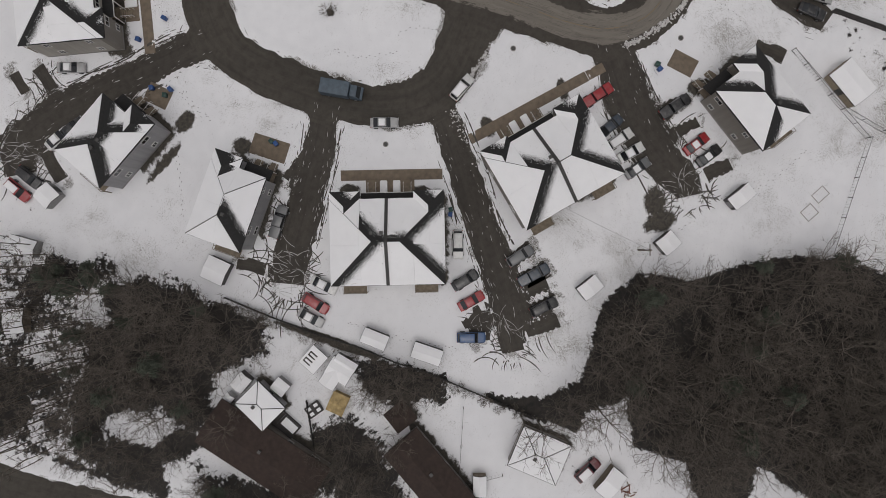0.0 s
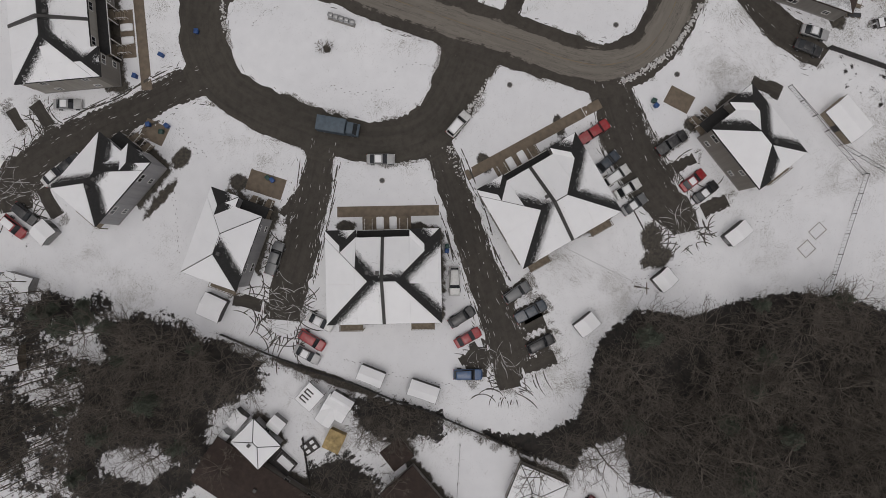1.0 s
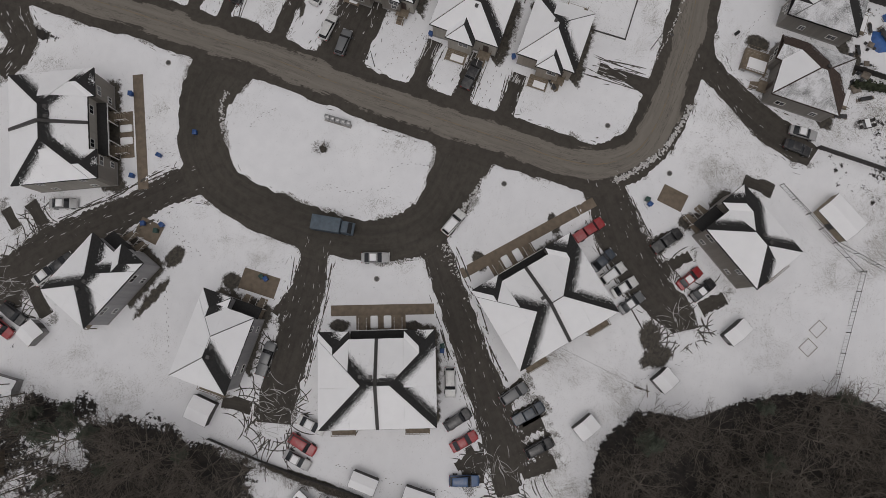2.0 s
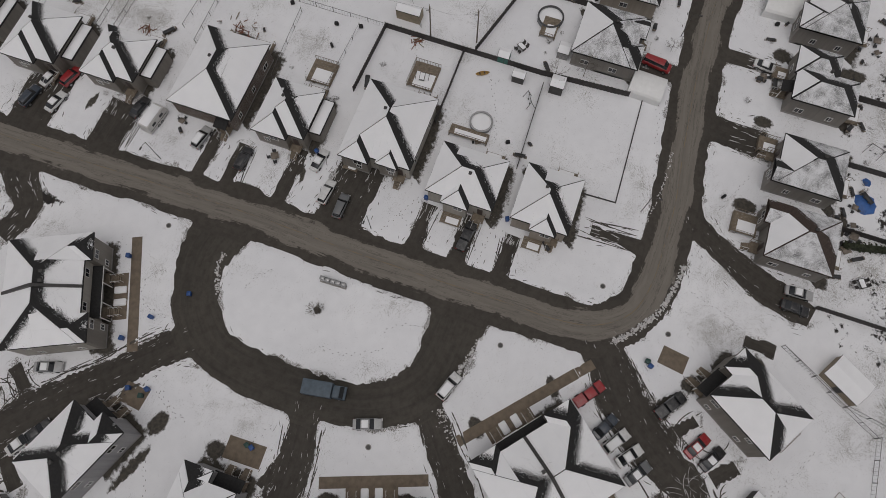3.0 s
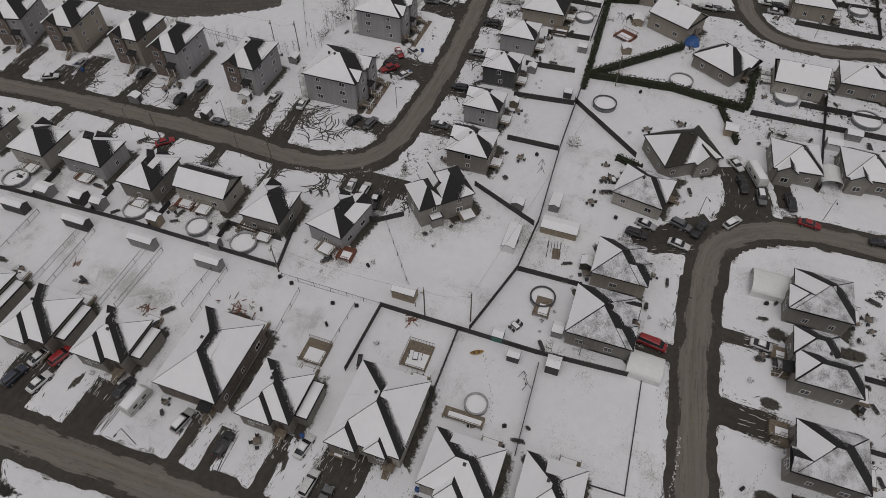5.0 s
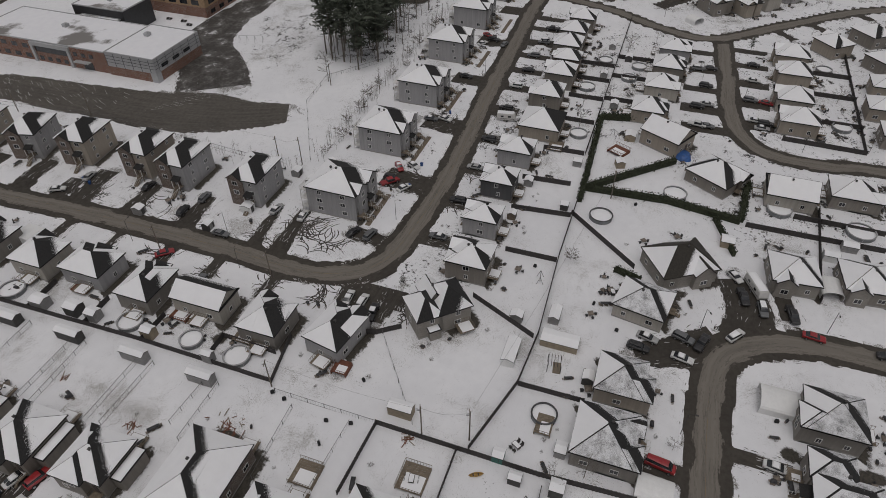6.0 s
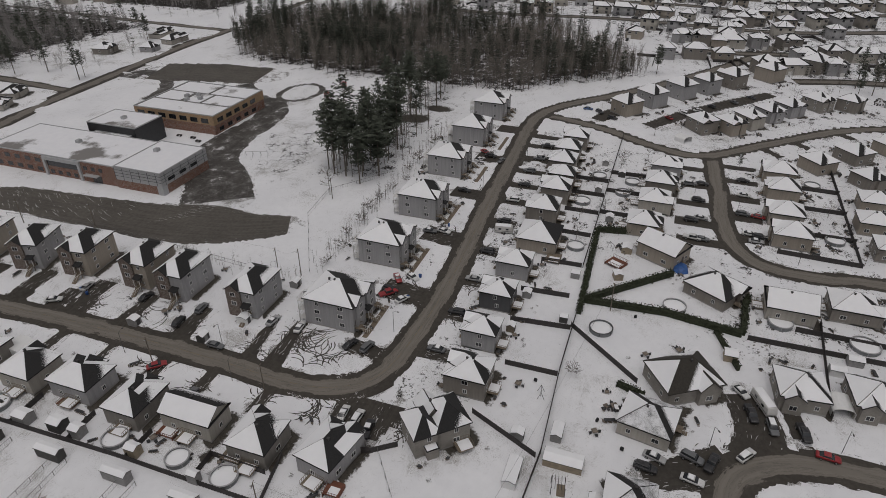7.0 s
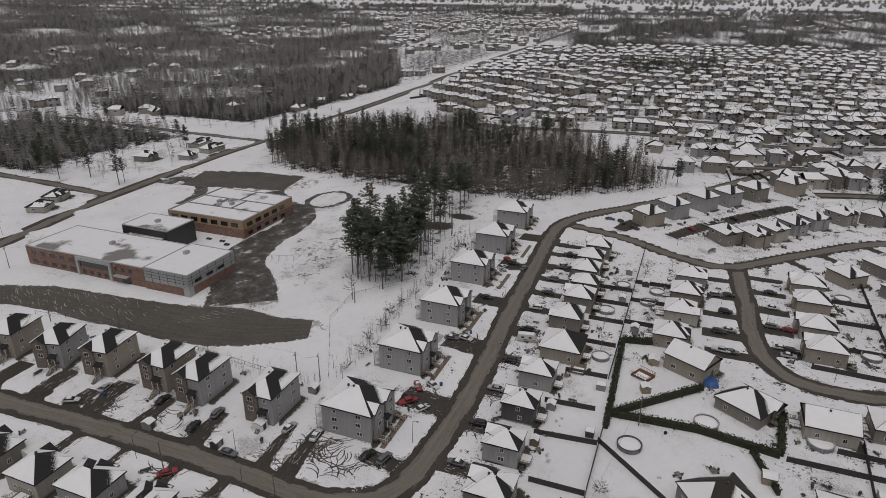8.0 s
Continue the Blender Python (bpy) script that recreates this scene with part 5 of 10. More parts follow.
# worn yellow lines along the middle of the two streets
def marking(points, offset, width=0.13):
    line = smooth_line(points)
    v, f = [], []
    for i, p in enumerate(line):
        ahead = (line[min(i + 1, len(line) - 1)] - line[max(i - 1, 0)]).normalized()
        side = Vector((-ahead.y, ahead.x, 0))
        for s in (offset - width / 2, offset + width / 2):
            q = p + side * s
            v.append((q.x, q.y, 0.021))
        if i:
            f.append((2 * i, 2 * i + 1, 2 * i - 1, 2 * i - 2))
    tagged(new("road_marking", mesh_of("road_marking", v, f, MARKING)), "worn yellow centre line painted on the street", "road marking", kind="structure")


marking([(49.6, 170), (49.6, 106), (50.2, 74), (50.4, 58), (50, 42), (50.0, 27), (50.2, 13), (50.2, 5), (51.4, -1.5), (55.3, -6.6), (61.3, -8.6), (69, -9.0), (77, -9.0), (88, -8.0), (104, -7.0), (120, -6.8)], 0.2)
marking([(125.2, 175), (126.3, 156), (126.8, 130), (126.4, 105), (125.6, 86), (127.6, 75.4), (134.4, 67.6), (149.8, 65), (173.6, 64.5), (201, 66), (232, 68)], 0.0)

# ---- drives of the crescent ----
DRIVES = "slushy asphalt driveway with tyre tracks"
road("driveway", DRIVES, [(26, 37.2), (15.3, 35.5), (6.0, 34.6), (-2.5, 33.9)], [4.5, 5, 6.0, 5.5], DRIVE, 0.006, 0.08, "driveway")
road("driveway", DRIVES, [(31, 20), (20.2, 11.1), (13.4, 5.8), (5.9, -0.3), (0.4, -3.7)], [4, 5, 5.5, 6, 5], DRIVE, 0.006, 0.08, "driveway")
road("driveway", DRIVES, [(51, -1.5), (40.2, -9.7), (34.9, -16.4), (32.0, -21.8)], [6, 7, 7.5, 5], DRIVE, 0.006, 0.08, "driveway")
road("driveway", DRIVES, [(29, 58), (19.5, 67.1), (12.1, 74.2), (5.1, 80.4), (0.1, 81.6)], [6, 5, 6, 6.5, 5], DRIVE, 0.006, 0.08, "driveway")
road("driveway", DRIVES, [(75.5, -11.5), (72.6, -14.6), (69, -21), (66.2, -28), (64.4, -34)], [4.4, 4.0, 4.8, 5.8, 4], DRIVE, 0.006, 0.08, "driveway")

# ---- short drives of the rows: from the road towards each house ----
SHORT = "short bare asphalt drive between snowy lawns"
for y, a, b, w in ((104.0, 53, 65, 8.0), (88.8, 53, 63, 6.4), (70.5, 54, 63.6, 2.5), (65.2, 53, 62.4, 2.6), (55.2, 54, 64.8, 2.3), (44.2, 53, 66, 8.4), (30.6, 53, 62.5, 2.5), (23, 53, 62.8, 2.8), (15.5, 53, 61.8, 2.5), (122, 53, 64, 7)):
    road("driveway", SHORT, [(a, y + 0.4), (b, y)], w, DRIVE, 0.006, 0.05, "driveway", 0.6)
for x, w in ((67.0, 2.6), (93, 5.5), (109, 3.2), (101.5, 4.0)):
    road("driveway", SHORT, [(x, -8), (x, 3.5)] if x in (67.0, 101.5) else [(x, -9), (x - 0.5, -21)], w, DRIVE, 0.006, 0.05, "driveway", 0.6)
for y, b, w in ((138, 143, 5.0), (154.5, 144, 6.4), (121, 143, 5.2), (160.5, 138, 4.6), (94, 146, 4.0), (101, 145, 3.2), (174, 143, 6), (190, 141, 6)):
    road("driveway", SHORT, [(127, y - 1.5), (b - 6, y - 0.3), (b, y)], [w + 1.5, w, w - 0.8], DRIVE, 0.006, 0.05, "driveway", 0.6)
for y, b, w in ((117.5, 116, 4), (104, 115, 3.5), (88.5, 114.5, 3.5), (133, 116, 3), (148, 116, 4), (66, 116.5, 13), (60.0, 121, 5)):
    road("driveway", SHORT, [(127, y), (b, y)], w, DRIVE, 0.006, 0.05, "driveway", 0.6)
for x, b, w in ((167, 81, 9), (199, 81, 9), (230, 82, 8), (262, 83, 8), (294, 83, 8), (142, 79, 5)):
    road("driveway", SHORT, [(x - 1, 66), (x, b)], w, DRIVE, 0.006, 0.05, "driveway", 0.6)
for x, b, w in ((146, 54, 4.6), (162, 54, 5.4), (178, 54, 5.0), (195, 54, 5.4), (212, 55, 7), (229, 54, 5.4), (242, 54, 5.0), (266, 54, 5.0), (254, 54, 4.6), (279, 54, 5.0), (290, 54, 4)):
    road("driveway", SHORT, [(x, 66), (x, b)], w, DRIVE, 0.006, 0.05, "driveway", 0.6)
for x, a, b, w in ((222, -8, 6, 5), (234, -8, 7, 5), (248, -7, 7, 5), (263, -7, 6, 5), (277, -6, 6, 4), (229, -10, -21, 6), (243, -9, -20, 6), (257, -8, -20, 5), (271, -8, -20, 5), (284, -8, -20, 4)):
    road("driveway", SHORT, [(x, a), (x, b)], w, DRIVE, 0.006, 0.05, "driveway", 0.6)
road("driveway", "dark asphalt drive full of parked cars", [(137, -12), (146, -14), (156, -11)], [9, 11, 8], DRIVE, 0.006, 0.05, "driveway")
road("driveway", SHORT, [(135, -8), (130, -1), (126, 8)], [9, 9, 6], DRIVE, 0.006, 0.05, "driveway")
road("driveway", SHORT, [(49, 103), (44, 99.5), (39, 95.5), (33, 97)], [9, 6, 5, 5], DRIVE, 0.006, 0.05, "driveway", 0.6)
road("driveway", SHORT, [(146, -22), (156, -20)], 4, DRIVE, 0.006, 0.05, "driveway")
road("driveway", "snow-dusted asphalt drive of a cluster of flats", [(318, 44), (330, 38), (338, 28)], [7, 9, 6], DRIVE, 0.006, 0.05, "driveway")
# ground that cars have turned on
for a, b, w in (((-4.5, 33.4), (1.5, 35.0), 5.5), ((-2.5, 80.0), (3.5, 83.5), 5.0), ((30.5, -22.5), (34.5, -20.0), 4.0), ((-2.5, -4.6), (3.0, -1.0), 4.0), ((-2.5, 1.0), (2.0, 2.6), 3.5)):
    road("bare_patch", "slushy ground churned by turning cars", [a, b], w, DRIVE, 0.005, 0.03, "bare patch", 0.5)
# bare places where cars have stood
for x, y, turn, length in ((40.6, -18.4, -41, 4.7), (36.2, -25.6, -45, 4.4), (8.3, -4.2, -48, 4.7), (3.0, -7.6, -48, 5.5), (0.3, 3.3, -40, 3.7), (11.4, 85.1, -130, 3.7), (13.4, 81.4, -123, 4.6), (-3.7, 39.8, -82, 4.7), (0.6, 75.4, -129, 5.3), (13.4, 38.2, -17, 4.6), (43.2, -15.5, -37, 5.4), (10.3, -3.4, -42, 5), (12.4, -0.3, -38, 5), (6.0, -6.6, -44, 5), (57, -27, -93, 5)):
    c, s = math.cos(radians(turn)) * length / 2, math.sin(radians(turn)) * length / 2
    road("bare_patch", "bare dark asphalt where a car has stood", [(x - c, y - s), (x + c, y + s)], 2.2, DRIVE, 0.004, 0.0, "bare patch", 0.5)

road("parking_lot", "snow-edged asphalt parking court between the far houses", [(318, 22), (336, 9), (356, -8), (382, -32)], [7, 8, 9, 7], DRIVE, 0.006, 0.05, "parking lot", 0.6)
for x, y, b in ((300, -30, 8), (312, -42, 8), (330, -60, 8), (345, 42, -9), (362, 28, -9), (376, 16, -9), (392, 3, -9)):
    road("driveway", SHORT, [(x, y), (x + b, y + b * 0.9)], 4.0, DRIVE, 0.006, 0.05, "driveway", 0.6)
RIGHT_WOOD = [(-10.4, -3.2), (-8.7, -11.7), (-2.9, -16.8), (9.5, -16.2), (16, -19.7), (17.3, -27), (22.9, -35.4), (27.5, -42.8), (29, -57), (32, -92), (-24, -92), (-8, -60), (-6, -47.2), (-11.9, -47.8), (-14.3, -41), (-9.7, -36.7), (-9.7, -27.7), (-2.5, -24.4), (-7.3, -18.3), (-10.6, -18.2), (-11.3, -10.7)]
LEFT_WOOD = [(-14.9, 60.7), (-12.5, 56.9), (-11.2, 49.6), (-11.9, 43.4), (-11.9, 34.3), (-15.6, 33.6), (-19.1, 36.3), (-21.2, 40.1), (-26.2, 39.6), (-28.7, 37.4), (-31.3, 39.1), (-30.6, 44.6), (-31.7, 49.4), (-33.7, 53.3), (-38.2, 53.0), (-41.3, 50.6), (-41.7, 44.5), (-42.7, 40.2), (-43.4, 49.1), (-41.8, 55.6), (-32.7, 59.5), (-26.9, 59.6), (-22.9, 62.1), (-19.9, 58.2)]
BROWN_PATCH = [(-33.5, 72.4), (-30.0, 68.4), (-32.3, 65.6), (-36.2, 65.5), (-39.3, 65.0), (-43.9, 68.6), (-44, 80), (-34, 80)]
CLUMP = [(-18.7, 75.0), (-13.0, 69.9), (-11.4, 61.9), (-13.5, 60.5), (-16.5, 63.4), (-18.6, 69.2)]
BELOW = [(-37.6, 36.8), (-37.6, 28.6), (-36.4, 15.1), (-44.4, 14.1), (-44.7, 33.4)]
BRUSH = [(-25.1, 20.4), (-21.6, 17.8), (-21.7, 14.5), (-22.8, 10.2), (-30.4, 4.2), (-34.9, 7.8), (-34.8, 18.2)]
STRIP = [(-12.9, 18.9), (-10.9, 15.1), (-10.3, 4.6), (-13.8, 3.4), (-16.4, 10.5), (-16.3, 15.7)]
TRODDEN = [(-42.3, 64), (-43, 53), (-42.2, 40), (-43.8, 40), (-44.6, 53), (-44, 64)]
YARD_EDGE = [(-23.6, -0.2), (-24.5, -3.1), (-26.6, -7.1), (-30, -7), (-31, 1)]
FAR_WOOD = [(354, 258), (346, 232), (342, 199), (339, 175), (338, 125), (343, 106), (343, 86), (368, 66), (380, 43), (400, 27), (425, 50), (490, 107), (480, 137), (470, 162), (515, 186), (490, 224), (470, 256), (420, 282), (388, 284)]
PINE_STAND = [(226, 134), (224, 114), (245, 108), (290, 112), (300, 122), (318, 108), (338, 112), (338, 150), (300, 146), (276, 142), (246, 138)]
BETWEEN = [(-37.5, 52), (-36.5, 45), (-32.5, 42), (-33, 37.5), (-36.5, 40), (-38.5, 42.5), (-42.5, 42), (-41.5, 50)]
TRUNKS = [(-12, 92), (-12, 70), (-20, 60), (-26, 58), (-42, 57), (-46, 62), (-46, 92)]
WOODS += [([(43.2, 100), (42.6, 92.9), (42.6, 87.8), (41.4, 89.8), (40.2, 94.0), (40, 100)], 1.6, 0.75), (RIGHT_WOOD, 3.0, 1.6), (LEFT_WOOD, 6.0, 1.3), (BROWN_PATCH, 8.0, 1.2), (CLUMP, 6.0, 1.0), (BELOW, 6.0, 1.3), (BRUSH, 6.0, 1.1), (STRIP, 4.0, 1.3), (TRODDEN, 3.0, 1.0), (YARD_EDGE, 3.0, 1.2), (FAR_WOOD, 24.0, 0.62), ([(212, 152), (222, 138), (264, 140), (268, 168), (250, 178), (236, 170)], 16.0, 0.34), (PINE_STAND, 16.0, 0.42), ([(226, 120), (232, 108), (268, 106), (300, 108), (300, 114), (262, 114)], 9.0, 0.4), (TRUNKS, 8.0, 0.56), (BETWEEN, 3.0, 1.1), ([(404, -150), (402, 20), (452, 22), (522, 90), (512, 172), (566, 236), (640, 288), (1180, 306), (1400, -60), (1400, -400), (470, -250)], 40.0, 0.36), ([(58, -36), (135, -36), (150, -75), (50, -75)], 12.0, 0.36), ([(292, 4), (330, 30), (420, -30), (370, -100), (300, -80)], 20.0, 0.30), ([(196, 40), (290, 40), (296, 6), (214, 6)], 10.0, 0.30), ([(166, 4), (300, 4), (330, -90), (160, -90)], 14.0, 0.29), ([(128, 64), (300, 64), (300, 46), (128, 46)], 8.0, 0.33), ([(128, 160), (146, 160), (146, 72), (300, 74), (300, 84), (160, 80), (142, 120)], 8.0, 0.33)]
NEAR_GROVE = [(286, 368), (330, 374), (400, 362), (404, 520), (340, 590), (288, 560)]
FOREST = [(452, 350), (520, 338), (690, 326), (820, 390), (1440, 720), (2400, 1300), (3300, 4300), (1500, 3400), (300, 1000), (300, 640), (410, 580), (452, 500)]
TOWN = [(690, 326), (1300, 330), (1330, 250), (2300, 460), (2420, 1290), (1440, 720), (820, 390)]
BAND = [(1180, 250), (1270, -20), (1350, -260), (1420, -620), (3000, -1500), (2720, -520), (2320, 460)]
RIDGE = [(2175, 850), (2330, 463), (3150, 637), (2992, 1168)]
GROVES += [(NEAR_GROVE, 14.0, 0.7), (FOREST, 16.0, 0.78), (TOWN, 30.0, 0.5), (BAND, 40.0, 0.8), (RIDGE, 40.0, 0.9), ([(2500, -2600), (3300, -1200), (3350, 400), (3700, 2600), (3600, 4200), (2900, 4200), (2500, 1300)], 200.0, 0.8)]
TUFTS += [(44.5, 29, 3, 4), (41, 55, 3, 4), (33, 33, 2.5, 6), (36, 60, 2, 3), (82, 92, 6, 5), (84, 100, 5, 3), (100, 100, 4, 6), (100, 132, 4, 6), (62, 58, 5, 3), (60, 36, 4, 3), (60, 92, 4, 4), (134, 130, 4, 8), (134, 145, 4, 5), (136, 108, 4, 6), (112, 50, 5, 5), (89.6, 77.0, 6, 6), (80.9, 107.0, 6, 6), (84, 115.0, 6, 4), (85.9, 127.6, 8, 6), (86.8, 62.3, 5, 4), (66, -18, 7, 5), (58, -20, 6, 6), (72, -44, 10, 8), (56, -44, 9, 7), (120, 28, 8, 5), (74, -3, 6, 5), (12, -16, 9, 4), (2, -12, 7, 4), (-20, 65, 12, 7), (-8, 62, 4, 8), (-16, 23, 8, 6), (99, 66, 4, 8), (132, 36, 7, 6), (154, 36, 6, 5), (186, 38, 6, 5), (205, 0, 8, 8), (168, -22, 9, 7), (120, 40, 5, 6), (100, -42, 9, 8), (118, -44, 8, 8), (240, 24, 9, 4), (262, 40, 9, 5), (260, -38, 12, 7), (240, 150, 22, 14), (280, 165, 20, 14), (300, 190, 18, 10), (340, 340, 50, 30), (310, 8, 20, 16), (350, -10, 25, 20)]
road("road", "dark wet lane below the yards", [(-52, 95), (-51, 67), (-49.6, 53), (-48, 39), (-47, 10), (-46, -60)], 6.5, ASPHALT, 0.012)
PATHS = "brown paved path along the front steps"


def paving(a, b, width, label=PATHS):
    """A straight paved path, proud of the snow, with crisp edges."""
    length, turn = math.hypot(b[0] - a[0], b[1] - a[1]), math.degrees(math.atan2(b[1] - a[1], b[0] - a[0]))
    ob = new("path", bevel_mesh("path", PAVER, *boxes((0, -width / 2, -0.15, length, width / 2, 0.2)), 0.03, 1))
    ob.matrix_basis = pose(a[0], a[1], 0, 0, 0, turn)
    return tagged(ob, label, "path", kind="structure")


paving((14.8, 31.1), (20.6, 15.8), 1.7)
paving((27.3, 13.5), (43.2, -0.7), 1.7)
paving((40.5, 75.0), (23.0, 66.7), 1.7)
paving((15.0, 46.4), (15.2, 40.4), 3.4, "brown paved terrace beside the front steps")
paving((17.2, 65.2), (16.8, 61.2), 3.2, "brown paved terrace beside the front steps")
paving((50.6, -12.4), (50.0, -16.6), 3.0, "brown paved terrace beside the front steps")
paving((43.25, -0.75), (45.5, -2.8), 1.6)
for x in (152.4, 183.1, 213.1, 246, 277.4):
    paving((x - 7, 76.4), (x + 7, 76.4), 1.4, "brown paved path in front of the flats")
BARE_SPOTS += [(13.9, 47.6, 1.6, 1.6, 0), (14.4, 57.8, 2.2, 1.4, -20), (7.2, 58.6, 4.5, 0.8, -20), (13.1, 29.0, 1.0, 1.8, 20), (16.9, 18.4, 0.8, 2.2, 20), (30.2, 11.4, 1.2, 2.0, -50), (40.0, 2.2, 1.0, 2.0, -50), (47.8, -18.4, 1.2, 2.4, 30), (53, -28, 3.0, 1.0, 30), (39, 41.6, 0.7, 0.9, 0), (27.9, -17.7, 2.6, 2.0, 0), (25, -19.5, 1.6, 3.0, 40), (292, 122, 6, 9, 20), (308, 116, 4, 8, 0), (-10.8, 24, 0.8, 12, 0), (41, -13.6, 1.6, 3, 50), (43.5, -25, 1.2, 6, -30), (82, 75.5, 1.4, 3.5, 10), (60.5, 53.5, 2.0, 0.5, 10), (61, 95, 2.2, 0.5, -10), (57.5, 71, 2.0, 0.5, 0), (80, -20, 1.4, 2.2, 0), (97, -20, 1.2, 2.0, 0), (112, -20.5, 1.6, 1.6, 0), (95, -33.5, 1.2, 3.0, 0), (82, -36, 2.4, 1.0, 0), (112, -34, 1.4, 2.4, 0), (101.5, 90, 1.5, 2, 0), (145, 2, 1.4, 4, 40)]
GROUND = build_ground()


# ---- pieces that houses share ----
def porch(home, x, d, z, roofed=True, mat=WOOD, wide=2.0):
    """A front stoop: platform, steps down to the ground, a small canopy on posts."""
    y = -d / 2
    deck(home, x - wide / 2, y - 1.5, x + wide / 2, y - 0.01, z, mat, "s", False)
    stairs(home, x, y - 1.5, z, 0, 1.2, mat)
    for s in (-0.62, 0.62):
        railing(home, x + s, y - 1.5, x + s, y - 1.5 - 0.27 * round(z / 0.18), max(0.3, z * 0.5), WHITE_TRIM, 0.95)
    door(home, x, y - 0.012, z, 0, DOOR_PAINT)
    if roofed:
        w = wide / 2 + 0.2
        part("canopy", mesh_of("canopy", [(x - w, y - 1.8, z + 2.4), (x + w, y - 1.8, z + 2.4), (x + w, y, z + 2.9), (x - w, y, z + 2.9), (x - w, y - 1.8, z + 2.25), (x + w, y - 1.8, z + 2.25), (x + w, y, z + 2.75), (x - w, y, z + 2.75)], [(0, 1, 2, 3), (7, 6, 5, 4), (0, 4, 5, 1), (1, 5, 6, 2), (3, 7, 4, 0)], SHINGLE), home)
        for s in (-1, 1):
            part("post", box_mesh("post", WHITE_TRIM, (-0.06, -0.06, 0, 0.06, 0.06, 2.27)), home, pose(x + s * (w - 0.2), y - 1.6, z))


def balcony(home, x0, x1, y, out, z, mat=WHITE_TRIM):
    """A balcony on the back wall at y, reaching outwards."""
    part("balcony", box_mesh("balcony", mat, (x0, y, z - 0.14, x1, y + out, z)), home)
    for line in ((x0, y, x0, y + out), (x0, y + out, x1, y + out), (x1, y + out, x1, y)):
        railing(home, *line, z, mat)
    for x in (x0 + 0.08, x1 - 0.08):
        part("post", box_mesh("post", mat, (-0.06, -0.06, 0, 0.06, 0.06, round(z, 2))), home, pose(x, y + out - 0.08, 0))


def annex(home, x0, y0, x1, y1, h, wall):
    """A low side part with a single sloping roof."""
    part("side_wing", box_mesh("side_wing", SIDINGS[wall], (x0, y0, -0.2, x1, y1, h)), home)
    part("side_roof", box_mesh("side_roof", SHINGLE, (x0, y0 - 0.25, h, x1 + 0.25, y1 + 0.25, h + 0.18)), home)
    part("snow", bevel_mesh("snow", ROOF_SNOW, *boxes((x0 + 0.25, y0 - 0.1, h + 0.182, x1 + 0.1, y1 + 0.1, h + 0.29)), 0.05, 1), home)


def garage_door(home, x, y, w=2.6):
    ob = part("garage_door", box_mesh("garage_door", WHITE_TRIM, *[(-w / 2, -0.05, 0.05 + 0.55 * k, w / 2, 0.02, 0.58 + 0.55 * k) for k in range(4)]), home, pose(x, y - 0.02, 0))
    return ob


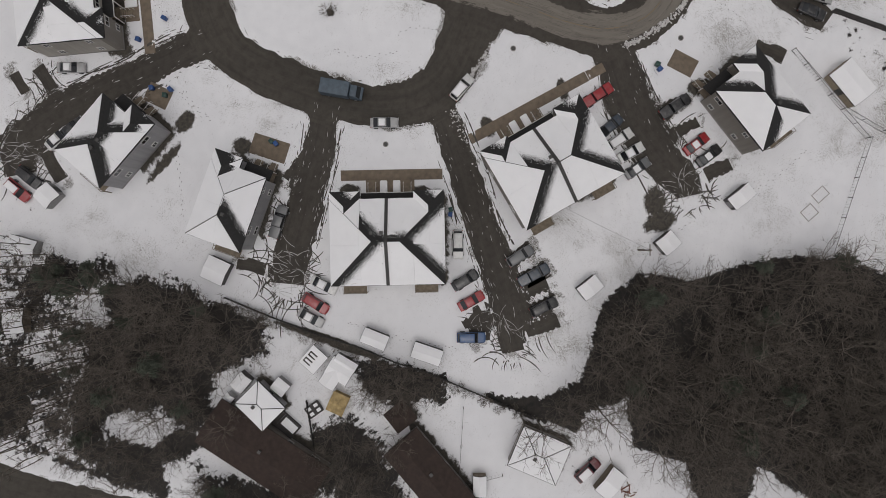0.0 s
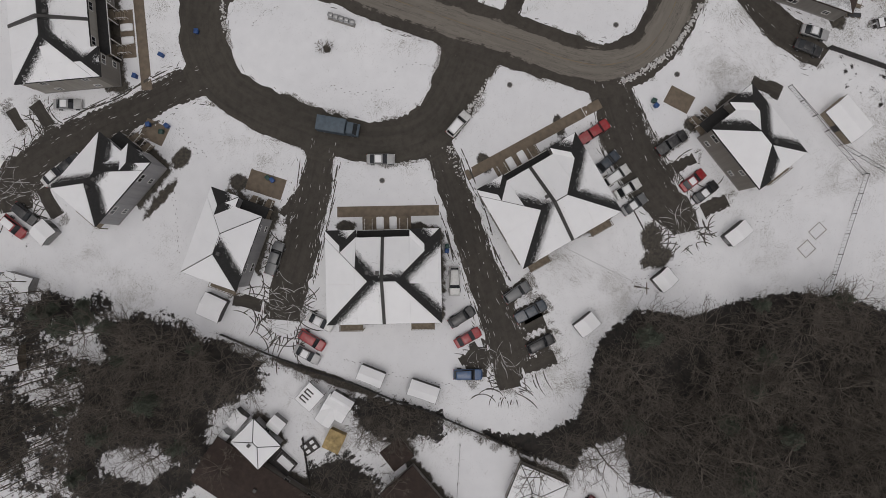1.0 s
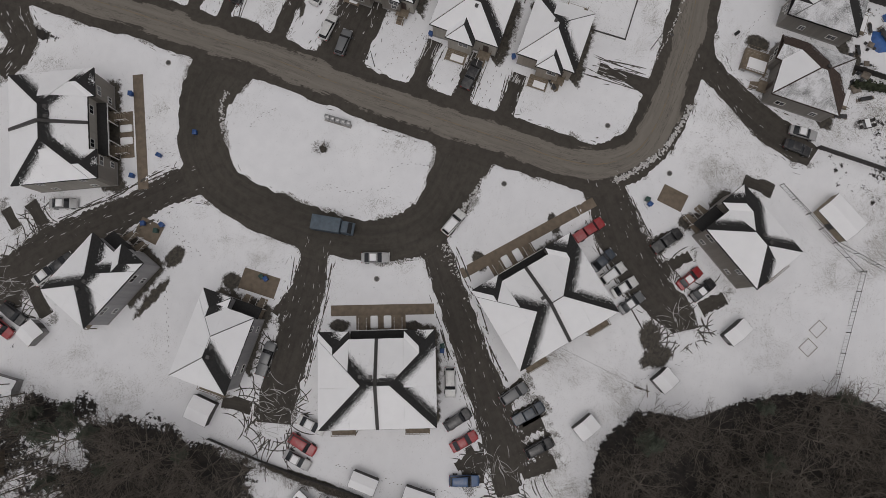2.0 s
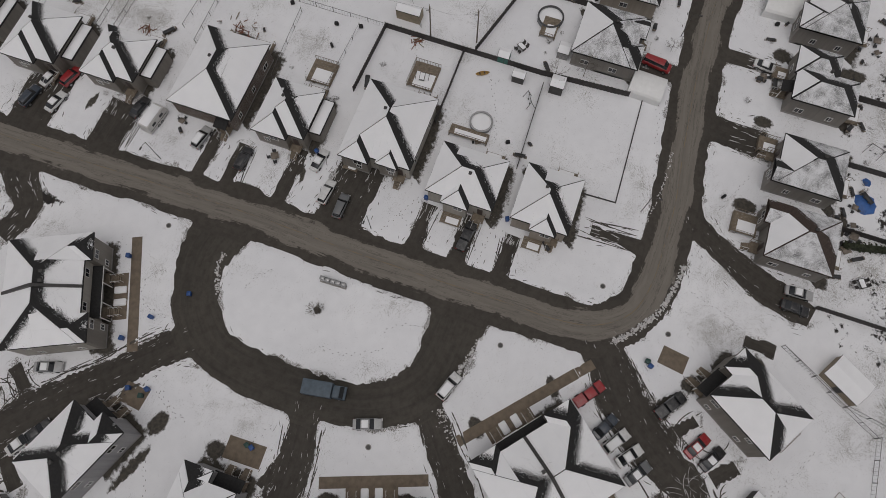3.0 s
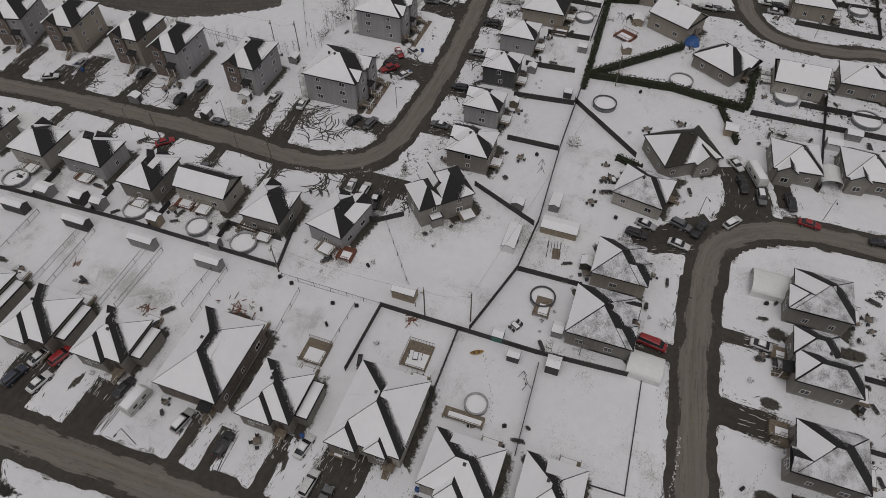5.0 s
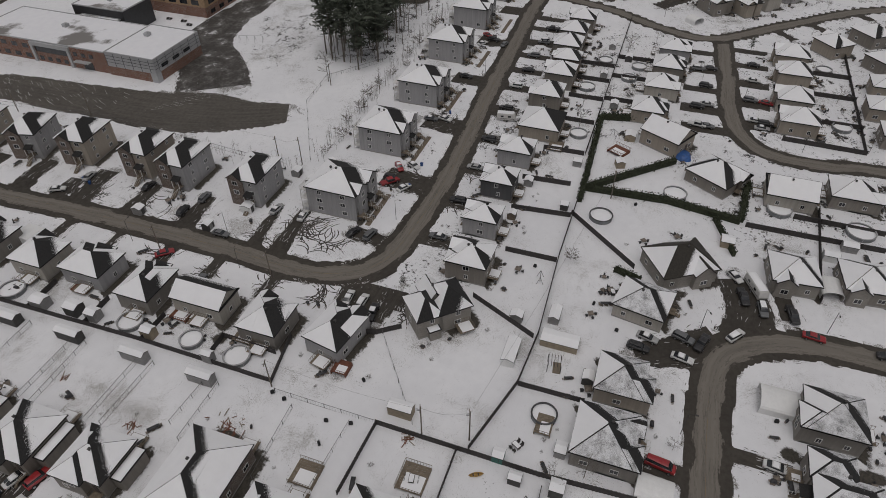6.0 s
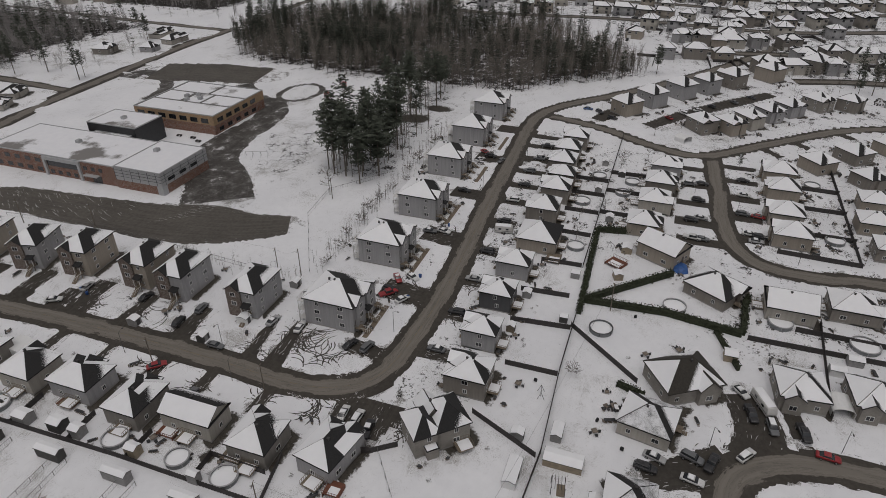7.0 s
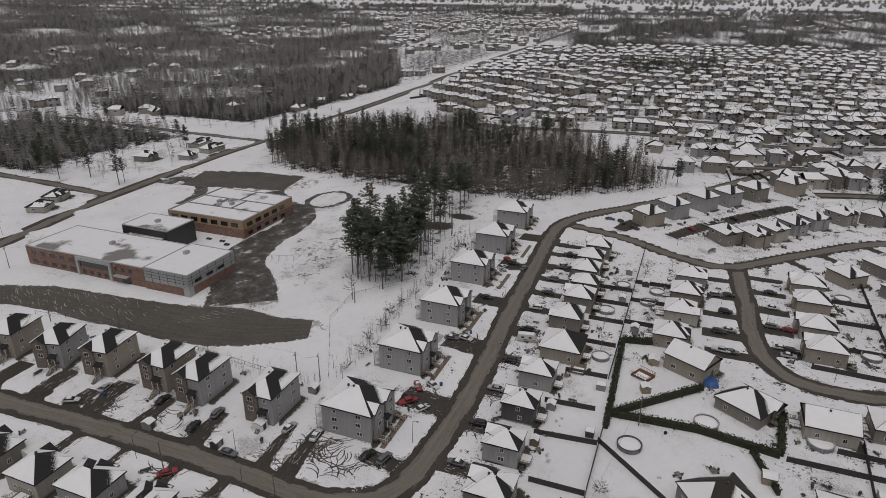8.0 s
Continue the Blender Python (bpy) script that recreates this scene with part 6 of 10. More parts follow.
# ---- three-storey semi-detached houses round the crescent ----
for x, y, yaw, w, d, wall in ((8.0, 20.0, 111, 16.4, 13.4, "light"), (27.1, 0.5, 140, 16.3, 13.0, "taupe"), (27.1, 79.9, 25, 16.7, 12.4, "light")):
    h = house(x, y, yaw, w, d, 7.2, 0.46, wall, "taupe", volumes=((-w / 2, -d / 2 + 1.1, w / 2, d / 2, (False, False)), (-w / 2, -d / 2, -w / 2 + 3.8, 0.6, (False, True)), (w / 2 - 3.8, -d / 2, w / 2, 0.6, (False, True))), label="semi-detached house with snow-covered hip roof and dark fire wall", group="houses round the crescent", vents=2, melt=1.05, worn=0.0, thin=2.2)
    part("fire_wall", mesh_of("fire_wall", [(s * 0.24, yy, zz) for s in (-1, 1) for yy, zz in ((-d / 2 + 0.75, 7.0), (-d / 2 + 0.75, 7.5), (0.55, 10.55), (d / 2 + 0.4, 7.5), (d / 2 + 0.4, 7.0))], [(4, 3, 2, 1, 0), (5, 6, 7, 8, 9), (0, 1, 6, 5), (1, 2, 7, 6), (2, 3, 8, 7), (3, 4, 9, 8)], FASCIA), h, None, "dark metal-capped fire wall")
    front = -d / 2 - 0.5
    for px in (-2.8, 2.8):
        porch(h, px, d - 2.2, 1.3, False, wide=1.9)
    # one dark canopy over all the doors, on white posts
    part("canopy", mesh_of("canopy", [(-4.3, front + 0.1, 3.75), (4.3, front + 0.1, 3.75), (4.3, front + 1.58, 4.0), (-4.3, front + 1.58, 4.0), (-4.3, front + 0.1, 3.55), (4.3, front + 0.1, 3.55), (4.3, front + 1.58, 3.8), (-4.3, front + 1.58, 3.8)], [(0, 1, 2, 3), (7, 6, 5, 4), (0, 4, 5, 1), (1, 5, 6, 2), (2, 6, 7, 3), (3, 7, 4, 0)], SHINGLE), h, None, "long dark shingled canopy over the entrances")
    part("gutter", box_mesh("gutter", WHITE_TRIM, (-4.3, front, 3.58, 4.3, front + 0.09, 3.72)), h)
    for px in (-4.1, -1.6, 1.6, 4.1):
        part("post", box_mesh("post", WHITE_TRIM, (-0.07, -0.07, -0.1, 0.07, 0.07, 3.56)), h, pose(px, front + 0.2, 0))
    for px in (-2.7, 2.7):
        window(h, px, -d / 2 + 1.088, 5.0, 0, 1.4, 1.2)
    part("forecourt", bevel_mesh("forecourt", PAVER, *boxes((-3.9, front - 2.35, -0.1, 3.9, front - 0.05, 0.19)), 0.03, 1), h, None, "brown paved forecourt")
    for px in (-1.05, 1.05):
        part("planter", bevel_mesh("planter", ROOF_SNOW, *boxes((px - 0.6, front - 2.2, 0.1, px + 0.6, front - 0.2, 0.42)), 0.25, 3), h, None, "snow-filled planting bed")
    balcony(h, -w / 2 + 0.8, -w / 2 + 4.4, d / 2, 1.8, 2.6, WOOD)
    balcony(h, w / 2 - 4.4, w / 2 - 0.8, d / 2, 1.8, 2.6, WOOD)
for x, y, yaw, w, d, wall, side in ((8.0, 65.2, 69, 8.2, 12.0, "grey", -1), (5.2, 44.5, 90, 8.0, 12.8, "grey", 1), (46.5, -25.3, 148, 8.3, 12.4, "taupe", -1)):
    bay = sorted((side * w / 2, side * (w / 2 - 3.7)))
    h = house(x, y, yaw, w, d, 7.2, 0.52, wall, volumes=((-w / 2, -d / 2 + 1.6, w / 2, d / 2, (False, False)), (bay[0], -d / 2, bay[1], 0.6, (False, True))), label="tall detached house with grey siding and a snow-covered hip roof", group="houses round the crescent", vents=2, melt=1.35, worn=0.0)
    porch(h, -side * 0.4, d - 3.2, 1.3, True, wide=2.0)
    porch(h, -side * 2.8, d - 3.2, 1.3, True, wide=2.0)
    balcony(h, -3.2, 1.0, d / 2, 1.7, 2.6, WOOD)

# ---- the row along the street ----
ROW = "split-level house with a snow-covered charcoal hip roof"
for x, y, w, d, wall, front, fronts, side in (
    (68.1, 12.1, 9.0, 9.7, "beige", "beige", ((-1.0, 1.0, 2.6),), 0),
    (67.6, 25.8, 10.9, 8.8, "light", "light", ((-2.4, 1.2, 1.6),), 0),
    (72.4, 41.4, 11.8, 13.5, "light", "taupe", ((-5.9, 1.3, -1.2), (0.6, 0.7, 3.8)), 0),
    (69.5, 57.8, 8.6, 9.0, "taupe", "taupe", ((-4.3, 1.1, 1.5),), 2.1),
    (72.0, 73.4, 11.6, 15.6, "brick", "brick", (), 0),
    (69.7, 90.7, 9.2, 8.6, "taupe", "taupe", ((-4.6, 1.1, 1.4),), 2.1),
    (69.0, 106.0, 9.6, 9.8, "taupe", "taupe", ((-4.8, 1.1, 1.5),), 2.1),
    (69.5, 122.0, 9.6, 9.8, "taupe", "taupe", ((-4.8, 1.1, 1.5),), 2.1),
):
    # fronts: from, how far they stand out, to
    volumes = [(-w / 2, -d / 2, w / 2, d / 2, (False, False))] + [(a, -d / 2 - out, b, -d / 2 + 6.5, (False, True)) for a, out, b in fronts]
    h = house(x, y + (1.0 if side else 0), -90, w, d, 4.7, 0.62, wall, front, volumes=volumes, label=ROW, group="houses along the street", melt=1.05)
    for a, out, b in fronts:
        window(h, (a + b) / 2 + 0.6, -d / 2 - out - 0.012, 2.6, 0, 1.6, 1.2)
    if side:
        annex(h, w / 2, -d / 2 + 2.0, w / 2 + side, d / 2 - 0.6, 3.4, wall)
    porch(h, w / 2 - 1.7, d, 0.9, not fronts)
    deck(h, w / 2 - 4.2, d / 2 + 0.01, w / 2 - 0.8, d / 2 + 3.0, 0.7)

# ---- backs of the second row ----
for x, y, w, d, wall, gable, yaw in (
    (109.0, 66.3, 8.0, 10.2, "grey", False, 80), (107.1, 81.1, 8.6, 9.2, "clay", False, 90), (108.3, 97.2, 12.0, 6.8, "light", True, 90),
    (107.2, 111.3, 8.2, 10.2, "clay", False, 90), (108.7, 127.5, 10.6, 8.4, "grey", False, 90), (107.4, 141.4, 9.2, 8.8, "light", False, 90), (108, 157, 9.2, 8.8, "clay", False, 90),
):
    h = house(x, y, yaw, w, d, 4.8, 0.62, wall, gables=(gable, gable), volumes=() if gable else bays(w, d, int(y)), label="split-level house seen from its back yard, snow on the roof", group="houses along the curved street", melt=2.6, thin=1.6)
    deck(h, -2.6, d / 2 + 0.01, 1.0, d / 2 + 2.8, 1.1)

# ---- corner house with a steep dark roof ----
h = house(122.1, 49.2, 133, 11.9, 8.6, 5.6, 0.95, "stone", "stone", volumes=((-5.95, -4.3, 1.25, 4.3, (False, False)), (0.4, -3.4, 5.95, 4.3, (False, False)), (-1.6, -5.2, 2.2, 0.4, (True, True), 0.0, 1.2)), label="corner house with a steep bare charcoal roof and stone front", group="houses along the curved street", melt=3.2)
deck(h, -5.6, 4.31, -2.2, 7.2, 1.3)
annex(h, 1.4, 4.31, 3.9, 5.7, 2.8, "stone")
porch(h, 0.3, 10.42, 0.9, False)

# ---- across the street on the corner side ----
for x, y, w, d, z, wall, roof, melt, yaw, fronts in (
    (88.2, -27.8, 8.7, 10.0, 4.8, "clay", SHINGLE, 1.35, 180, ((0.9, 0.8, 4.35, True),)), (75.0, -28.4, 9.2, 10.2, 4.8, "clay", SHINGLE_BROWN, 1.5, 180, ((-4.6, 1.0, -1.2, True),)),
    (119.9, -27.0, 9.2, 9.6, 4.9, "clay", SHINGLE, 1.4, 180, ((-0.6, 0.9, 4.6, False),)), (102.5, 10.8, 10.6, 10.2, 4.4, "clay", SHINGLE, 1.7, 0, ((-5.3, 1.2, -0.6, False), (1.4, 1.0, 4.8, True))),
    (116.1, 9.9, 8.8, 8.6, 4.6, "beige", SHINGLE, 1.5, 0, ((-4.4, 1.5, 0.8, False),)), (138.7, 8.2, 9.2, 10.4, 3.9, "light", SHINGLE, 1.1, -10, ()),
):
    volumes = [(-w / 2, -d / 2, w / 2, d / 2, (False, False))] + [(a, -d / 2 - out, b, 0.5, (gable, True)) for a, out, b, gable in fronts]
    h = house(x, y, yaw, w, d, z, 0.6, wall, shingle=roof, volumes=volumes, label="split-level house with a brown shingle roof partly bare of snow" if roof is SHINGLE_BROWN else "split-level house beside the corner street, roof half snow-covered", group="houses beside the corner street", melt=melt * (1.25 if y < 0 else 0.95), thin=3.6, worn=0.05)
    for a, out, b, gable in fronts:
        window(h, (a + b) / 2, -d / 2 - out - 0.012, 2.4, 0, 1.6, 1.2)
    porch(h, -w / 4 if fronts and fronts[0][0] > -1 else w / 4, d, 0.9, False)
    if y < 0:
        deck(h, -2.0, d / 2 + 0.01, 1.6, d / 2 + 3.0, 0.9)
h = house(105.5, -27.3, 180, 10.8, 10.4, 4.9, 0.6, "clay", volumes=((-0.9, -4.8, 5.3, 5.3, (False, False)), (-5.5, -5.1, -0.1, 1.7, (False, False))), label="split-level house of two roofs, snow blown thin", group="houses beside the corner street", melt=1.5, thin=3.6, worn=0.1)
porch(h, 2.2, 9.6, 0.9, True)
deck(h, 0.4, 5.31, 4.2, 8.2, 0.9)
h = house(154.1, 2.0, -57, 13.2, 10.6, 4.2, 0.75, "stone", "stone", shingle=SHINGLE_OLIVE, wings=((2.6, 4.6, 1.2),), label="stone-fronted bungalow with a brown roof, one side bare", group="houses beside the corner street", melt=3.2, windows=True, worn=0.3)
h = house(158.9, -22.2, -85, 9.6, 9.6, 4.2, 0.6, "stone", "stone", wings=((-2.2, 3.8, 1.0),), label="stone-fronted split-level house with snow on its roof", group="houses beside the corner street")
h = house(161.0, -37.0, -85, 9.6, 9.6, 4.2, 0.6, "taupe", "stone", wings=((-2.2, 3.8, 1.0),), label="stone-fronted split-level house with snow on its roof", group="houses beside the corner street")

# ---- three-storey flats along the curved street ----
for x, y, w, d in ((152.4, 86.2, 12.6, 13.6), (183.1, 86.5, 12.6, 12.8), (213.1, 86.6, 12.6, 12.8), (246, 88.8, 12.6, 12.8), (277.4, 89.8, 13, 13.0), (308.6, 90.2, 13, 13)):
    h = house(x, y, 0, w, d, 8.0, 0.5, "grey", wings=((-3.0, 4.6, 0.6), (3.0, 4.6, 0.6)), label="three-storey grey block of flats with a snow-covered hip roof", group="blocks of flats", vents=2, melt=2.9, thin=1.6)
    for px in (-5.0, 0.0, 5.0):
        porch(h, px, d, 1.6, px == 0.0)
    for z in (1.2, 3.9, 6.5):
        balcony(h, -w / 2 + 0.1, -w / 2 + 4.0, d / 2, 1.9, z)
for x, y, w, d, yaw, wall in ((148.9, 109.5, 8.4, 12.0, -90, "grey"), (148.8, 131.5, 8.2, 12.2, -90, "grey"), (150.0, 144.6, 8.6, 11.8, -90, "beige"), (149.4, 165.7, 9.0, 12.0, -84, "beige"), (147.0, 182.4, 8.6, 11.6, -75, "grey"), (146, 200, 8.6, 11.6, -80, "beige")):
    h = house(x, y, yaw, w, d, 8.2, 0.6, wall, "brick", wings=((-1.9, 4.2, 0.5),), label="three-storey house with dark roof ridges bare of snow", group="three-storey houses", melt=2.4, thin=1.6)
    porch(h, 1.8, d, 1.9)
    for z in (2.6, 5.2):
        balcony(h, -3.2, 0.2, d / 2, 1.5, z)

# ---- inner side of the curved street ----
for x, y, w, d, z, wall, roof, melt in ((138.6, 46.7, 8.6, 8.6, 5.6, "taupe", SHINGLE, 1.0), (154.0, 48.4, 7.2, 7.6, 5.6, "grey", SHINGLE, 1.5), (170.5, 48.8, 7.6, 7.6, 5.6, "dark", SHINGLE, 1.4), (186.6, 48.4, 7.6, 8.4, 5.2, "grey", SHINGLE, 0.9), (204.0, 45.4, 11.4, 11.6, 4.6, "beige", SHINGLE_OLIVE, 4.0), (221.2, 47.6, 9, 9, 5.6, "taupe", SHINGLE, 1.2), (236.4, 46.6, 8.6, 9, 5.6, "taupe", SHINGLE, 1.2), (247.5, 46.6, 7.0, 8.6, 5.6, "brick", SHINGLE, 1.0), (259.5, 48.6, 9, 9, 5.6, "taupe", SHINGLE_BROWN, 0.8), (271.8, 48.8, 8, 9, 5.6, "taupe", SHINGLE, 1.2), (284.7, 47.8, 8, 9, 5.6, "taupe", SHINGLE, 1.2)):
    h = house(x, y, 180, w, d, z, 0.62, wall, volumes=bays(w, d, int(x)) if melt < 3 else (), label="two-storey house with a steep charcoal hip roof, fenced yard" if melt < 3 else "bungalow with a bare dark brown hip roof", group="houses inside the curve", melt=melt * 1.9, thin=1.6)
    deck(h, -1.2, d / 2 + 0.01, 2.2, d / 2 + 2.6, 1.1)
    porch(h, 0, d, 0.8, False)

# ---- houses on the inner residential street ----
for x, y, yaw, w, d, z, wall, gable in ((208.6, 9.4, -28, 9.2, 12.0, 5.0, "beige", True), (193.6, -4.9, -32, 10.8, 12.0, 3.8, "taupe", False), (191.4, -23.0, 0, 9.4, 11.6, 4.2, "light", True), (196.0, -38.0, 0, 9.4, 10.6, 4.2, "taupe", False), (223.1, 16.4, 0, 9, 9.4, 4.6, "beige", False), (240.2, 14.3, 0, 9, 9.4, 4.6, "light", False), (255.4, 13.3, 0, 9, 9.4, 4.6, "taupe", False), (270.1, 12.5, 0, 8, 9.4, 4.6, "grey", False), (278.1, -27.1, 180, 9, 10, 4.6, "beige", False), (263.5, -27.0, 180, 9, 10, 4.6, "beige", False), (244.6, -26.2, 180, 9, 10, 4.6, "light", False), (230.4, -27.1, 180, 9, 10, 4.8, "beige", False)):
    h = house(x, y, yaw, w, d, z, 0.6, wall, gables=(gable, gable), volumes=() if gable else bays(w, d, int(x)), label="family house with snow-covered roof on the inner street", group="houses on the inner street", melt=2.0, thin=1.6)
    deck(h, -1.2, d / 2 + 0.01, 2.4, d / 2 + 2.8, 0.8)
    porch(h, 0.5, d, 0.8, False)


# ---- parked cars ----
for x, y, yaw, color, kind, snowy in (
    (25.1, 27.3, -70, "silver", "sedan", True), (34.6, 17.5, -20, "white", "suv", True), (40.7, -3.3, -37, "red", "pickup", False), (36.8, -6.9, -30, "navy", "sedan", False),
    (35.3, -9.0, -36, "white", "suv", True), (33.9, -11.4, -40, "white", "sedan", True), (31.9, -13.2, -36, "grey", "sedan", True), (10.7, 9.6, -160, "white", "suv", False),
    (5.8, 6.6, -38, "black", "suv", False), (3.0, 4.6, -41, "red", "sedan", False), (-2.5, 2.6, -70, "blue", "suv", False), (12.4, -0.3, -38, "grey", "suv", False),
    (10.3, -3.4, -42, "navy", "pickup", False), (6.0, -6.6, -44, "black", "suv", False), (-5.8, 27.8, -102, "red", "suv", False), (-8.2, 27.8, -99, "silver", "sedan", True)):
    car(x, y, yaw, color, kind, snowy)
for x, y, yaw, color, kind, snowy in (
    (-2.6, 27.6, -97, "white", "sedan", True), (4.5, 37.9, 1, "grey", "pickup", False), (43.2, -15.5, -37, "black", "pickup", False), (38.7, -20.7, -33, "red", "sedan", True),
    (37.6, -23.2, -33, "black", "sedan", True), (-4.9, 79.0, -111, "red", "suv", True), (-2.4, 78.0, -109, "black", "suv", False), (16.5, 77.6, -70, "silver", "sedan", True),
    (5.1, 75.8, -29, "white", "sedan", True), (7.4, 74.2, -32, "black", "sedan", False), (-16.1, -22.0, -28, "maroon", "suv", True), (62.9, 104.3, -15, "white", "sedan", True),
    (64.2, 100.7, -14, "red", "suv", False), (58.1, 105.7, -10, "navy", "suv", False), (58.6, 100.8, -12, "white", "sedan", True), (62.6, 86.0, -10, "black", "sedan", False)):
    car(x, y, yaw, color, kind, snowy)
for x, y, yaw, color, kind, snowy in (
    (60.8, 72.8, -9, "silver", "suv", True), (59.5, 64.1, -4, "black", "suv", False), (63.6, 51.5, -8, "white", "sedan", True), (58.5, 48.0, -4, "white", "suv", False),
    (56.9, 44.7, 0, "grey", "suv", False), (58.8, 22.9, -6, "black", "pickup", False), (102.0, 0.7, -98, "red", "van", False), (108.2, -18.2, -96, "white", "sedan", True),
    (67.5, -31.1, -87, "silver", "sedan", True), (64.8, -30.9, -93, "black", "sedan", False), (120.9, 69.5, 6, "white", "sedan", True), (120.7, 66.1, 0, "white", "suv", True),
    (118.4, 62.6, 7, "black", "pickup", True), (134.9, 123.5, 7, "black", "suv", False), (130.3, 109.0, -90, "grey", "sedan", False), (143.3, 93.3, 5, "white", "sedan", True)):
    car(x, y, yaw, color, kind, snowy)
for x, y, yaw, color, kind, snowy in (
    (141.7, 78.3, -19, "black", "sedan", False), (142.1, 74.0, -10, "grey", "suv", False), (131.6, 161.5, -60, "white", "sedan", True), (119.7, 117.5, -44, "red", "sedan", False),
    (163.0, 73.6, -29, "white", "sedan", True), (164.3, 78.2, -41, "red", "pickup", False), (137.3, -11.0, -37, "white", "suv", True), (142.3, -26.3, -95, "red", "sedan", False),
    (127.6, -1.1, -100, "white", "sedan", True), (133.1, -0.9, -107, "grey", "suv", False), (133.0, -4.6, -20, "black", "pickup", False), (130.9, 6.1, -103, "silver", "sedan", True),
    (127.6, 7.6, -96, "black", "suv", False), (156.0, -10.6, -140, "white", "sedan", True), (149.6, -12.4, -165, "black", "pickup", False), (147.0, -16.4, -169, "grey", "suv", True)):
    car(x, y, yaw, color, kind, snowy)
for x, y, yaw, color, kind, snowy in (
    (147.4, -22.4, -166, "black", "pickup", False), (141.5, -40, -88, "black", "sedan", False), (200.9, 75.2, -103, "white", "sedan", True), (171.8, 78.6, -143, "red", "sedan", True),
    (173.7, 75.0, -117, "white", "sedan", True), (258.0, 80.5, -29, "white", "sedan", True), (265.7, 80.8, -128, "red", "sedan", False), (259.8, 72.5, -10, "grey", "sedan", False),
    (267.8, 58.2, -68, "white", "suv", True), (143.4, 101.1, -6, "silver", "sedan", True), (327.2, 44.3, -137, "black", "suv", False), (329.9, 49.9, -86, "blue", "sedan", False),
    (321.0, 37.7, -114, "black", "suv", False), (222.8, 1.4, -95, "white", "pickup", False), (231.1, -15.5, -90, "white", "sedan", True), (227.0, -17.3, -90, "silver", "sedan", True)):
    car(x, y, yaw, color, kind, snowy)
for x, y, yaw, color, kind, snowy in ((243.9, -18.7, -100, "red", "sedan", False), (244.3, -14, -90, "grey", "suv", False), (264, -1, -90, "black", "sedan", False), (237, -1, -90, "silver", "sedan", True), (250, 0, -90, "black", "suv", False), (259, -15, -90, "white", "sedan", True), (229, 60, 90, "white", "suv", True), (242, 59, 90, "black", "sedan", False), (254, 60, 90, "grey", "suv", False), (194, 59, 90, "black", "suv", False), (114.5, 104, 0, "grey", "sedan", False), (330, 14, 40, "red", "sedan", False), (338, 8, 50, "white", "suv", True), (352, -4, 40, "black", "suv", False), (362, -14, 45, "grey", "sedan", False), (345, 2, -45, "white", "sedan", True), (372, -22, 45, "navy", "sedan", False), (147, 58, 88, "grey", "sedan", True), (162.5, 58, 92, "black", "suv", False), (178.6, 58.5, 90, "silver", "sedan", False), (213.5, 59, 84, "black", "suv", False), (266.4, 59, 90, "grey", "sedan", False), (279.5, 58.5, 92, "black", "pickup", False), (223, -1.5, -90, "grey", "sedan", False), (234.6, 2, -92, "black", "suv", False), (262.4, 3, -88, "grey", "suv", True), (271.6, -15, -90, "black", "sedan", False), (230, -18.4, -92, "black", "suv", False), (166, 78.4, -95, "black", "suv", False), (199.6, 79.4, -84, "grey", "sedan", True), (230.4, 78, -92, "black", "sedan", False), (141.6, 121.6, 4, "grey", "suv", False), (141, 139, -5, "black", "sedan", False), (139.4, 157.6, 6, "silver", "sedan", False), (262.4, 77.4, -90, "black", "suv", False)):
    car(x, y, yaw, color, kind, snowy)


# ---- the delivery truck, caravans ----
TRUCK_BLUE = plain("truck_tarpaulin_blue_grey", (0.075, 0.10, 0.125), 0.6)
ob = thing("truck", "blue-grey box truck on the wet crescent road", "truck", pose(27.6, 35.3, 0.02, 0, 0, -80))
part("cargo_box", bevel_mesh("cargo_box", TRUCK_BLUE, *boxes((-3.3, -1.15, 0.8, 1.3, 1.15, 3.0)), 0.05), ob)
part("cab", bevel_mesh("cab", TRUCK_BLUE, *prism([(1.4, 0.6), (3.3, 0.6), (3.35, 1.3), (2.9, 1.5), (2.4, 2.3), (1.4, 2.35)], 1.05, 0.9, 0.6, 2.35), 0.06), ob)
part("windscreen", mesh_of("windscreen", *prism([(2.95, 1.5), (2.45, 2.2), (2.5, 2.24), (3.0, 1.53)], 0.92, 0.82, 1.5, 2.2), GLASS), ob)
part("chassis", box_mesh("chassis", FASCIA, (-3.2, -0.5, 0.45, 3.0, 0.5, 0.8)), ob)
for ax in (2.3, -2.2):
    for s in (-0.95, 0.95):
        part("wheel", wheel_mesh(0.42), ob, pose(ax, s, 0.42))

CARAVAN = plain("caravan_white", (0.55, 0.54, 0.52), 0.45, vary=0.08)


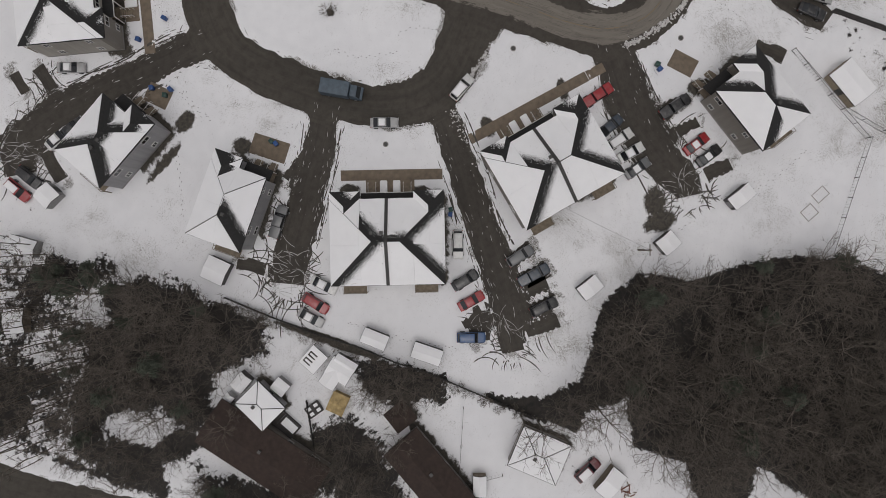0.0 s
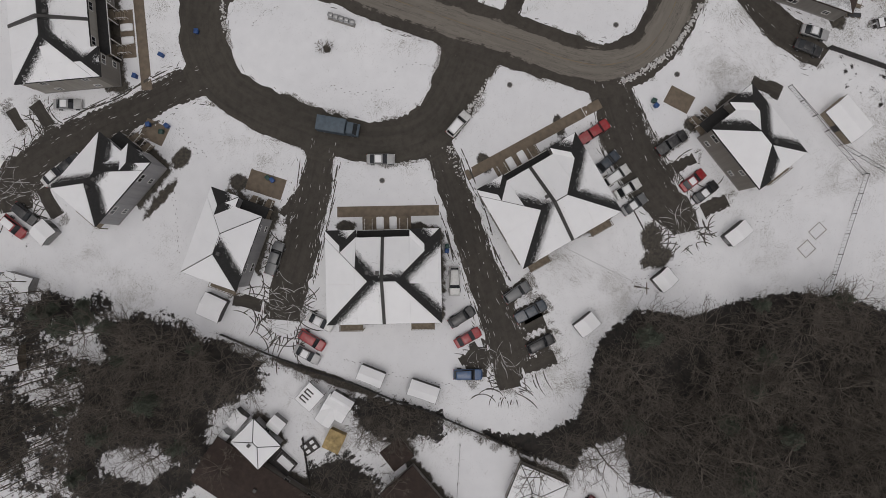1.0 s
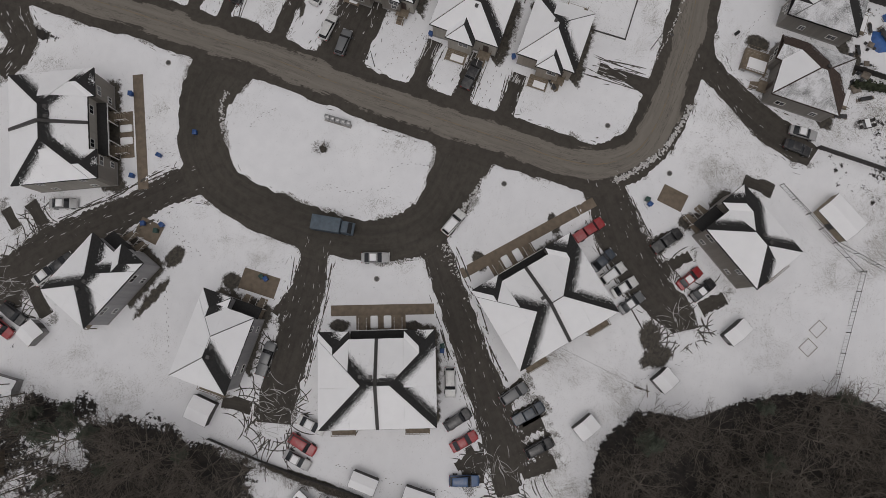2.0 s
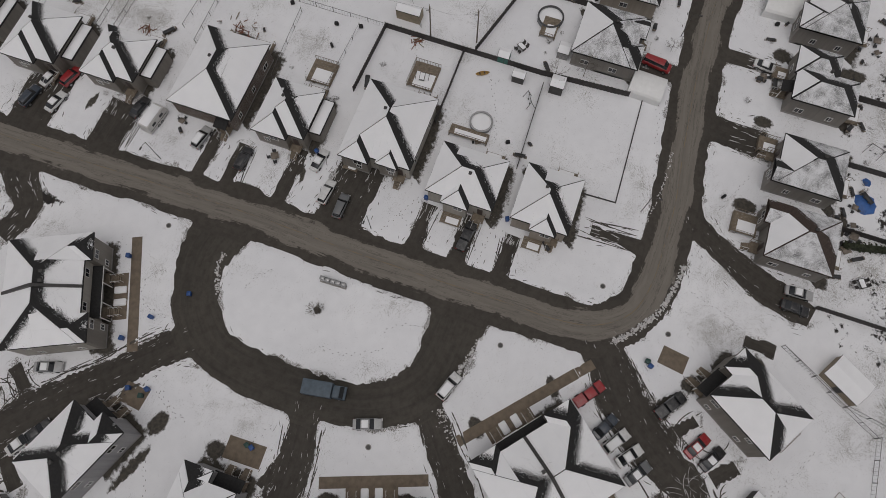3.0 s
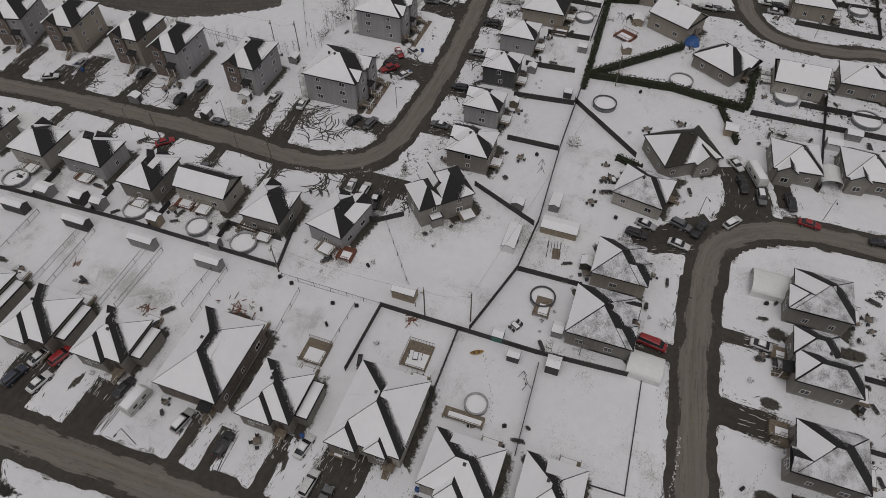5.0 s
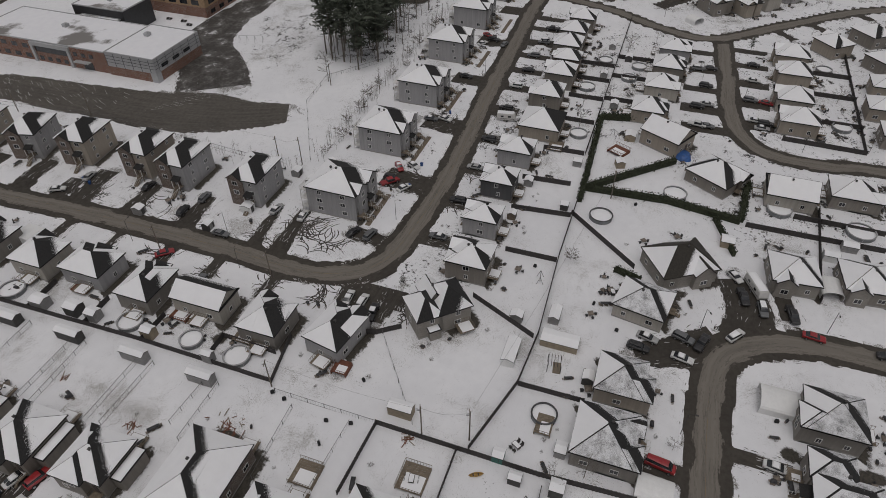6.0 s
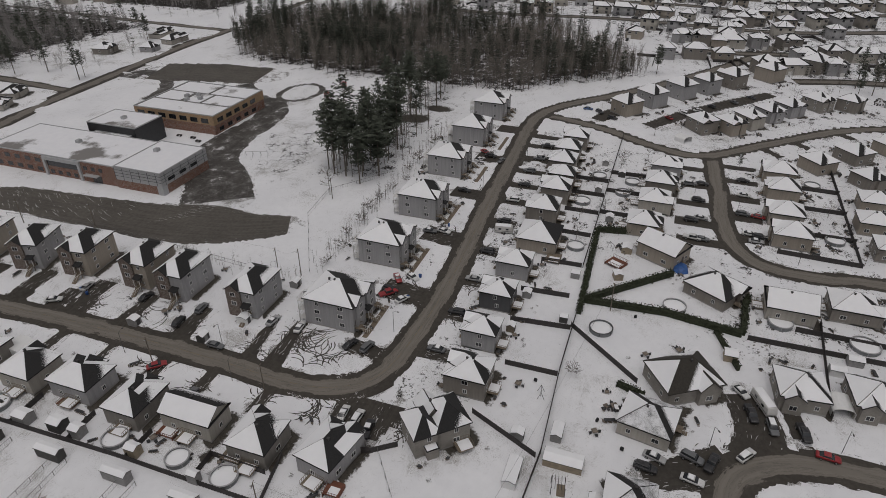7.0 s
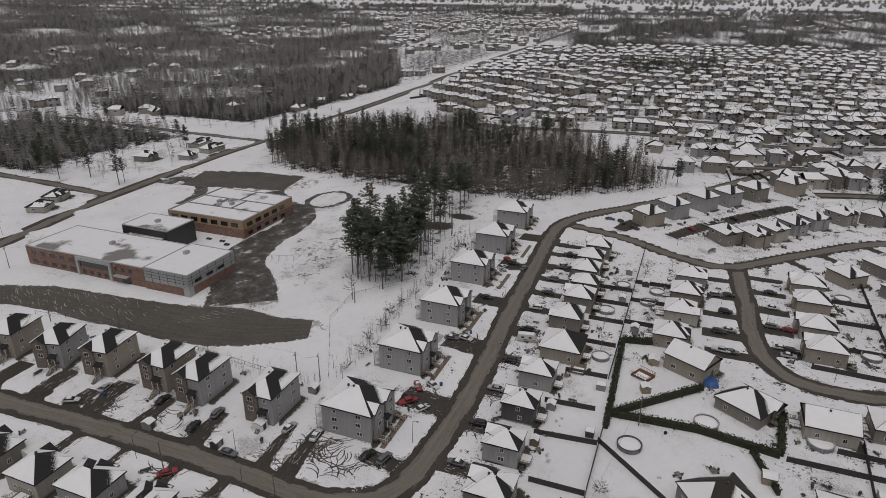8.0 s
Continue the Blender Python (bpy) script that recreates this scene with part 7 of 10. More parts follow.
def caravan(x, y, yaw, length=6.0, name="caravan", label="white travel trailer with snow on its roof"):
    ob = thing(name, label, "caravan", pose(x, y, 0.02, 0, 0, yaw), "caravans")
    L = length / 2
    part("body", bevel_mesh("body", CARAVAN, *prism([(-L, 0.5), (L - 0.2, 0.5), (L, 1.2), (L - 0.5, 2.5), (-L + 0.2, 2.6)], 1.15, 1.1, 0.5, 2.6), 0.1), ob)
    part("stripe", box_mesh("stripe", FASCIA, (-L + 0.3, -1.16, 1.0, L - 0.5, 1.16, 1.12)), ob)
    for s in (-1, 1):
        for wx in (-L * 0.4, L * 0.35):
            part("window", box_mesh("window", GLASS, (-0.45, -0.01, 0, 0.45, 0.01, 0.55)), ob, pose(wx, s * 1.145, 1.5))
    part("snow", bevel_mesh("snow", ROOF_SNOW, *boxes((-L + 0.35, -0.95, 2.6, L - 0.75, 0.95, 2.72)), 0.05, 1), ob)
    for ax in (-0.5, 0.35):
        for s in (-1.05, 1.05):
            part("wheel", wheel_mesh(0.36), ob, pose(ax, s, 0.36))
    return ob


caravan(61.2, 82.2, -8, 5.4)
caravan(153.4, -15.0, -155, 7.2)
caravan(207.3, 57.4, -80, 6.0)


def shelter(x, y, yaw, w, d, h=2.6, label="white fabric car shelter with a rounded roof"):
    """A rounded fabric car shelter, open in front."""
    ob = thing("car_shelter", label, "car shelter", pose(x, y, 0, 0, 0, yaw), "car shelters")
    n = 9
    arc = [(-w / 2, 0)] + [(-w / 2 * math.cos(math.pi * k / (n - 1)) * (1 if k in (0, n - 1) else 0.97), h * 0.62 + h * 0.38 * math.sin(math.pi * k / (n - 1))) for k in range(n)] + [(w / 2, 0)]
    v = [(a * s, y0, b * s if b else -0.05) for s, y0 in ((1, -d / 2), (1, d / 2), (0.975, -d / 2), (0.975, d / 2)) for a, b in arc]
    m = len(arc)
    f = [(k, k + 1, m + k + 1, m + k) for k in range(m - 1)] + [(2 * m + k, 3 * m + k, 3 * m + k + 1, 2 * m + k + 1) for k in range(m - 1)]
    f += [(k, 2 * m + k, 2 * m + k + 1, k + 1) for k in range(m - 1)] + [tuple(range(m, 2 * m))]
    part("cover", mesh_of("cover", v, f, SHED_WALLS["white"]), ob)
    for k in range(4):
        yy = -d / 2 + 0.1 + (d - 0.2) * k / 3
        part("hoop", mesh_of("hoop", *tube([(a * 0.965, yy, b * 0.965) for a, b in arc], [0.03] * m, 4), STEEL), ob)
    return ob


shelter(96.5, 1.4, -3, 5.0, 6.0)
shelter(122.4, -18.8, 180, 6.0, 7.0)
shelter(113.5, 152.5, 90, 6, 5)
shelter(158.0, -30.5, -85, 4.6, 5.4)
shelter(305, 7, -40, 5, 5)

# ---- fences, hedges and walls between the yards ----
for line in ([(93.9, 160), (94.6, 140.6), (95.4, 106.6), (95.2, 73.7)], [(95.2, 73.7), (106.8, 75.9)], [(93.4, 50.7), (93.3, 34.5), (93.2, 20.2), (94.1, 4.0)], [(93.2, 50.6), (78.6, 51.2)], [(93.1, 35.0), (77.4, 35.0)], [(90.8, 19.2), (73.7, 18.7)], [(94.0, 33.1), (110.7, 28.5), (124.6, 27.6), (149.4, 28.6), (172.4, 28.6)], [(110.5, 28.3), (110.6, 15.6)], [(166.9, 29.0), (151.4, 11.4)], [(164.2, 44.1), (165.6, 29.0)], [(147.7, 41.1), (147.8, 28.8)], [(130.4, 43.7), (123.2, 28.4)], [(178.2, 44.7), (179.0, 31.7)], [(102.1, 89.2), (101.7, 76.6)], [(95.2, 89), (102.2, 89.2)], [(95.4, 104.5), (103, 104.5)], [(95.3, 119), (103, 119.4)], [(112.2, 64.0), (113.4, 59.5), (116.6, 55.2)], [(94.8, 134), (103.4, 134.4)], [(194.6, 42.6), (195, 31)], [(213, 42.6), (213, 31.2)], [(228.5, 42), (228.6, 31)], [(242, 42), (242, 31)], [(254, 44), (254, 31)], [(301, 30.8), (195, 30.6)]):
    fence(line)
for line in ([(222.3, -22.8), (221.5, -45.3)], [(176.2, -12.8), (176.5, -44.0)], [(189.0, -30.4), (153.7, -28.4)], [(183.7, -24.2), (183.4, -44.9)], [(230, 30.6), (230, 20)], [(247, 30.6), (247, 19)], [(262.5, 30.6), (262.5, 18)], [(222, -45), (300, -46)], [(236.5, -31), (236.5, -46)], [(255, -31), (255, -46)], [(271, -32), (271, -46)], [(93.2, -33), (93.2, -58)], [(107, -32.5), (107, -58)], [(80.9, -34), (80.9, -58)], [(66, -34), (66, -56)]):
    fence(line)
for line in ([(93.5, 71.9), (93.4, 50.7)], [(91, 115.0), (75.2, 114.2)], [(90.6, 101.8), (75.5, 101.7)], [(90.1, 85.9), (80.8, 86.4)], [(91.4, 67.0), (76.4, 66.3)], [(91.4, 118.0), (76.0, 117.6)], [(114.0, 58.4), (95.6, 44.4)], [(91.2, 98.2), (76.4, 98.4)], [(91.2, 83.0), (78.4, 82.8)], [(91.8, 55.3), (76.3, 56.1)], [(91.5, 129.9), (76.1, 129.3)], [(49.0, -46.4), (38.9, -46.6), (28.7, -46.9)], [(58.1, -30.2), (53.2, -38.1), (48.8, -46.0)], [(58.1, -30.2), (52, -41), (48, -62)], [(167, 104), (196, 121), (214, 123), (232, 110)], [(162, 112), (167, 178), (163, 215)]):
    fence(line, "wire")
fence([(93.9, 1.4), (73.2, 0.9), (73.0, 6.8)], "low")
fence([(-9.9, 41.9), (-10.3, 34.0), (-10.4, 26.2), (-10.1, 18.6), (-10.4, 12.7), (-10.2, 7.0), (-10.6, 0.1), (-11.1, -10.7)], "wood", "old weathered timber fence along the back of the yards", 1.3)
fence([(-21, 24), (-31.5, 18.2)], "wood", "weathered timber fence of a lower yard", 1.2)
fence([(-13.5, 0), (-25.5, -3.5), (-21.5, -9.5)], "wire")

HEDGE = plain("hedge_green", (0.035, 0.042, 0.022), 0.9, vary=0.5, scale=2.5)


def hedge(points, wide=2.0, tall=2.2):
    """A clipped evergreen hedge: many small leaf clumps over a dark core."""
    rng = random.Random(int(points[0][0] * 7))
    ox, oy = points[0]
    v, f = [], []
    for (ax, ay), (bx, by) in zip(points, points[1:]):
        length = math.hypot(bx - ax, by - ay)
        ux, uy = (bx - ax) / length, (by - ay) / length
        for k in range(int(length * 42)):
            s, w, z = rng.uniform(0, length), rng.uniform(-0.5, 0.5) * wide, tall * rng.random() ** 0.5
            c = Vector((ax - ox + ux * s - uy * w, ay - oy + uy * s + ux * w, z))
            o = len(v)
            for m in range(3):
                v.append(c + Vector((rng.uniform(-0.3, 0.3), rng.uniform(-0.3, 0.3), rng.uniform(-0.22, 0.22))))
            v.append(c + Vector((0, 0, 0.25)))
            f += [(o, o + 1, o + 3), (o + 1, o + 2, o + 3), (o + 2, o, o + 3)]
    ob = thing("hedge", "clipped dark green hedge between snowy yards", "hedge", pose(ox, oy, 0), "hedges")
    part("leaves", mesh_of("leaves", v, f, HEDGE), ob)
    core = []
    for (ax, ay), (bx, by) in zip(points, points[1:]):
        length = math.hypot(bx - ax, by - ay)
        part("core", box_mesh("core", HEDGE, (0, -wide * 0.3, 0, round(length, 1), wide * 0.3, tall * 0.8)), ob, pose(ax - ox, ay - oy, 0, 0, 0, math.degrees(math.atan2(by - ay, bx - ax))))
    return ob


hedge([(178.6, 27.7), (199.6, 6.0)])
hedge([(178.6, 27.7), (179.9, 6.6), (177.0, -11.5)])
hedge([(177.6, -11.7), (195.0, -13.2)])
hedge([(217.4, 29.5), (219.8, 17.2)], 1.6, 2.4)
hedge([(217.8, 29.6), (172.6, 28.0)], 1.8, 2.0)
hedge([(176.6, -5.4), (163.6, -10.3)], 1.2, 1.8)
hedge([(149.5, 15.5), (147.5, 9.5)], 1.8, 1.6)
hedge([(78.0, -36.5), (80.6, -48)], 1.4, 1.6)

# ---- sheds and pools ----
for x, y, yaw, w, d, color in ((-7.8, 17.0, -92, 4.0, 2.3, "dark"), (-7.2, 8.4, -89, 4.6, 2.4, "dark"), (-14.4, 20.5, -101, 3.9, 3.1, "grey"), (-13.0, 20.0, 79, 3.6, 1.6, "grey"), (22.2, -21.5, -120, 2.6, 3.0, "dark"), (11.4, -12.3, -122, 2.3, 3.5, "dark"), (33.0, -29.9, -121, 2.1, 4.0, "dark"), (-6.1, 44.4, -95, 3.6, 3.6, "dark"), (-12.9, 74.7, -86, 4.3, 2.6, "grey"), (55.8, -40.2, -121, 6.2, 4.3, "tan"), (-20.0, 28.5, -109, 2.3, 2.1, "grey"), (-4.0, 73.7, 65, 2.8, 3.0, "grey")):
    shed(x, y, yaw, w, d, color)
for x, y, yaw, w, d, color in ((91.3, 119.1, 90, 5.6, 2.0, "dark"), (91.4, 102.7, 90, 5.6, 2.0, "grey"), (91.2, 86.8, 90, 5.4, 2.0, "grey"), (97.2, 47.2, 90, 4.6, 2.2, "tan"), (97.4, 118.3, 90, 2.6, 2.4, "grey"), (97.5, 123.6, 90, 3.2, 2.8, "dark"), (96.6, 132.0, 90, 3.4, 2.8, "grey"), (91.3, 16.7, 90, 2.4, 2.4, "dark"), (95.9, 88.4, 90, 2.2, 1.6, "grey"), (90.8, 134.9, 90, 5.4, 2.2, "dark"), (97.2, 103.9, 90, 2.6, 2.2, "tan")):
    shed(x, y, yaw, w, d, color, 2.5)
for x, y, yaw, w, d, color in ((123.5, 22.9, 90, 7.6, 3.4, "tan"), (117.4, 31.6, 0, 6.4, 2.6, "white"), (130.3, 25.4, 0, 4.0, 2.2, "grey"), (94.2, 27.6, 90, 2.0, 2.0, "green"), (189.6, 31.8, 90, 2.4, 2.2, "grey"), (168.6, 31.2, 90, 2.0, 2.0, "dark"), (226, 27, 0, 2.6, 2.4, "grey"), (262, 27, 0, 3.0, 2.4, "dark"), (167.6, -8.6, 90, 3, 3, "tan"), (175, -36, 90, 3.4, 2.2, "grey"), (170, -31.5, 90, 3.4, 2.4, "white"), (208.6, 19.6, 0, 3.4, 3.0, "tan"), (270, 34, 0, 2.6, 2.2, "grey"), (246, 33.4, 0, 2.6, 2.2, "grey"), (141, 108, 0, 2.4, 2.8, "white"), (157, 98, 0, 3, 2.4, "grey"), (166, 97, 0, 3, 2.4, "grey"), (90.9, 23.8, 90, 2.2, 1.6, "dark")):
    shed(x, y, yaw, w, d, color)
for x, y, r in ((98.8, 110.1, 2.7), (98.9, 94.8, 2.4), (98.2, 83.4, 2.7), (105.3, 22.0, 2.4), (168.0, 21.7, 2.9), (183.8, 4.8, 3.0), (185.6, -20.9, 3.0), (182.4, -39.4, 3.4), (234.9, -40.0, 2.8), (79.9, 27.3, 2.0), (97.9, 141.7, 2.8), (236.0, 37.5, 2.8), (258.1, 34.7, 2.6), (256.8, 22.7, 2.6), (247.0, 25.0, 2.6), (205.6, 34.5, 2.6), (275, -38, 2.6)):
    pool(x, y, r, rim=POOL_RIM_DARK if (x, y) in ((105.3, 22.0), (168.0, 21.7)) else POOL_RIM)


# ---- the school: flat-roofed blocks in brick, metal and glass ----
SCHOOL_BRICK = brick("brick_orange", (0.24, 0.095, 0.055))
SCHOOL_TAN = plain("render_tan", (0.36, 0.25, 0.15), 0.8)
PANEL_GREY = plain("metal_panel_grey", (0.42, 0.425, 0.43), 0.4, 0.1, vary=0.06)
PANEL_DARK = plain("metal_panel_dark", (0.035, 0.037, 0.04), 0.45)
ROOF_MEMBRANE = plain("roof_membrane_grey", (0.16, 0.155, 0.15), 0.9)


def patchy_snow(name):
    """Snow on a flat roof, thawed through in places."""
    m = Nodes(name, 0.75)
    thaw = m.noise(0.05, 3, 0.55)
    edge = m.noise(1.2, 4, 0.7)
    bare = m.ramp(m.math("ADD", thaw, m.math("MULTIPLY", edge, 0.12)), 0.68, 0.74)
    return m.done(m.mix(bare, m.mix(m.noise(0.4, 3), (0.72, 0.72, 0.75), (0.82, 0.82, 0.83)), (0.20, 0.19, 0.18)))


THAWED = patchy_snow("snow_on_flat_roof")
school = thing("school", "low school of orange brick and grey panels, snowy flat roofs", "school", pose(204, 205, 0))


def block(x0, y0, x1, y1, h, low, high, split=4.0, snow_strips=()):
    """One flat-roofed block: brick below, panels above, parapet, snow on the roof."""
    x0, x1, y0, y1 = x0 - 204, x1 - 204, y0 - 205, y1 - 205
    part("wall", box_mesh("wall", low, (x0, y0, -0.3, x1, y1, split)), school)
    part("upper_wall", box_mesh("upper_wall", high, (x0 - 0.03, y0 - 0.03, split, x1 + 0.03, y1 + 0.03, h)), school)
    part("roof", box_mesh("roof", ROOF_MEMBRANE, (x0, y0, h, x1, y1, h + 0.1)), school)
    for a, b, c, d in ((x0 - 0.05, y0 - 0.05, x1 + 0.05, y0 + 0.3), (x0 - 0.05, y1 - 0.3, x1 + 0.05, y1 + 0.05), (x0 - 0.05, y0 + 0.3, x0 + 0.3, y1 - 0.3), (x1 - 0.3, y0 + 0.3, x1 + 0.05, y1 - 0.3)):
        part("parapet", box_mesh("parapet", PANEL_GREY, (round(a, 2), round(b, 2), h + 0.002, round(c, 2), round(d, 2), h + 0.4)), school)
    cols = snow_strips or ((0, 1, 0, 1),)
    for a, b, c, d in cols:
        sx, sy = x1 - x0 - 1.0, y1 - y0 - 1.0
        part("snow", box_mesh("snow", THAWED, tuple(round(v, 2) for v in (x0 + 0.5 + a * sx, y0 + 0.5 + c * sy, h + 0.104, x0 + 0.5 + b * sx, y0 + 0.5 + d * sy, h + 0.3))), school)


def glazing(x, y, z, turn, w, h, n):
    """A band of window panes in dark frames."""
    frame_ob = part("window", box_mesh("window", PANEL_DARK, (-w / 2, -0.06, 0, w / 2, 0.02, h)), school, pose(x - 204, y - 205, z, 0, 0, turn))
    for k in range(n):
        part("pane", box_mesh("pane", GLASS, (round(-w / 2 + w * k / n + 0.06, 3), -0.09, 0.08, round(-w / 2 + w * (k + 1) / n - 0.06, 3), -0.062, h - 0.08)), frame_ob)


block(192.4, 195.8, 216.5, 256.0, 7.6, SCHOOL_BRICK, SCHOOL_BRICK)
block(192.0, 175.5, 216.8, 195.6, 8.2, SCHOOL_BRICK, PANEL_GREY, 3.4)
block(221.2, 212.0, 237.0, 236.0, 9.2, PANEL_DARK, PANEL_DARK)
block(216.8, 214.0, 221.2, 232.0, 6.0, PANEL_DARK, PANEL_DARK)
block(245.6, 193.5, 282.6, 234.5, 8.2, SCHOOL_BRICK, SCHOOL_TAN, 4.2, ((0, 0.30, 0, 0.98), (0.34, 0.62, 0.0, 0.36), (0.34, 0.62, 0.40, 0.60), (0.34, 0.62, 0.66, 0.98), (0.66, 0.99, 0, 0.46), (0.66, 0.99, 0.5, 0.98)))
for y in (252, 247, 242, 237, 232):
    for z in (1.0, 4.6):
        glazing(192.4, y, z, -90, 2.6, 1.6, 2)
glazing(192.4, 220.2, 3.9, -90, 14.6, 2.3, 8)
glazing(192.4, 205, 0.2, -90, 4.2, 2.8, 3)
for x in (197, 203, 209):
    glazing(x, 175.5, 4.4, 0, 3.4, 1.2, 2)
for k in range(6):
    part("panel_joint", box_mesh("panel_joint", PANEL_DARK, (-0.06, -0.05, 0, 0.06, 0.02, 4.7)), school, pose(191.95 - 204, 177.5 + 3.6 * k - 205, 3.45, 0, 0, -90))
for k in range(6):
    part("panel_joint", box_mesh("panel_joint", PANEL_DARK, (-0.06, -0.05, 0, 0.06, 0.02, 4.7)), school, pose(194 + 4.2 * k - 204, 175.45 - 205, 3.45))
for y in (198, 203.5, 209, 214.5, 220, 225.5, 231):
    glazing(245.57, y, 4.9, -90, 3.6, 2.0, 3)
for x in (250, 256, 262, 268, 274):
    glazing(x, 193.47, 4.9, 0, 3.8, 1.8, 3)
    glazing(x, 193.5, 1.0, 0, 3.0, 1.6, 2)
for x, y, z in ((208, 190, 8.5), (206, 225, 7.9), (229, 224, 9.5), (262, 212, 8.5), (266, 216, 8.5), (259, 217, 8.5), (263, 220, 8.5)):
    part("roof_unit", box_mesh("roof_unit", PANEL_GREY, (-1.0, -0.8, 0, 1.0, 0.8, 1.1), (-0.7, -0.5, 1.1, 0.7, 0.5, 1.3)), school, pose(x - 204, y - 205, z))
for k in range(3):
    z = 4.9 + 1.15 * k
    part("panel_joint", box_mesh("panel_joint", PANEL_DARK, (-10.0, -0.05, 0, 10.0, 0.02, 0.09)), school, pose(191.95 - 204, 185.5 - 205, z, 0, 0, -90))
    part("panel_joint", box_mesh("panel_joint", PANEL_DARK, (-12.3, -0.05, 0, 12.3, 0.02, 0.09)), school, pose(204.4 - 204, 175.45 - 205, z))
part("corner_panel", box_mesh("corner_panel", PANEL_GREY, (-0.12, -0.12, 0, 2.2, 2.4, 3.5)), school, pose(191.95 - 204, 175.4 - 205, 0))
# a pale frame round the glazed entrance hall
for y in (228.4, 212.0):
    part("portal_post", box_mesh("portal_post", PANEL_GREY, (-0.7, -0.55, 0, 0.05, 0.55, 7.6)), school, pose(192.4 - 204, y - 205, 0))
part("portal_beam", box_mesh("portal_beam", PANEL_GREY, (-0.7, -7.64, 6.3, 0.05, 7.64, 7.6)), school, pose(192.4 - 204, 220.2 - 205, 0))
for y in (226, 222.4, 218.6, 215):
    glazing(192.4, y, 0.9, -90, 1.8, 1.5, 2)
for y in (209.5, 206, 202.6):
    glazing(192.4, y, 4.6, -90, 1.7, 1.5, 2)
part("entrance_canopy", box_mesh("entrance_canopy", PANEL_GREY, (-13.4, -1.6, 3.0, -11.0, 4.8, 3.3)), school)

# ---- school yard ----
RED_PAINT = plain("paint_red", (0.36, 0.03, 0.025), 0.5)
for x, y in ((304.5, 172.2), (321.4, 172.0)):
    ob = thing("play_tower", "red climbing tower in the snowy school yard", "play tower", pose(x, y, 0))
    for a, b in ((-1, -1), (1, -1), (1, 1), (-1, 1)):
        part("post", box_mesh("post", RED_PAINT, (-0.08, -0.08, -0.1, 0.08, 0.08, 2.6)), ob, pose(a, b, 0))
    part("platform", box_mesh("platform", RED_PAINT, (-1.1, -1.1, 1.2, 1.1, 1.1, 1.3)), ob)
    part("roof", mesh_of("roof", [(-1.3, -1.3, 2.5), (1.3, -1.3, 2.5), (1.3, 1.3, 2.5), (-1.3, 1.3, 2.5), (0, 0, 3.5)], [(0, 1, 4), (1, 2, 4), (2, 3, 4), (3, 0, 4), (3, 2, 1, 0)], RED_PAINT), ob)
ob = thing("school_swing", "grey steel swing frame standing in snow", "swing", pose(231.8, 164.2, 0, 0, 0, -73))
for k in range(4):
    for s in (-1, 1):
        part("leg", mesh_of("leg", *tube([(-4.5 + 3 * k, s * 1.2, 0), (-4.5 + 3 * k, 0, 2.4)], [0.06, 0.06], 5), STEEL), ob)
part("top_bar", mesh_of("top_bar", *tube([(-4.5, 0, 2.4), (4.5, 0, 2.4)], [0.06, 0.06], 5), STEEL), ob)
for x, y in ((239.5, 207.5), (239.4, 200.4), (237, 196)):
    ob = thing("picnic_table", "dark picnic table on the snowy school terrace", "picnic table", pose(x, y, 0.1, 0, 0, 90), "picnic tables")
    part("tabletop", box_mesh("tabletop", FENCE_WOOD, (-1, -0.4, 0.7, 1, 0.4, 0.76)), ob)
    for s in (-0.8, 0.8):
        part("bench", box_mesh("bench", FENCE_WOOD, (-1, s - 0.13, 0.42, 1, s + 0.13, 0.47)), ob)
        part("leg", box_mesh("leg", FENCE_WOOD, (s - 0.06, -0.7, 0, s + 0.06, 0.7, 0.7)), ob)

# ---- houses of the lower yards ----
METAL_BROWN = plain("metal_roof_brown", (0.036, 0.023, 0.018), 0.85, 0.0, vary=0.3)
house(-16.0, -13.5, -3, 6.2, 7.6, 3.0, 0.12, "light", label="small bungalow with an unbroken snow-covered low roof", group="houses of the lower yards", melt=0.0, over=0.3)
house(-30.6, 27.3, 77, 19.5, 7.2, 3.2, 0.32, "taupe", shingle=METAL_BROWN, gables=(True, True), label="long house with a bare dark brown metal roof", group="houses of the lower yards", snowy=False)
house(-23.4, 30.2, -25, 4.4, 5.4, 3.4, 0.2, "grey", label="low annex with a plain snow-covered roof", group="houses of the lower yards", melt=0.0)
house(-25.0, 1.4, 60, 14.0, 6.0, 3.2, 0.4, "taupe", shingle=METAL_BROWN, gables=(True, True), label="house with a bare dark brown gable roof", group="houses of the lower yards", snowy=False)
house(-17.8, 9.0, -32, 3.2, 3.0, 2.4, 0.4, "taupe", shingle=METAL_BROWN, label="small outbuilding with a bare brown roof", group="houses of the lower yards", snowy=False, windows=False, vents=0)
shed(-19.4, 19.0, -95, 2.6, 3.0, "rust", snowy=False, label="rusty tan garden shelter with patches of snow")
shed(-16.6, -25.8, -109, 2.6, 4.6, "wood")
shed(-24.5, 71.8, -68, 3, 3.8, "wood")

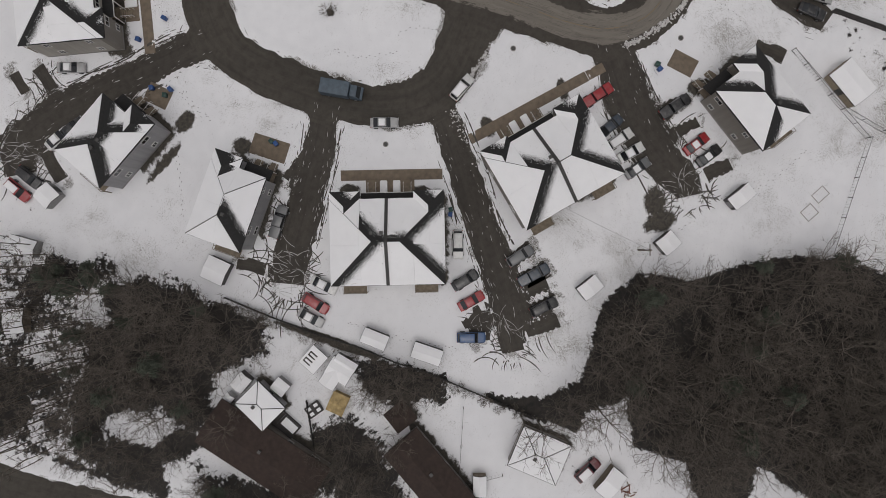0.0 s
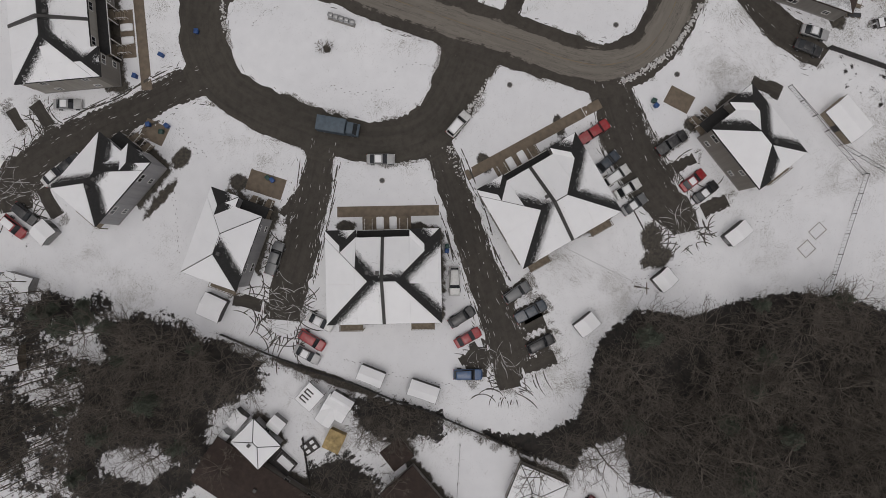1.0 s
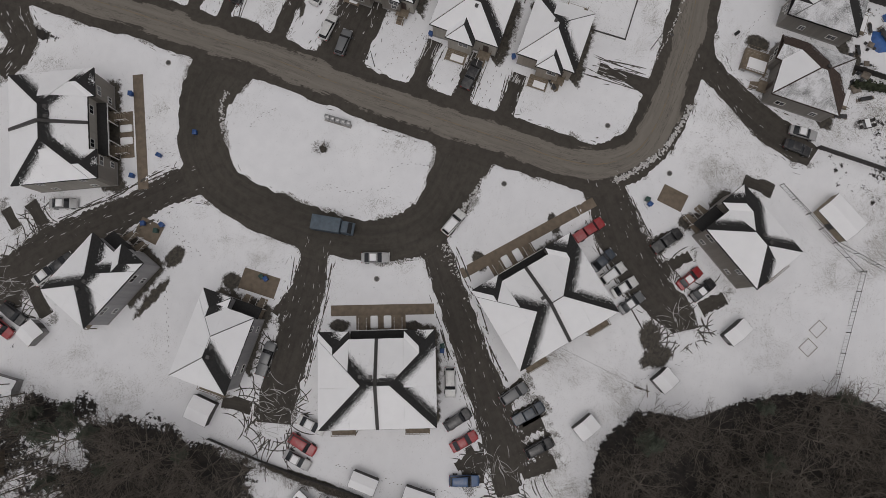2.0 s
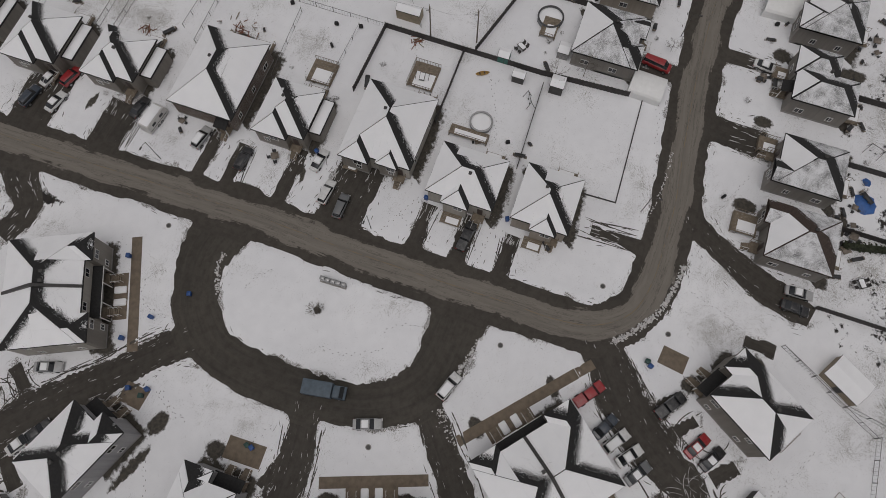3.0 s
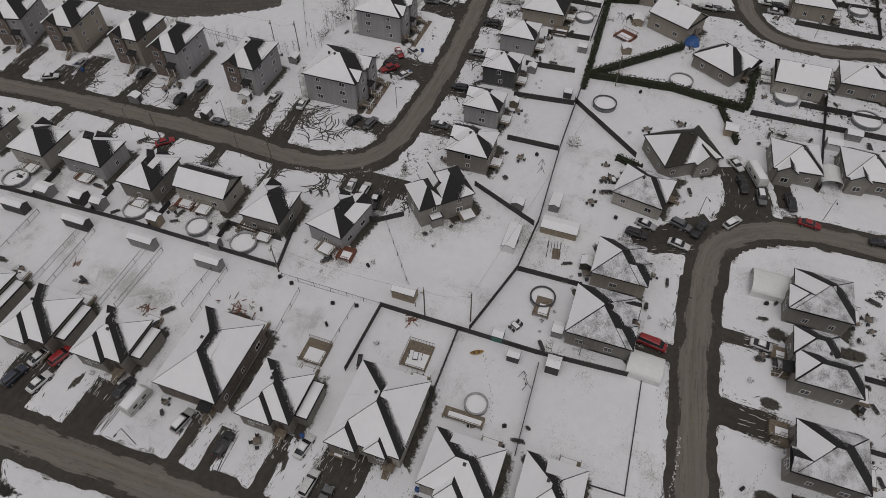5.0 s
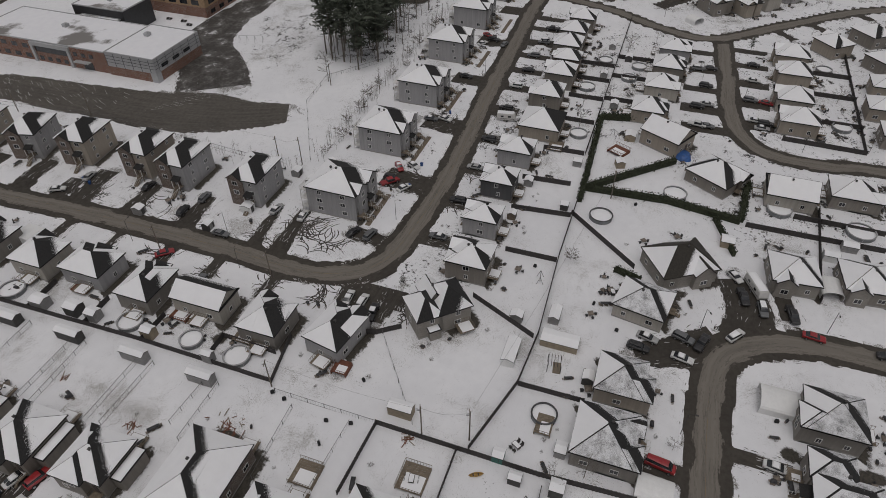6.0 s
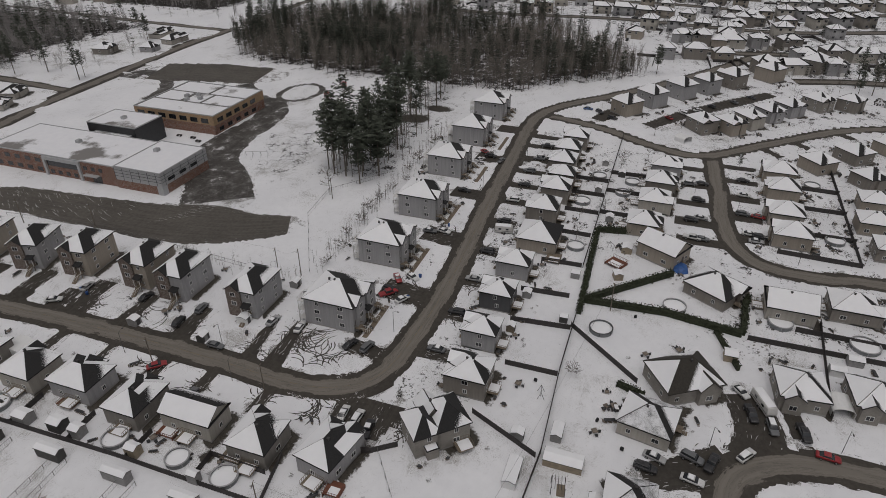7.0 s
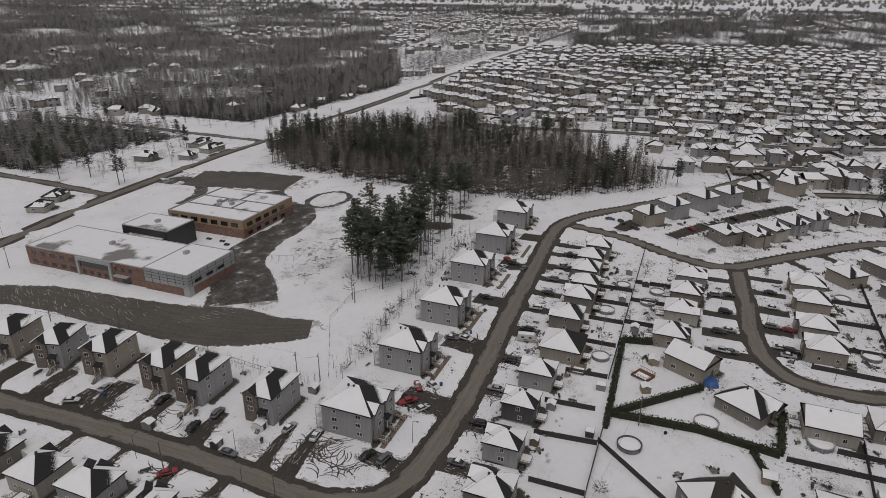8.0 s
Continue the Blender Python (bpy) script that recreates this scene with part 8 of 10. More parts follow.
# ---- houses round the far cluster ----
FAR_GROUP = "houses of the far streets"
for x, y, yaw, w, d, z, wall in ((320.5, 0.3, -50, 9, 10, 5.6, "taupe"), (322.5, -11.0, -50, 7.6, 10, 5.6, "beige"), (332.4, -19.0, -50, 8, 10, 5.6, "light"), (343.6, -27.6, -48, 8, 10, 5.6, "grey"), (353.6, -36.5, -46, 8, 10, 5.6, "grey"), (366.3, -49.5, -46, 8.5, 10, 5.6, "stone"), (369.2, -63.5, -30, 8, 9, 5.6, "taupe"), (331.8, 32.9, 140, 10, 10, 6.4, "beige"), (346.7, 22.7, 140, 9.5, 10, 7.2, "grey"), (363.9, 10.5, 140, 9.5, 11, 7.2, "grey"), (375.6, -1.1, 140, 9, 10, 7.2, "grey"), (389.8, -13.3, 140, 9.5, 11, 7.0, "taupe")):
    house(x, y, yaw, w, d, z, 0.6, wall, volumes=bays(w, d, int(x)), label="two-storey house of the far street, snow on the roof", group=FAR_GROUP, melt=1.7)
for x, y, yaw, w, d, z, wall in ((292.0, -41.3, 130, 9, 10, 4.8, "beige"), (305.9, -55.7, 130, 9, 10, 4.8, "taupe"), (318, -71, 130, 9, 10, 4.8, "beige"), (283.2, -56.8, -50, 9, 9, 4.8, "taupe"), (247, -52, 0, 8.6, 9.6, 4.6, "beige"), (231, -54, 0, 8.6, 9.6, 4.6, "taupe"), (263, -55, 0, 8.6, 9.6, 4.6, "beige"), (200, -53, 0, 9.2, 10, 4.4, "taupe"), (432, -56, 150, 13, 11, 7.2, "taupe"), (407, -32, 140, 10, 11, 7, "beige"), (380, -86, -30, 9, 9, 5.6, "grey"), (255.9, 319.1, 20, 12, 8, 3.2, "light"), (240.7, 311, 20, 10, 8, 3.2, "light"), (334.8, 337.7, 10, 11, 9, 3.6, "taupe"), (378, 333, 5, 15, 8, 3.2, "light"), (369, 315, 0, 15, 8, 3.2, "light"), (347, 315, 8, 9, 8, 3.2, "grey"), (455, 493, 20, 12, 9, 3.6, "taupe"), (454.5, 446, 60, 13, 9, 4, "taupe"), (517, 346, 10, 12, 9, 3.4, "beige"), (652, 543, 10, 12, 9, 4.2, "taupe"), (638, 347, 10, 12, 9, 4, "light"), (453, 575, 0, 14, 9, 3.2, "grey"), (560, 350, 20, 12, 9, 3.4, "taupe"), (585, 336, 0, 12, 9, 3.4, "taupe")):
    house(x, y, yaw, w, d, z, 0.55, wall, volumes=bays(w, d, int(x)), label="family house of the far street, snow on the roof", group=FAR_GROUP, melt=1.7)


# ---- the suburb beyond: like houses, copied ----
FAR_SIZES = ((10.4, 10.0, 5.2), (12.6, 10.6, 6.4), (9.6, 10.8, 6.8), (13.6, 10.0, 5.6), (10.8, 11.4, 7.2), (11.6, 10.2, 6.0))


def far_volumes(k, w, d):
    """The blocks of a far house: plain, with a front wing, or with one on each side."""
    main = (-w / 2, -d / 2 + 1.2, w / 2, d / 2, (k == 3, False))
    left, right = (-w / 2, -d / 2 - 0.6, -w / 2 + 4.6, 0.5, (k % 2 == 0, True)), (w / 2 - 4.2, -d / 2, w / 2, 0.5, (k % 2 == 1, True))
    return ((main,), (main, left), (main, right), (main,), (main, left), (main, left, right))[k % 6]


def far_house(k, x, y, yaw):
    """A house of the far streets: walls, roof, snow, windows, a garage door and a front step."""
    rng = random.Random(900 + k)
    w, d, z = FAR_SIZES[k]
    volumes = far_volumes(k, w, d)
    home = thing("house", "house of the distant suburb with a snow-covered hip roof", "house", pose(x, y, 0, 0, 0, yaw), "houses of the distant suburb")
    faces = roof_over(volumes, z, 0.55, 0.4)
    part("wall", mesh_of("wall", *boxes(*[(b[0] + 0.004 * n, b[1], -0.3, b[2] - 0.004 * n, b[3], z - 0.2) for n, b in enumerate(volumes)]), SIDINGS[("beige", "taupe", "grey", "light", "taupe", "grey")[k % 6]]), home)
    rims = boxes(*[(b[0] - 0.4, b[1] - 0.4, z - 0.24, b[2] + 0.4, b[3] + 0.4, z - 0.004 - 0.003 * n) for n, b in enumerate(volumes)])
    part("roof", mesh_of("roof", *joined(*[(q, [tuple(range(len(q)))]) for q, kinds in faces], rims), SHINGLE), home)
    part("snow", mesh_of("snow", *joined(*[s[:2] for s in (snow_slab(q, kinds, (0, 40, 90, 150, 200, 260)[k], rng, 1.0) for q, kinds in faces) if s]), ROOF_SNOW), home)
    front = volumes[-1][1] if len(volumes) > 1 else volumes[0][1]
    mid = (volumes[-1][0] + volumes[-1][2]) / 2 if len(volumes) > 1 else -w * 0.25
    window(home, mid, front - 0.012, z - 1.9, 0, 1.9, 1.3, False)
    window(home, -mid * 0.6, volumes[0][1] - 0.012 if abs(mid * 0.6 + mid) > 2 else front - 0.012, z - 1.9, 0, 1.3, 1.3, False)
    for u in (-0.22, 0.24):
        window(home, u * w, d / 2 + 0.012, z - 2.0, 180, 1.6, 1.3, False)
    part("garage_door", box_mesh("garage_door", WHITE_TRIM, (-1.2, -0.06, 0, 1.2, 0.02, 2.2)), home, pose(mid, front - 0.012, 0))
    return home


SUBURB = [(412, 20), (452, 22), (522, 90), (512, 172), (566, 236), (640, 288), (1180, 306), (1280, -60), (1330, -330), (470, -150), (384, -92), (402, -40)]
protos = [far_house(k, 470 + 16 * k, -8 - 4 * k, 0) for k in range(6)]
near_lots, far_lots = [], []


def bow(x, y):
    """How the far streets curve."""
    return 0.10 * y + 26 * math.sin(y / 85 + x / 160) + 12 * math.sin(y / 37 + x / 90)


rng = random.Random(5)
row = 0
x = 408.0
fences = []
far_cars = []
while x < 1300:
    y = -330.0
    while y < 306:
        px = x + bow(x, y) + rng.uniform(-2.5, 2.5)
        turn = math.degrees(math.atan2(1.0, 0.10 + 26 / 85 * math.cos(y / 85 + x / 160) + 12 / 37 * math.cos(y / 37 + x / 90))) - 90
        if inside(px, y, SUBURB) and rng.random() > 0.13 and abs(px - 400 - (y - 6) * -1.2) > 14:
            (near_lots if px < 600 else far_lots).append((px, y + rng.uniform(-2, 2), (90 if row % 2 else -90) + turn))
            side = 1 if row % 2 else -1
            if rng.random() < 0.75:
                fences.append((px - side * 12, y + rng.choice((-7, 7)), radians(turn + (0 if rng.random() < 0.6 else 90)), rng.uniform(0.8, 1.2)))
            for q in range(rng.choice((0, 1, 1, 2))):
                far_cars.append((px + side * rng.uniform(8, 12), y + rng.uniform(-6, 6), radians(turn + rng.choice((0, 90, 180)) + rng.uniform(-8, 8)), 1.0))
        y += rng.uniform(13.0, 18.5)
    if row % 2 == 0:
        road("road", "snowy residential street of the distant suburb", [(x - 17 + bow(x, yy), yy) for yy in range(-320, 300, 25) if inside(x - 17 + bow(x, yy), yy, SUBURB)] or [(x, -60), (x, -40)], 8, STREET, 0.3, step=10)
        CLEARED.pop()
    x += 38 if row % 2 else 32
    row += 1
for k, px, py, yaw in ((3, 440, 476, 110), (0, 458, 458, 100), (4, 487, 390, 80), (5, 396, 282, 0)):
    copy_thing(protos[k], pose(px, py, 0, 0, 0, yaw))
for k, (px, py, yaw) in enumerate(near_lots[:26]):
    copy_thing(protos[k % 6], pose(px, py, 0, 0, 0, yaw + rng.uniform(-4, 4)))
solid = []
for k in range(6):
    w, d, z = FAR_SIZES[k]
    volumes = far_volumes(k, w, d)
    faces = roof_over(volumes, z, 0.55, 0.4)
    wall = mesh_of("wall", *boxes(*[(b[0] + 0.004 * n, b[1], -0.3, b[2] - 0.004 * n, b[3], z - 0.2) for n, b in enumerate(volumes)]), SIDINGS["beige"])
    rims = boxes(*[(b[0] - 0.4, b[1] - 0.4, z - 0.24, b[2] + 0.4, b[3] + 0.4, z - 0.004 - 0.003 * n) for n, b in enumerate(volumes)])
    cover = mesh_of("snow", *joined(*[([p.lerp(sum(q, Vector()) / len(q), 0.13) + Vector((0, 0, 0.1)) for p in q], [tuple(range(len(q)))]) for q, kinds in faces]), ROOF_SNOW)
    panes = mesh_of("panes", *boxes(*[(sx * w * 0.25 - 0.8, sy * d / 2 - 0.03 - (0.65 if sy < 0 else 0), h, sx * w * 0.25 + 0.8, sy * d / 2 + 0.03, h + 1.3) for sx in (-1, 1) for sy in (-1, 1) for h in (1.2, z - 2.0)]), GLASS)
    solid.append(one_mesh("far_houses", wall, mesh_of("roof", *joined(*[(q, [tuple(range(len(q)))]) for q, kinds in faces], rims), SHINGLE), cover, panes))
places = [(px, py, radians(yaw + rng.uniform(-5, 5)), rng.uniform(0.88, 1.1)) for px, py, yaw in far_lots + near_lots[26:]]


def clearings(count, x0, x1, y0, y1, poly, most=0.0):
    """Places for houses in the clearings of the far woods."""
    out = []
    while len(out) < count:
        px, py = rng.uniform(x0, x1), rng.uniform(y0, y1)
        if inside(px, py, poly) and grove_at(np.array([px]), np.array([py]))[0] < most + rng.random() * 0.05:
            out.append((px, py, rng.uniform(0, 3.1), rng.uniform(0.85, 1.1)))
    return out


places += clearings(80, 320, 1400, 330, 1000, FOREST) + clearings(130, 1300, 3000, 700, 3000, FOREST) + clearings(560, 700, 2400, 260, 1200, TOWN, 0.14) + clearings(60, 1320, 2600, -900, 450, BAND)
for wall, words, some in (("beige", "beige", places[::4]), ("taupe", "brown", places[1::4]), ("grey", "grey", places[2::4]), ("light", "pale", places[3::4])):
    massed("far_houses", f"distant {words} houses with snowy roofs", "houses", some, solid, (SIDINGS[wall], SHINGLE, ROOF_SNOW, GLASS))
massed("yard_fences", "dark board fences between the distant yards", "fences", fences, [mesh_of("yard_fences", *boxes((-9 + 3 * k, -0.1, 0, 9 - 2 * k, 0.1, 1.7), (9 - 2 * k, 0, 0, 9.2 - 2 * k, 10, 1.7)), FENCE_WOOD) for k in range(2)], (FENCE_WOOD,))
for tone, words, some in (("black", "dark", far_cars[::3]), ("white", "white", far_cars[1::3]), ("grey", "grey", far_cars[2::3])):
    coat = plain("far_car_" + tone, PAINTS[tone], 0.35)
    massed("parked_cars", f"distant {words} cars parked before the houses", "cars", some, [one_mesh("parked_cars", mesh_of("body", *prism(CAR_KINDS[kind][0], 0.9, 0.85, 0.3, 1.1), coat), mesh_of("cabin", *prism(CAR_KINDS[kind][1], 0.82, 0.68, 0.9, 1.6), GLASS)) for kind in ("sedan", "suv", "pickup")], (coat, GLASS))

# ---- trees ----
rng = random.Random(11)
right = [p for p in scatter(RIGHT_WOOD, 2.7, rng) if value_noise(np.array([p[0]]), np.array([p[1]]), 9.0, 33)[0] > 0.24]
left = scatter(LEFT_WOOD, 2.8, rng)
right.sort(key=lambda p: -p[0])
for x, y in right[:60]:
    tree("thicket", x, y, rng, rng.uniform(0.7, 1.2), "trees of the wood")
for x, y in left[:42]:
    tree("thicket", x, y, rng, 0.85, "trees of the wood")
for x, y in left[3::14]:
    tree("pine", x + 1.2, y + 1.0, rng, 0.38, "trees of the wood")
massed("thin_trees", "slender leafless trees standing close together in snow", "wood", [(x, y, rng.uniform(0, 6.2), rng.uniform(0.7, 1.1)) for x, y in scatter(TRUNKS, 2.4, rng)], [one_mesh("thin_trees", *tree_proto("pole", k)) for k in range(4)], (BARK, TWIGS))
low = scatter(BRUSH, 2.5, rng) + scatter(BETWEEN, 2.6, rng) + scatter(STRIP, 2.2, rng) + scatter(BELOW, 3.2, rng) + scatter(CLUMP, 2.8, rng) + scatter(BROWN_PATCH, 3.4, rng)
massed("brush", "tangled leafless brush about the lower yards", "brush", [(x, y, rng.uniform(0, 6.2), rng.uniform(0.45, 0.75)) for x, y in low], [one_mesh("brush", *tree_proto("thicket", k)) for k in range(4)], (BARK, TWIGS))
for x, y in right[4::17]:
    tree("pine", x + 1.4, y + 1.1, rng, 0.5, "trees of the wood")
for x, y in scatter(CLUMP, 4.0, rng)[:6] + [(-38.6, 31.5), (-39.5, 28), (-38.5, 24), (-27.6, 41.2), (-22, 47), (-29, 52)]:
    tree("pine", x, y, rng, 0.45, "trees of the wood")
dense = [one_mesh("woodland", *tree_proto("thicket", k)) for k in range(4)]
massed("woodland", "dense leafless winter wood with dark undergrowth", "wood", [(x, y, rng.uniform(0, 6.2), rng.uniform(0.6, 1.3)) for x, y in right[60:] + left[42:]], dense, (BARK, TWIGS))
for x, y in scatter([(-13, 76), (-20, 63), (-30, 60), (-42, 57), (-48, 72), (-40, 92), (-14, 92)], 3.6, rng)[::2][:48]:
    tree("pole", x, y, rng, 0.9, "trees of the wood")
for x, y in ((231.4, 132.2), (238.5, 133.6), (227.5, 123.0), (223.4, 115.4), (243.3, 120.3), (231.6, 111.6), (236, 127), (240, 116), (248, 134), (256, 122), (228, 128), (234, 119), (260.5, 118.0), (243.6, 130.4), (252, 126), (229, 117), (235, 113), (241, 126), (246, 114), (250, 131), (257, 115), (259, 128), (264, 122), (262, 132), (273, 120), (275, 131), (284, 117.3), (288.8, 132.2), (296, 125), (306, 124), (314, 132), (311, 118), (322, 120), (330, 140), (326, 128), (334, 122)):
    tree("pine", x, y, rng, 1.05 + 0.35 * rng.random(), "pines beside the school")
for x, y in scatter(PINE_STAND, 5.2, rng)[:84]:
    tree("pole", x, y, rng, 1.1, "pines beside the school")
for x, y in ((287.5, 371.0), (295.5, 371.9), (339.6, 408.3), (306.8, 364.4), (412.0, 453.3), (360.9, 395.5), (292.1, 336.4), (286.8, 309.2), (421.9, 405.9), (366.6, 334.0), (444.7, 323.5), (427.3, 296.8), (501.3, 317.6), (527.5, 318.9), (390.5, 363.2), (291.6, 310.2), (291.2, 360.9), (300, 385), (312, 398), (325, 392), (283, 350), (402, 470), (398, 24), (388, -70), (396, -78), (405, -72), (410, -85)):
    tree("pine", x, y, rng, 0.95, "evergreens beside the main road")
for x, y, kind, size in ((150, 25.8, "shrub", 1.1), (212, 121.5, "bare", 0.9), (-13, 10.5, "bare", 0.9), (-15, 14, "bare", 0.7), (38.8, 42.1, "shrub", 0.8), (39.4, 41.4, "shrub", 0.5), (92.6, 17.5, "bare", 0.45), (106, -1, "bare", 0.4), (95.5, 12.8, "bare", 0.4), (102.4, 56.3, "shrub", 0.4), (-14, 58, "pine", 0.35), (-12, 63, "pine", 0.3), (-14, 67, "pine", 0.3), (283, -14, "pine", 0.35), (-28, 34, "bare", 0.9), (-22, 8, "bare", 0.8), (-30, 12, "bare", 0.9), (-35, 22, "bare", 0.9)):
    tree(kind, x, y, rng, size, "garden trees")
for k in range(40):
    tree("shrub", -10.9 + rng.uniform(-0.8, 0.4), 40 - 1.25 * k + rng.uniform(-0.5, 0.5), rng, rng.uniform(0.35, 0.8), "brush along the fence")
for k in range(12):
    tree("shrub", 172 + 8.4 * k, 101.5 + rng.uniform(-1.5, 2.5), rng, rng.uniform(1.0, 1.9), "brush behind the flats")
massed("brush", "tall leafless brush along the back of the flats", "brush", [(168 + 0.62 * k + rng.uniform(-2, 2), 101.5 + 0.012 * k + rng.gauss(0, 1.6), rng.uniform(0, 6.2), rng.uniform(0.2, 0.48)) for k in range(190)] + [(162 + rng.gauss(0, 1.4), 104 + 0.9 * k, rng.uniform(0, 6.2), rng.uniform(0.2, 0.4)) for k in range(50)], [one_mesh("brush", *tree_proto("pole", k)) for k in range(4)], (BARK, TWIGS))
sparse = [broom_mesh("far_trees", 500 + k, 14.0, 3.6, 40, 0.06, 0.2, WOOD_TWIGS) for k in range(4)]
firs = [one_mesh("far_pines", *pine_meshes(520 + k, 15.0 + k, 0.3, 2.9, 0.055, 2, 1.7)) for k in range(3)]
wood = scatter(FAR_WOOD, 3.2, rng)
massed("far_trees", "leafless trees of the wood behind the school", "wood", [(x, y, rng.uniform(0, 6.2), rng.uniform(0.45, 1.3)) for x, y in wood if value_noise(np.array([x]), np.array([y]), 19.0, 41)[0] > 0.2 + 0.2 * rng.random()], sparse, (WOOD_TWIGS,))
massed("far_pines", "dark pines of the wood behind the school", "wood", [(x, y, rng.uniform(0, 6.2), rng.uniform(0.6, 1.35)) for x, y in wood if rng.random() < 0.05 + 0.9 * max(0.0, value_noise(np.array([x]), np.array([y]), 34.0, 9)[0] - 0.42 - (0.12 if y < 120 else 0.0))], firs, (BARK, PINE))
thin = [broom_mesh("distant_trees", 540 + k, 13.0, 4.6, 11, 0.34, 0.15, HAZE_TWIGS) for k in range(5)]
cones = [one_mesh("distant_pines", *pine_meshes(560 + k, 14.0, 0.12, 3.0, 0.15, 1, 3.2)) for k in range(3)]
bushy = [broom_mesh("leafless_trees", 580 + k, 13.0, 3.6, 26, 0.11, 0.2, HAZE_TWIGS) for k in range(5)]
leafless, green, nearer = [], [], []


def plant(poly, x0, x1, y0, y1, count, least, pines, size):
    """Trees in the groves of a stretch of the plan; pines: the share of evergreens."""
    for k in range(count):
        x, y = rng.uniform(x0, x1), rng.uniform(y0, y1)
        if inside(x, y, poly) and grove_at(np.array([x]), np.array([y]))[0] > least + rng.uniform(-0.04, 0.04):
            (green if rng.random() < pines else nearer if x < 640 else leafless).append((x, y, rng.uniform(0, 6.2), size * rng.uniform(0.65, 1.2)))


plant(FOREST, 318, 640, 330, 760, 4600, -0.07, 0.14, 1.0)
plant(NEAR_GROVE, 284, 406, 360, 592, 1500, -0.12, 0.24, 0.95)
for x, y in scatter([(286, 312), (402, 312), (402, 362), (286, 366)], 11.0, rng) + scatter([(418, 316), (470, 316), (452, 352), (450, 500), (426, 500)], 13.0, rng):
    if rng.random() < 0.6 and all(math.hypot(x - q[0], y - q[1]) > 11 for q in FEET):
        (green if rng.random() < 0.22 else nearer).append((x, y, rng.uniform(0, 6.2), rng.uniform(0.4, 0.85)))
plant(FOREST, 640, 1100, 324, 1300, 5800, -0.07, 0.10, 1.15)
plant(FOREST, 1100, 2000, 500, 2600, 4800, -0.05, 0.06, 1.5)
plant(FOREST, 1500, 3300, 900, 4000, 2600, 0.0, 0.04, 2.1)
plant(TOWN, 690, 2400, 260, 1290, 4200, 0.0, 0.12, 1.0)
plant(BAND, 1170, 3000, -1500, 460, 6400, -0.12, 0.12, 1.5)
plant(RIDGE, 2100, 3200, 460, 1170, 900, -0.3, 0.3, 1.7)
plant(SUBURB, 410, 1330, -330, 306, 3400, -0.05, 0.14, 0.6)
plant([(827, 113), (869, 9), (1021, 5), (972, 132)], 820, 1030, 0, 140, 420, -0.3, 0.7, 1.15)
plant([(880, 250), (960, 210), (1000, 160), (980, 150), (900, 190)], 870, 1010, 140, 260, 60, -0.3, 0.5, 0.9)
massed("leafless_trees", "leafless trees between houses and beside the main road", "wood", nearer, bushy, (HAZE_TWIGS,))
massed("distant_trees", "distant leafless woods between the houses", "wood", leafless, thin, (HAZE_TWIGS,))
massed("distant_pines", "distant dark evergreen trees", "wood", green, cones, (BARK, PINE))
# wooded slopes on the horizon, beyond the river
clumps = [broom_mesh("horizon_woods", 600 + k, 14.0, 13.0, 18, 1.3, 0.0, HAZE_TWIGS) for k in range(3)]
massed("horizon_woods", "woods towards the horizon, greyed as by haze", "wood", [(x, y, rng.uniform(0, 6.2), rng.uniform(0.8, 1.6)) for x, y in ((rng.uniform(2300, 4900), rng.uniform(-2800, 4600)) for k in range(3600)) if not (3200 < x - 0.1 * y < 3600 and y < 2400)], clumps, (HAZE_TWIGS,))

# ---- clutter of the yards: covered barbecues, stacked chairs, boxes, woodpiles, shrubs ----
COVER = plain("covers_dark", (0.05, 0.05, 0.052), 0.7, vary=0.4)
CRATES = plain("weathered_boards", (0.20, 0.17, 0.14), 0.85, vary=0.4)
grill = one_mesh("garden_clutter", mesh_of("stand", *boxes((-0.35, -0.22, -0.1, 0.35, 0.22, 0.75), (-0.75, -0.2, 0.7, 0.75, 0.2, 0.76)), CRATES), mesh_of("cover", *joined(prism([(-0.5, 0.75), (0.5, 0.75), (0.36, 1.15), (-0.36, 1.15)], 0.3, 0.24, 0.75, 1.15)), COVER))
pile = one_mesh("garden_clutter", mesh_of("logs", *joined(*[tube([(-1.2 + 0.3 * k, -0.25, 0.1 + 0.22 * (k % 3)), (-1.2 + 0.3 * k, 0.3, 0.1 + 0.22 * (k % 3))], [0.16, 0.14], 6) for k in range(9)]), CRATES), mesh_of("sheet", *boxes((-1.0, -0.3, 0.72, 1.0, 0.34, 0.78)), COVER))
chairs = one_mesh("garden_clutter", mesh_of("table", *boxes((-0.6, -0.6, 0.66, 0.6, 0.6, 0.72), (-0.06, -0.06, -0.1, 0.06, 0.06, 0.66)), CRATES), mesh_of("chairs", *boxes(*[(cx - 0.25, cy - 0.25, 0.38, cx + 0.25, cy + 0.25, 0.46) for cx, cy in ((1.0, 0), (-1.0, 0.1), (0.1, 1.0))], *[(cx - 0.25, cy + 0.2, -0.1, cx + 0.25, cy + 0.26, 0.9) for cx, cy in ((1.0, 0), (-1.0, 0.1), (0.1, 1.0))]), COVER))
rng = random.Random(404)
things_about, shrubs_about = [], []


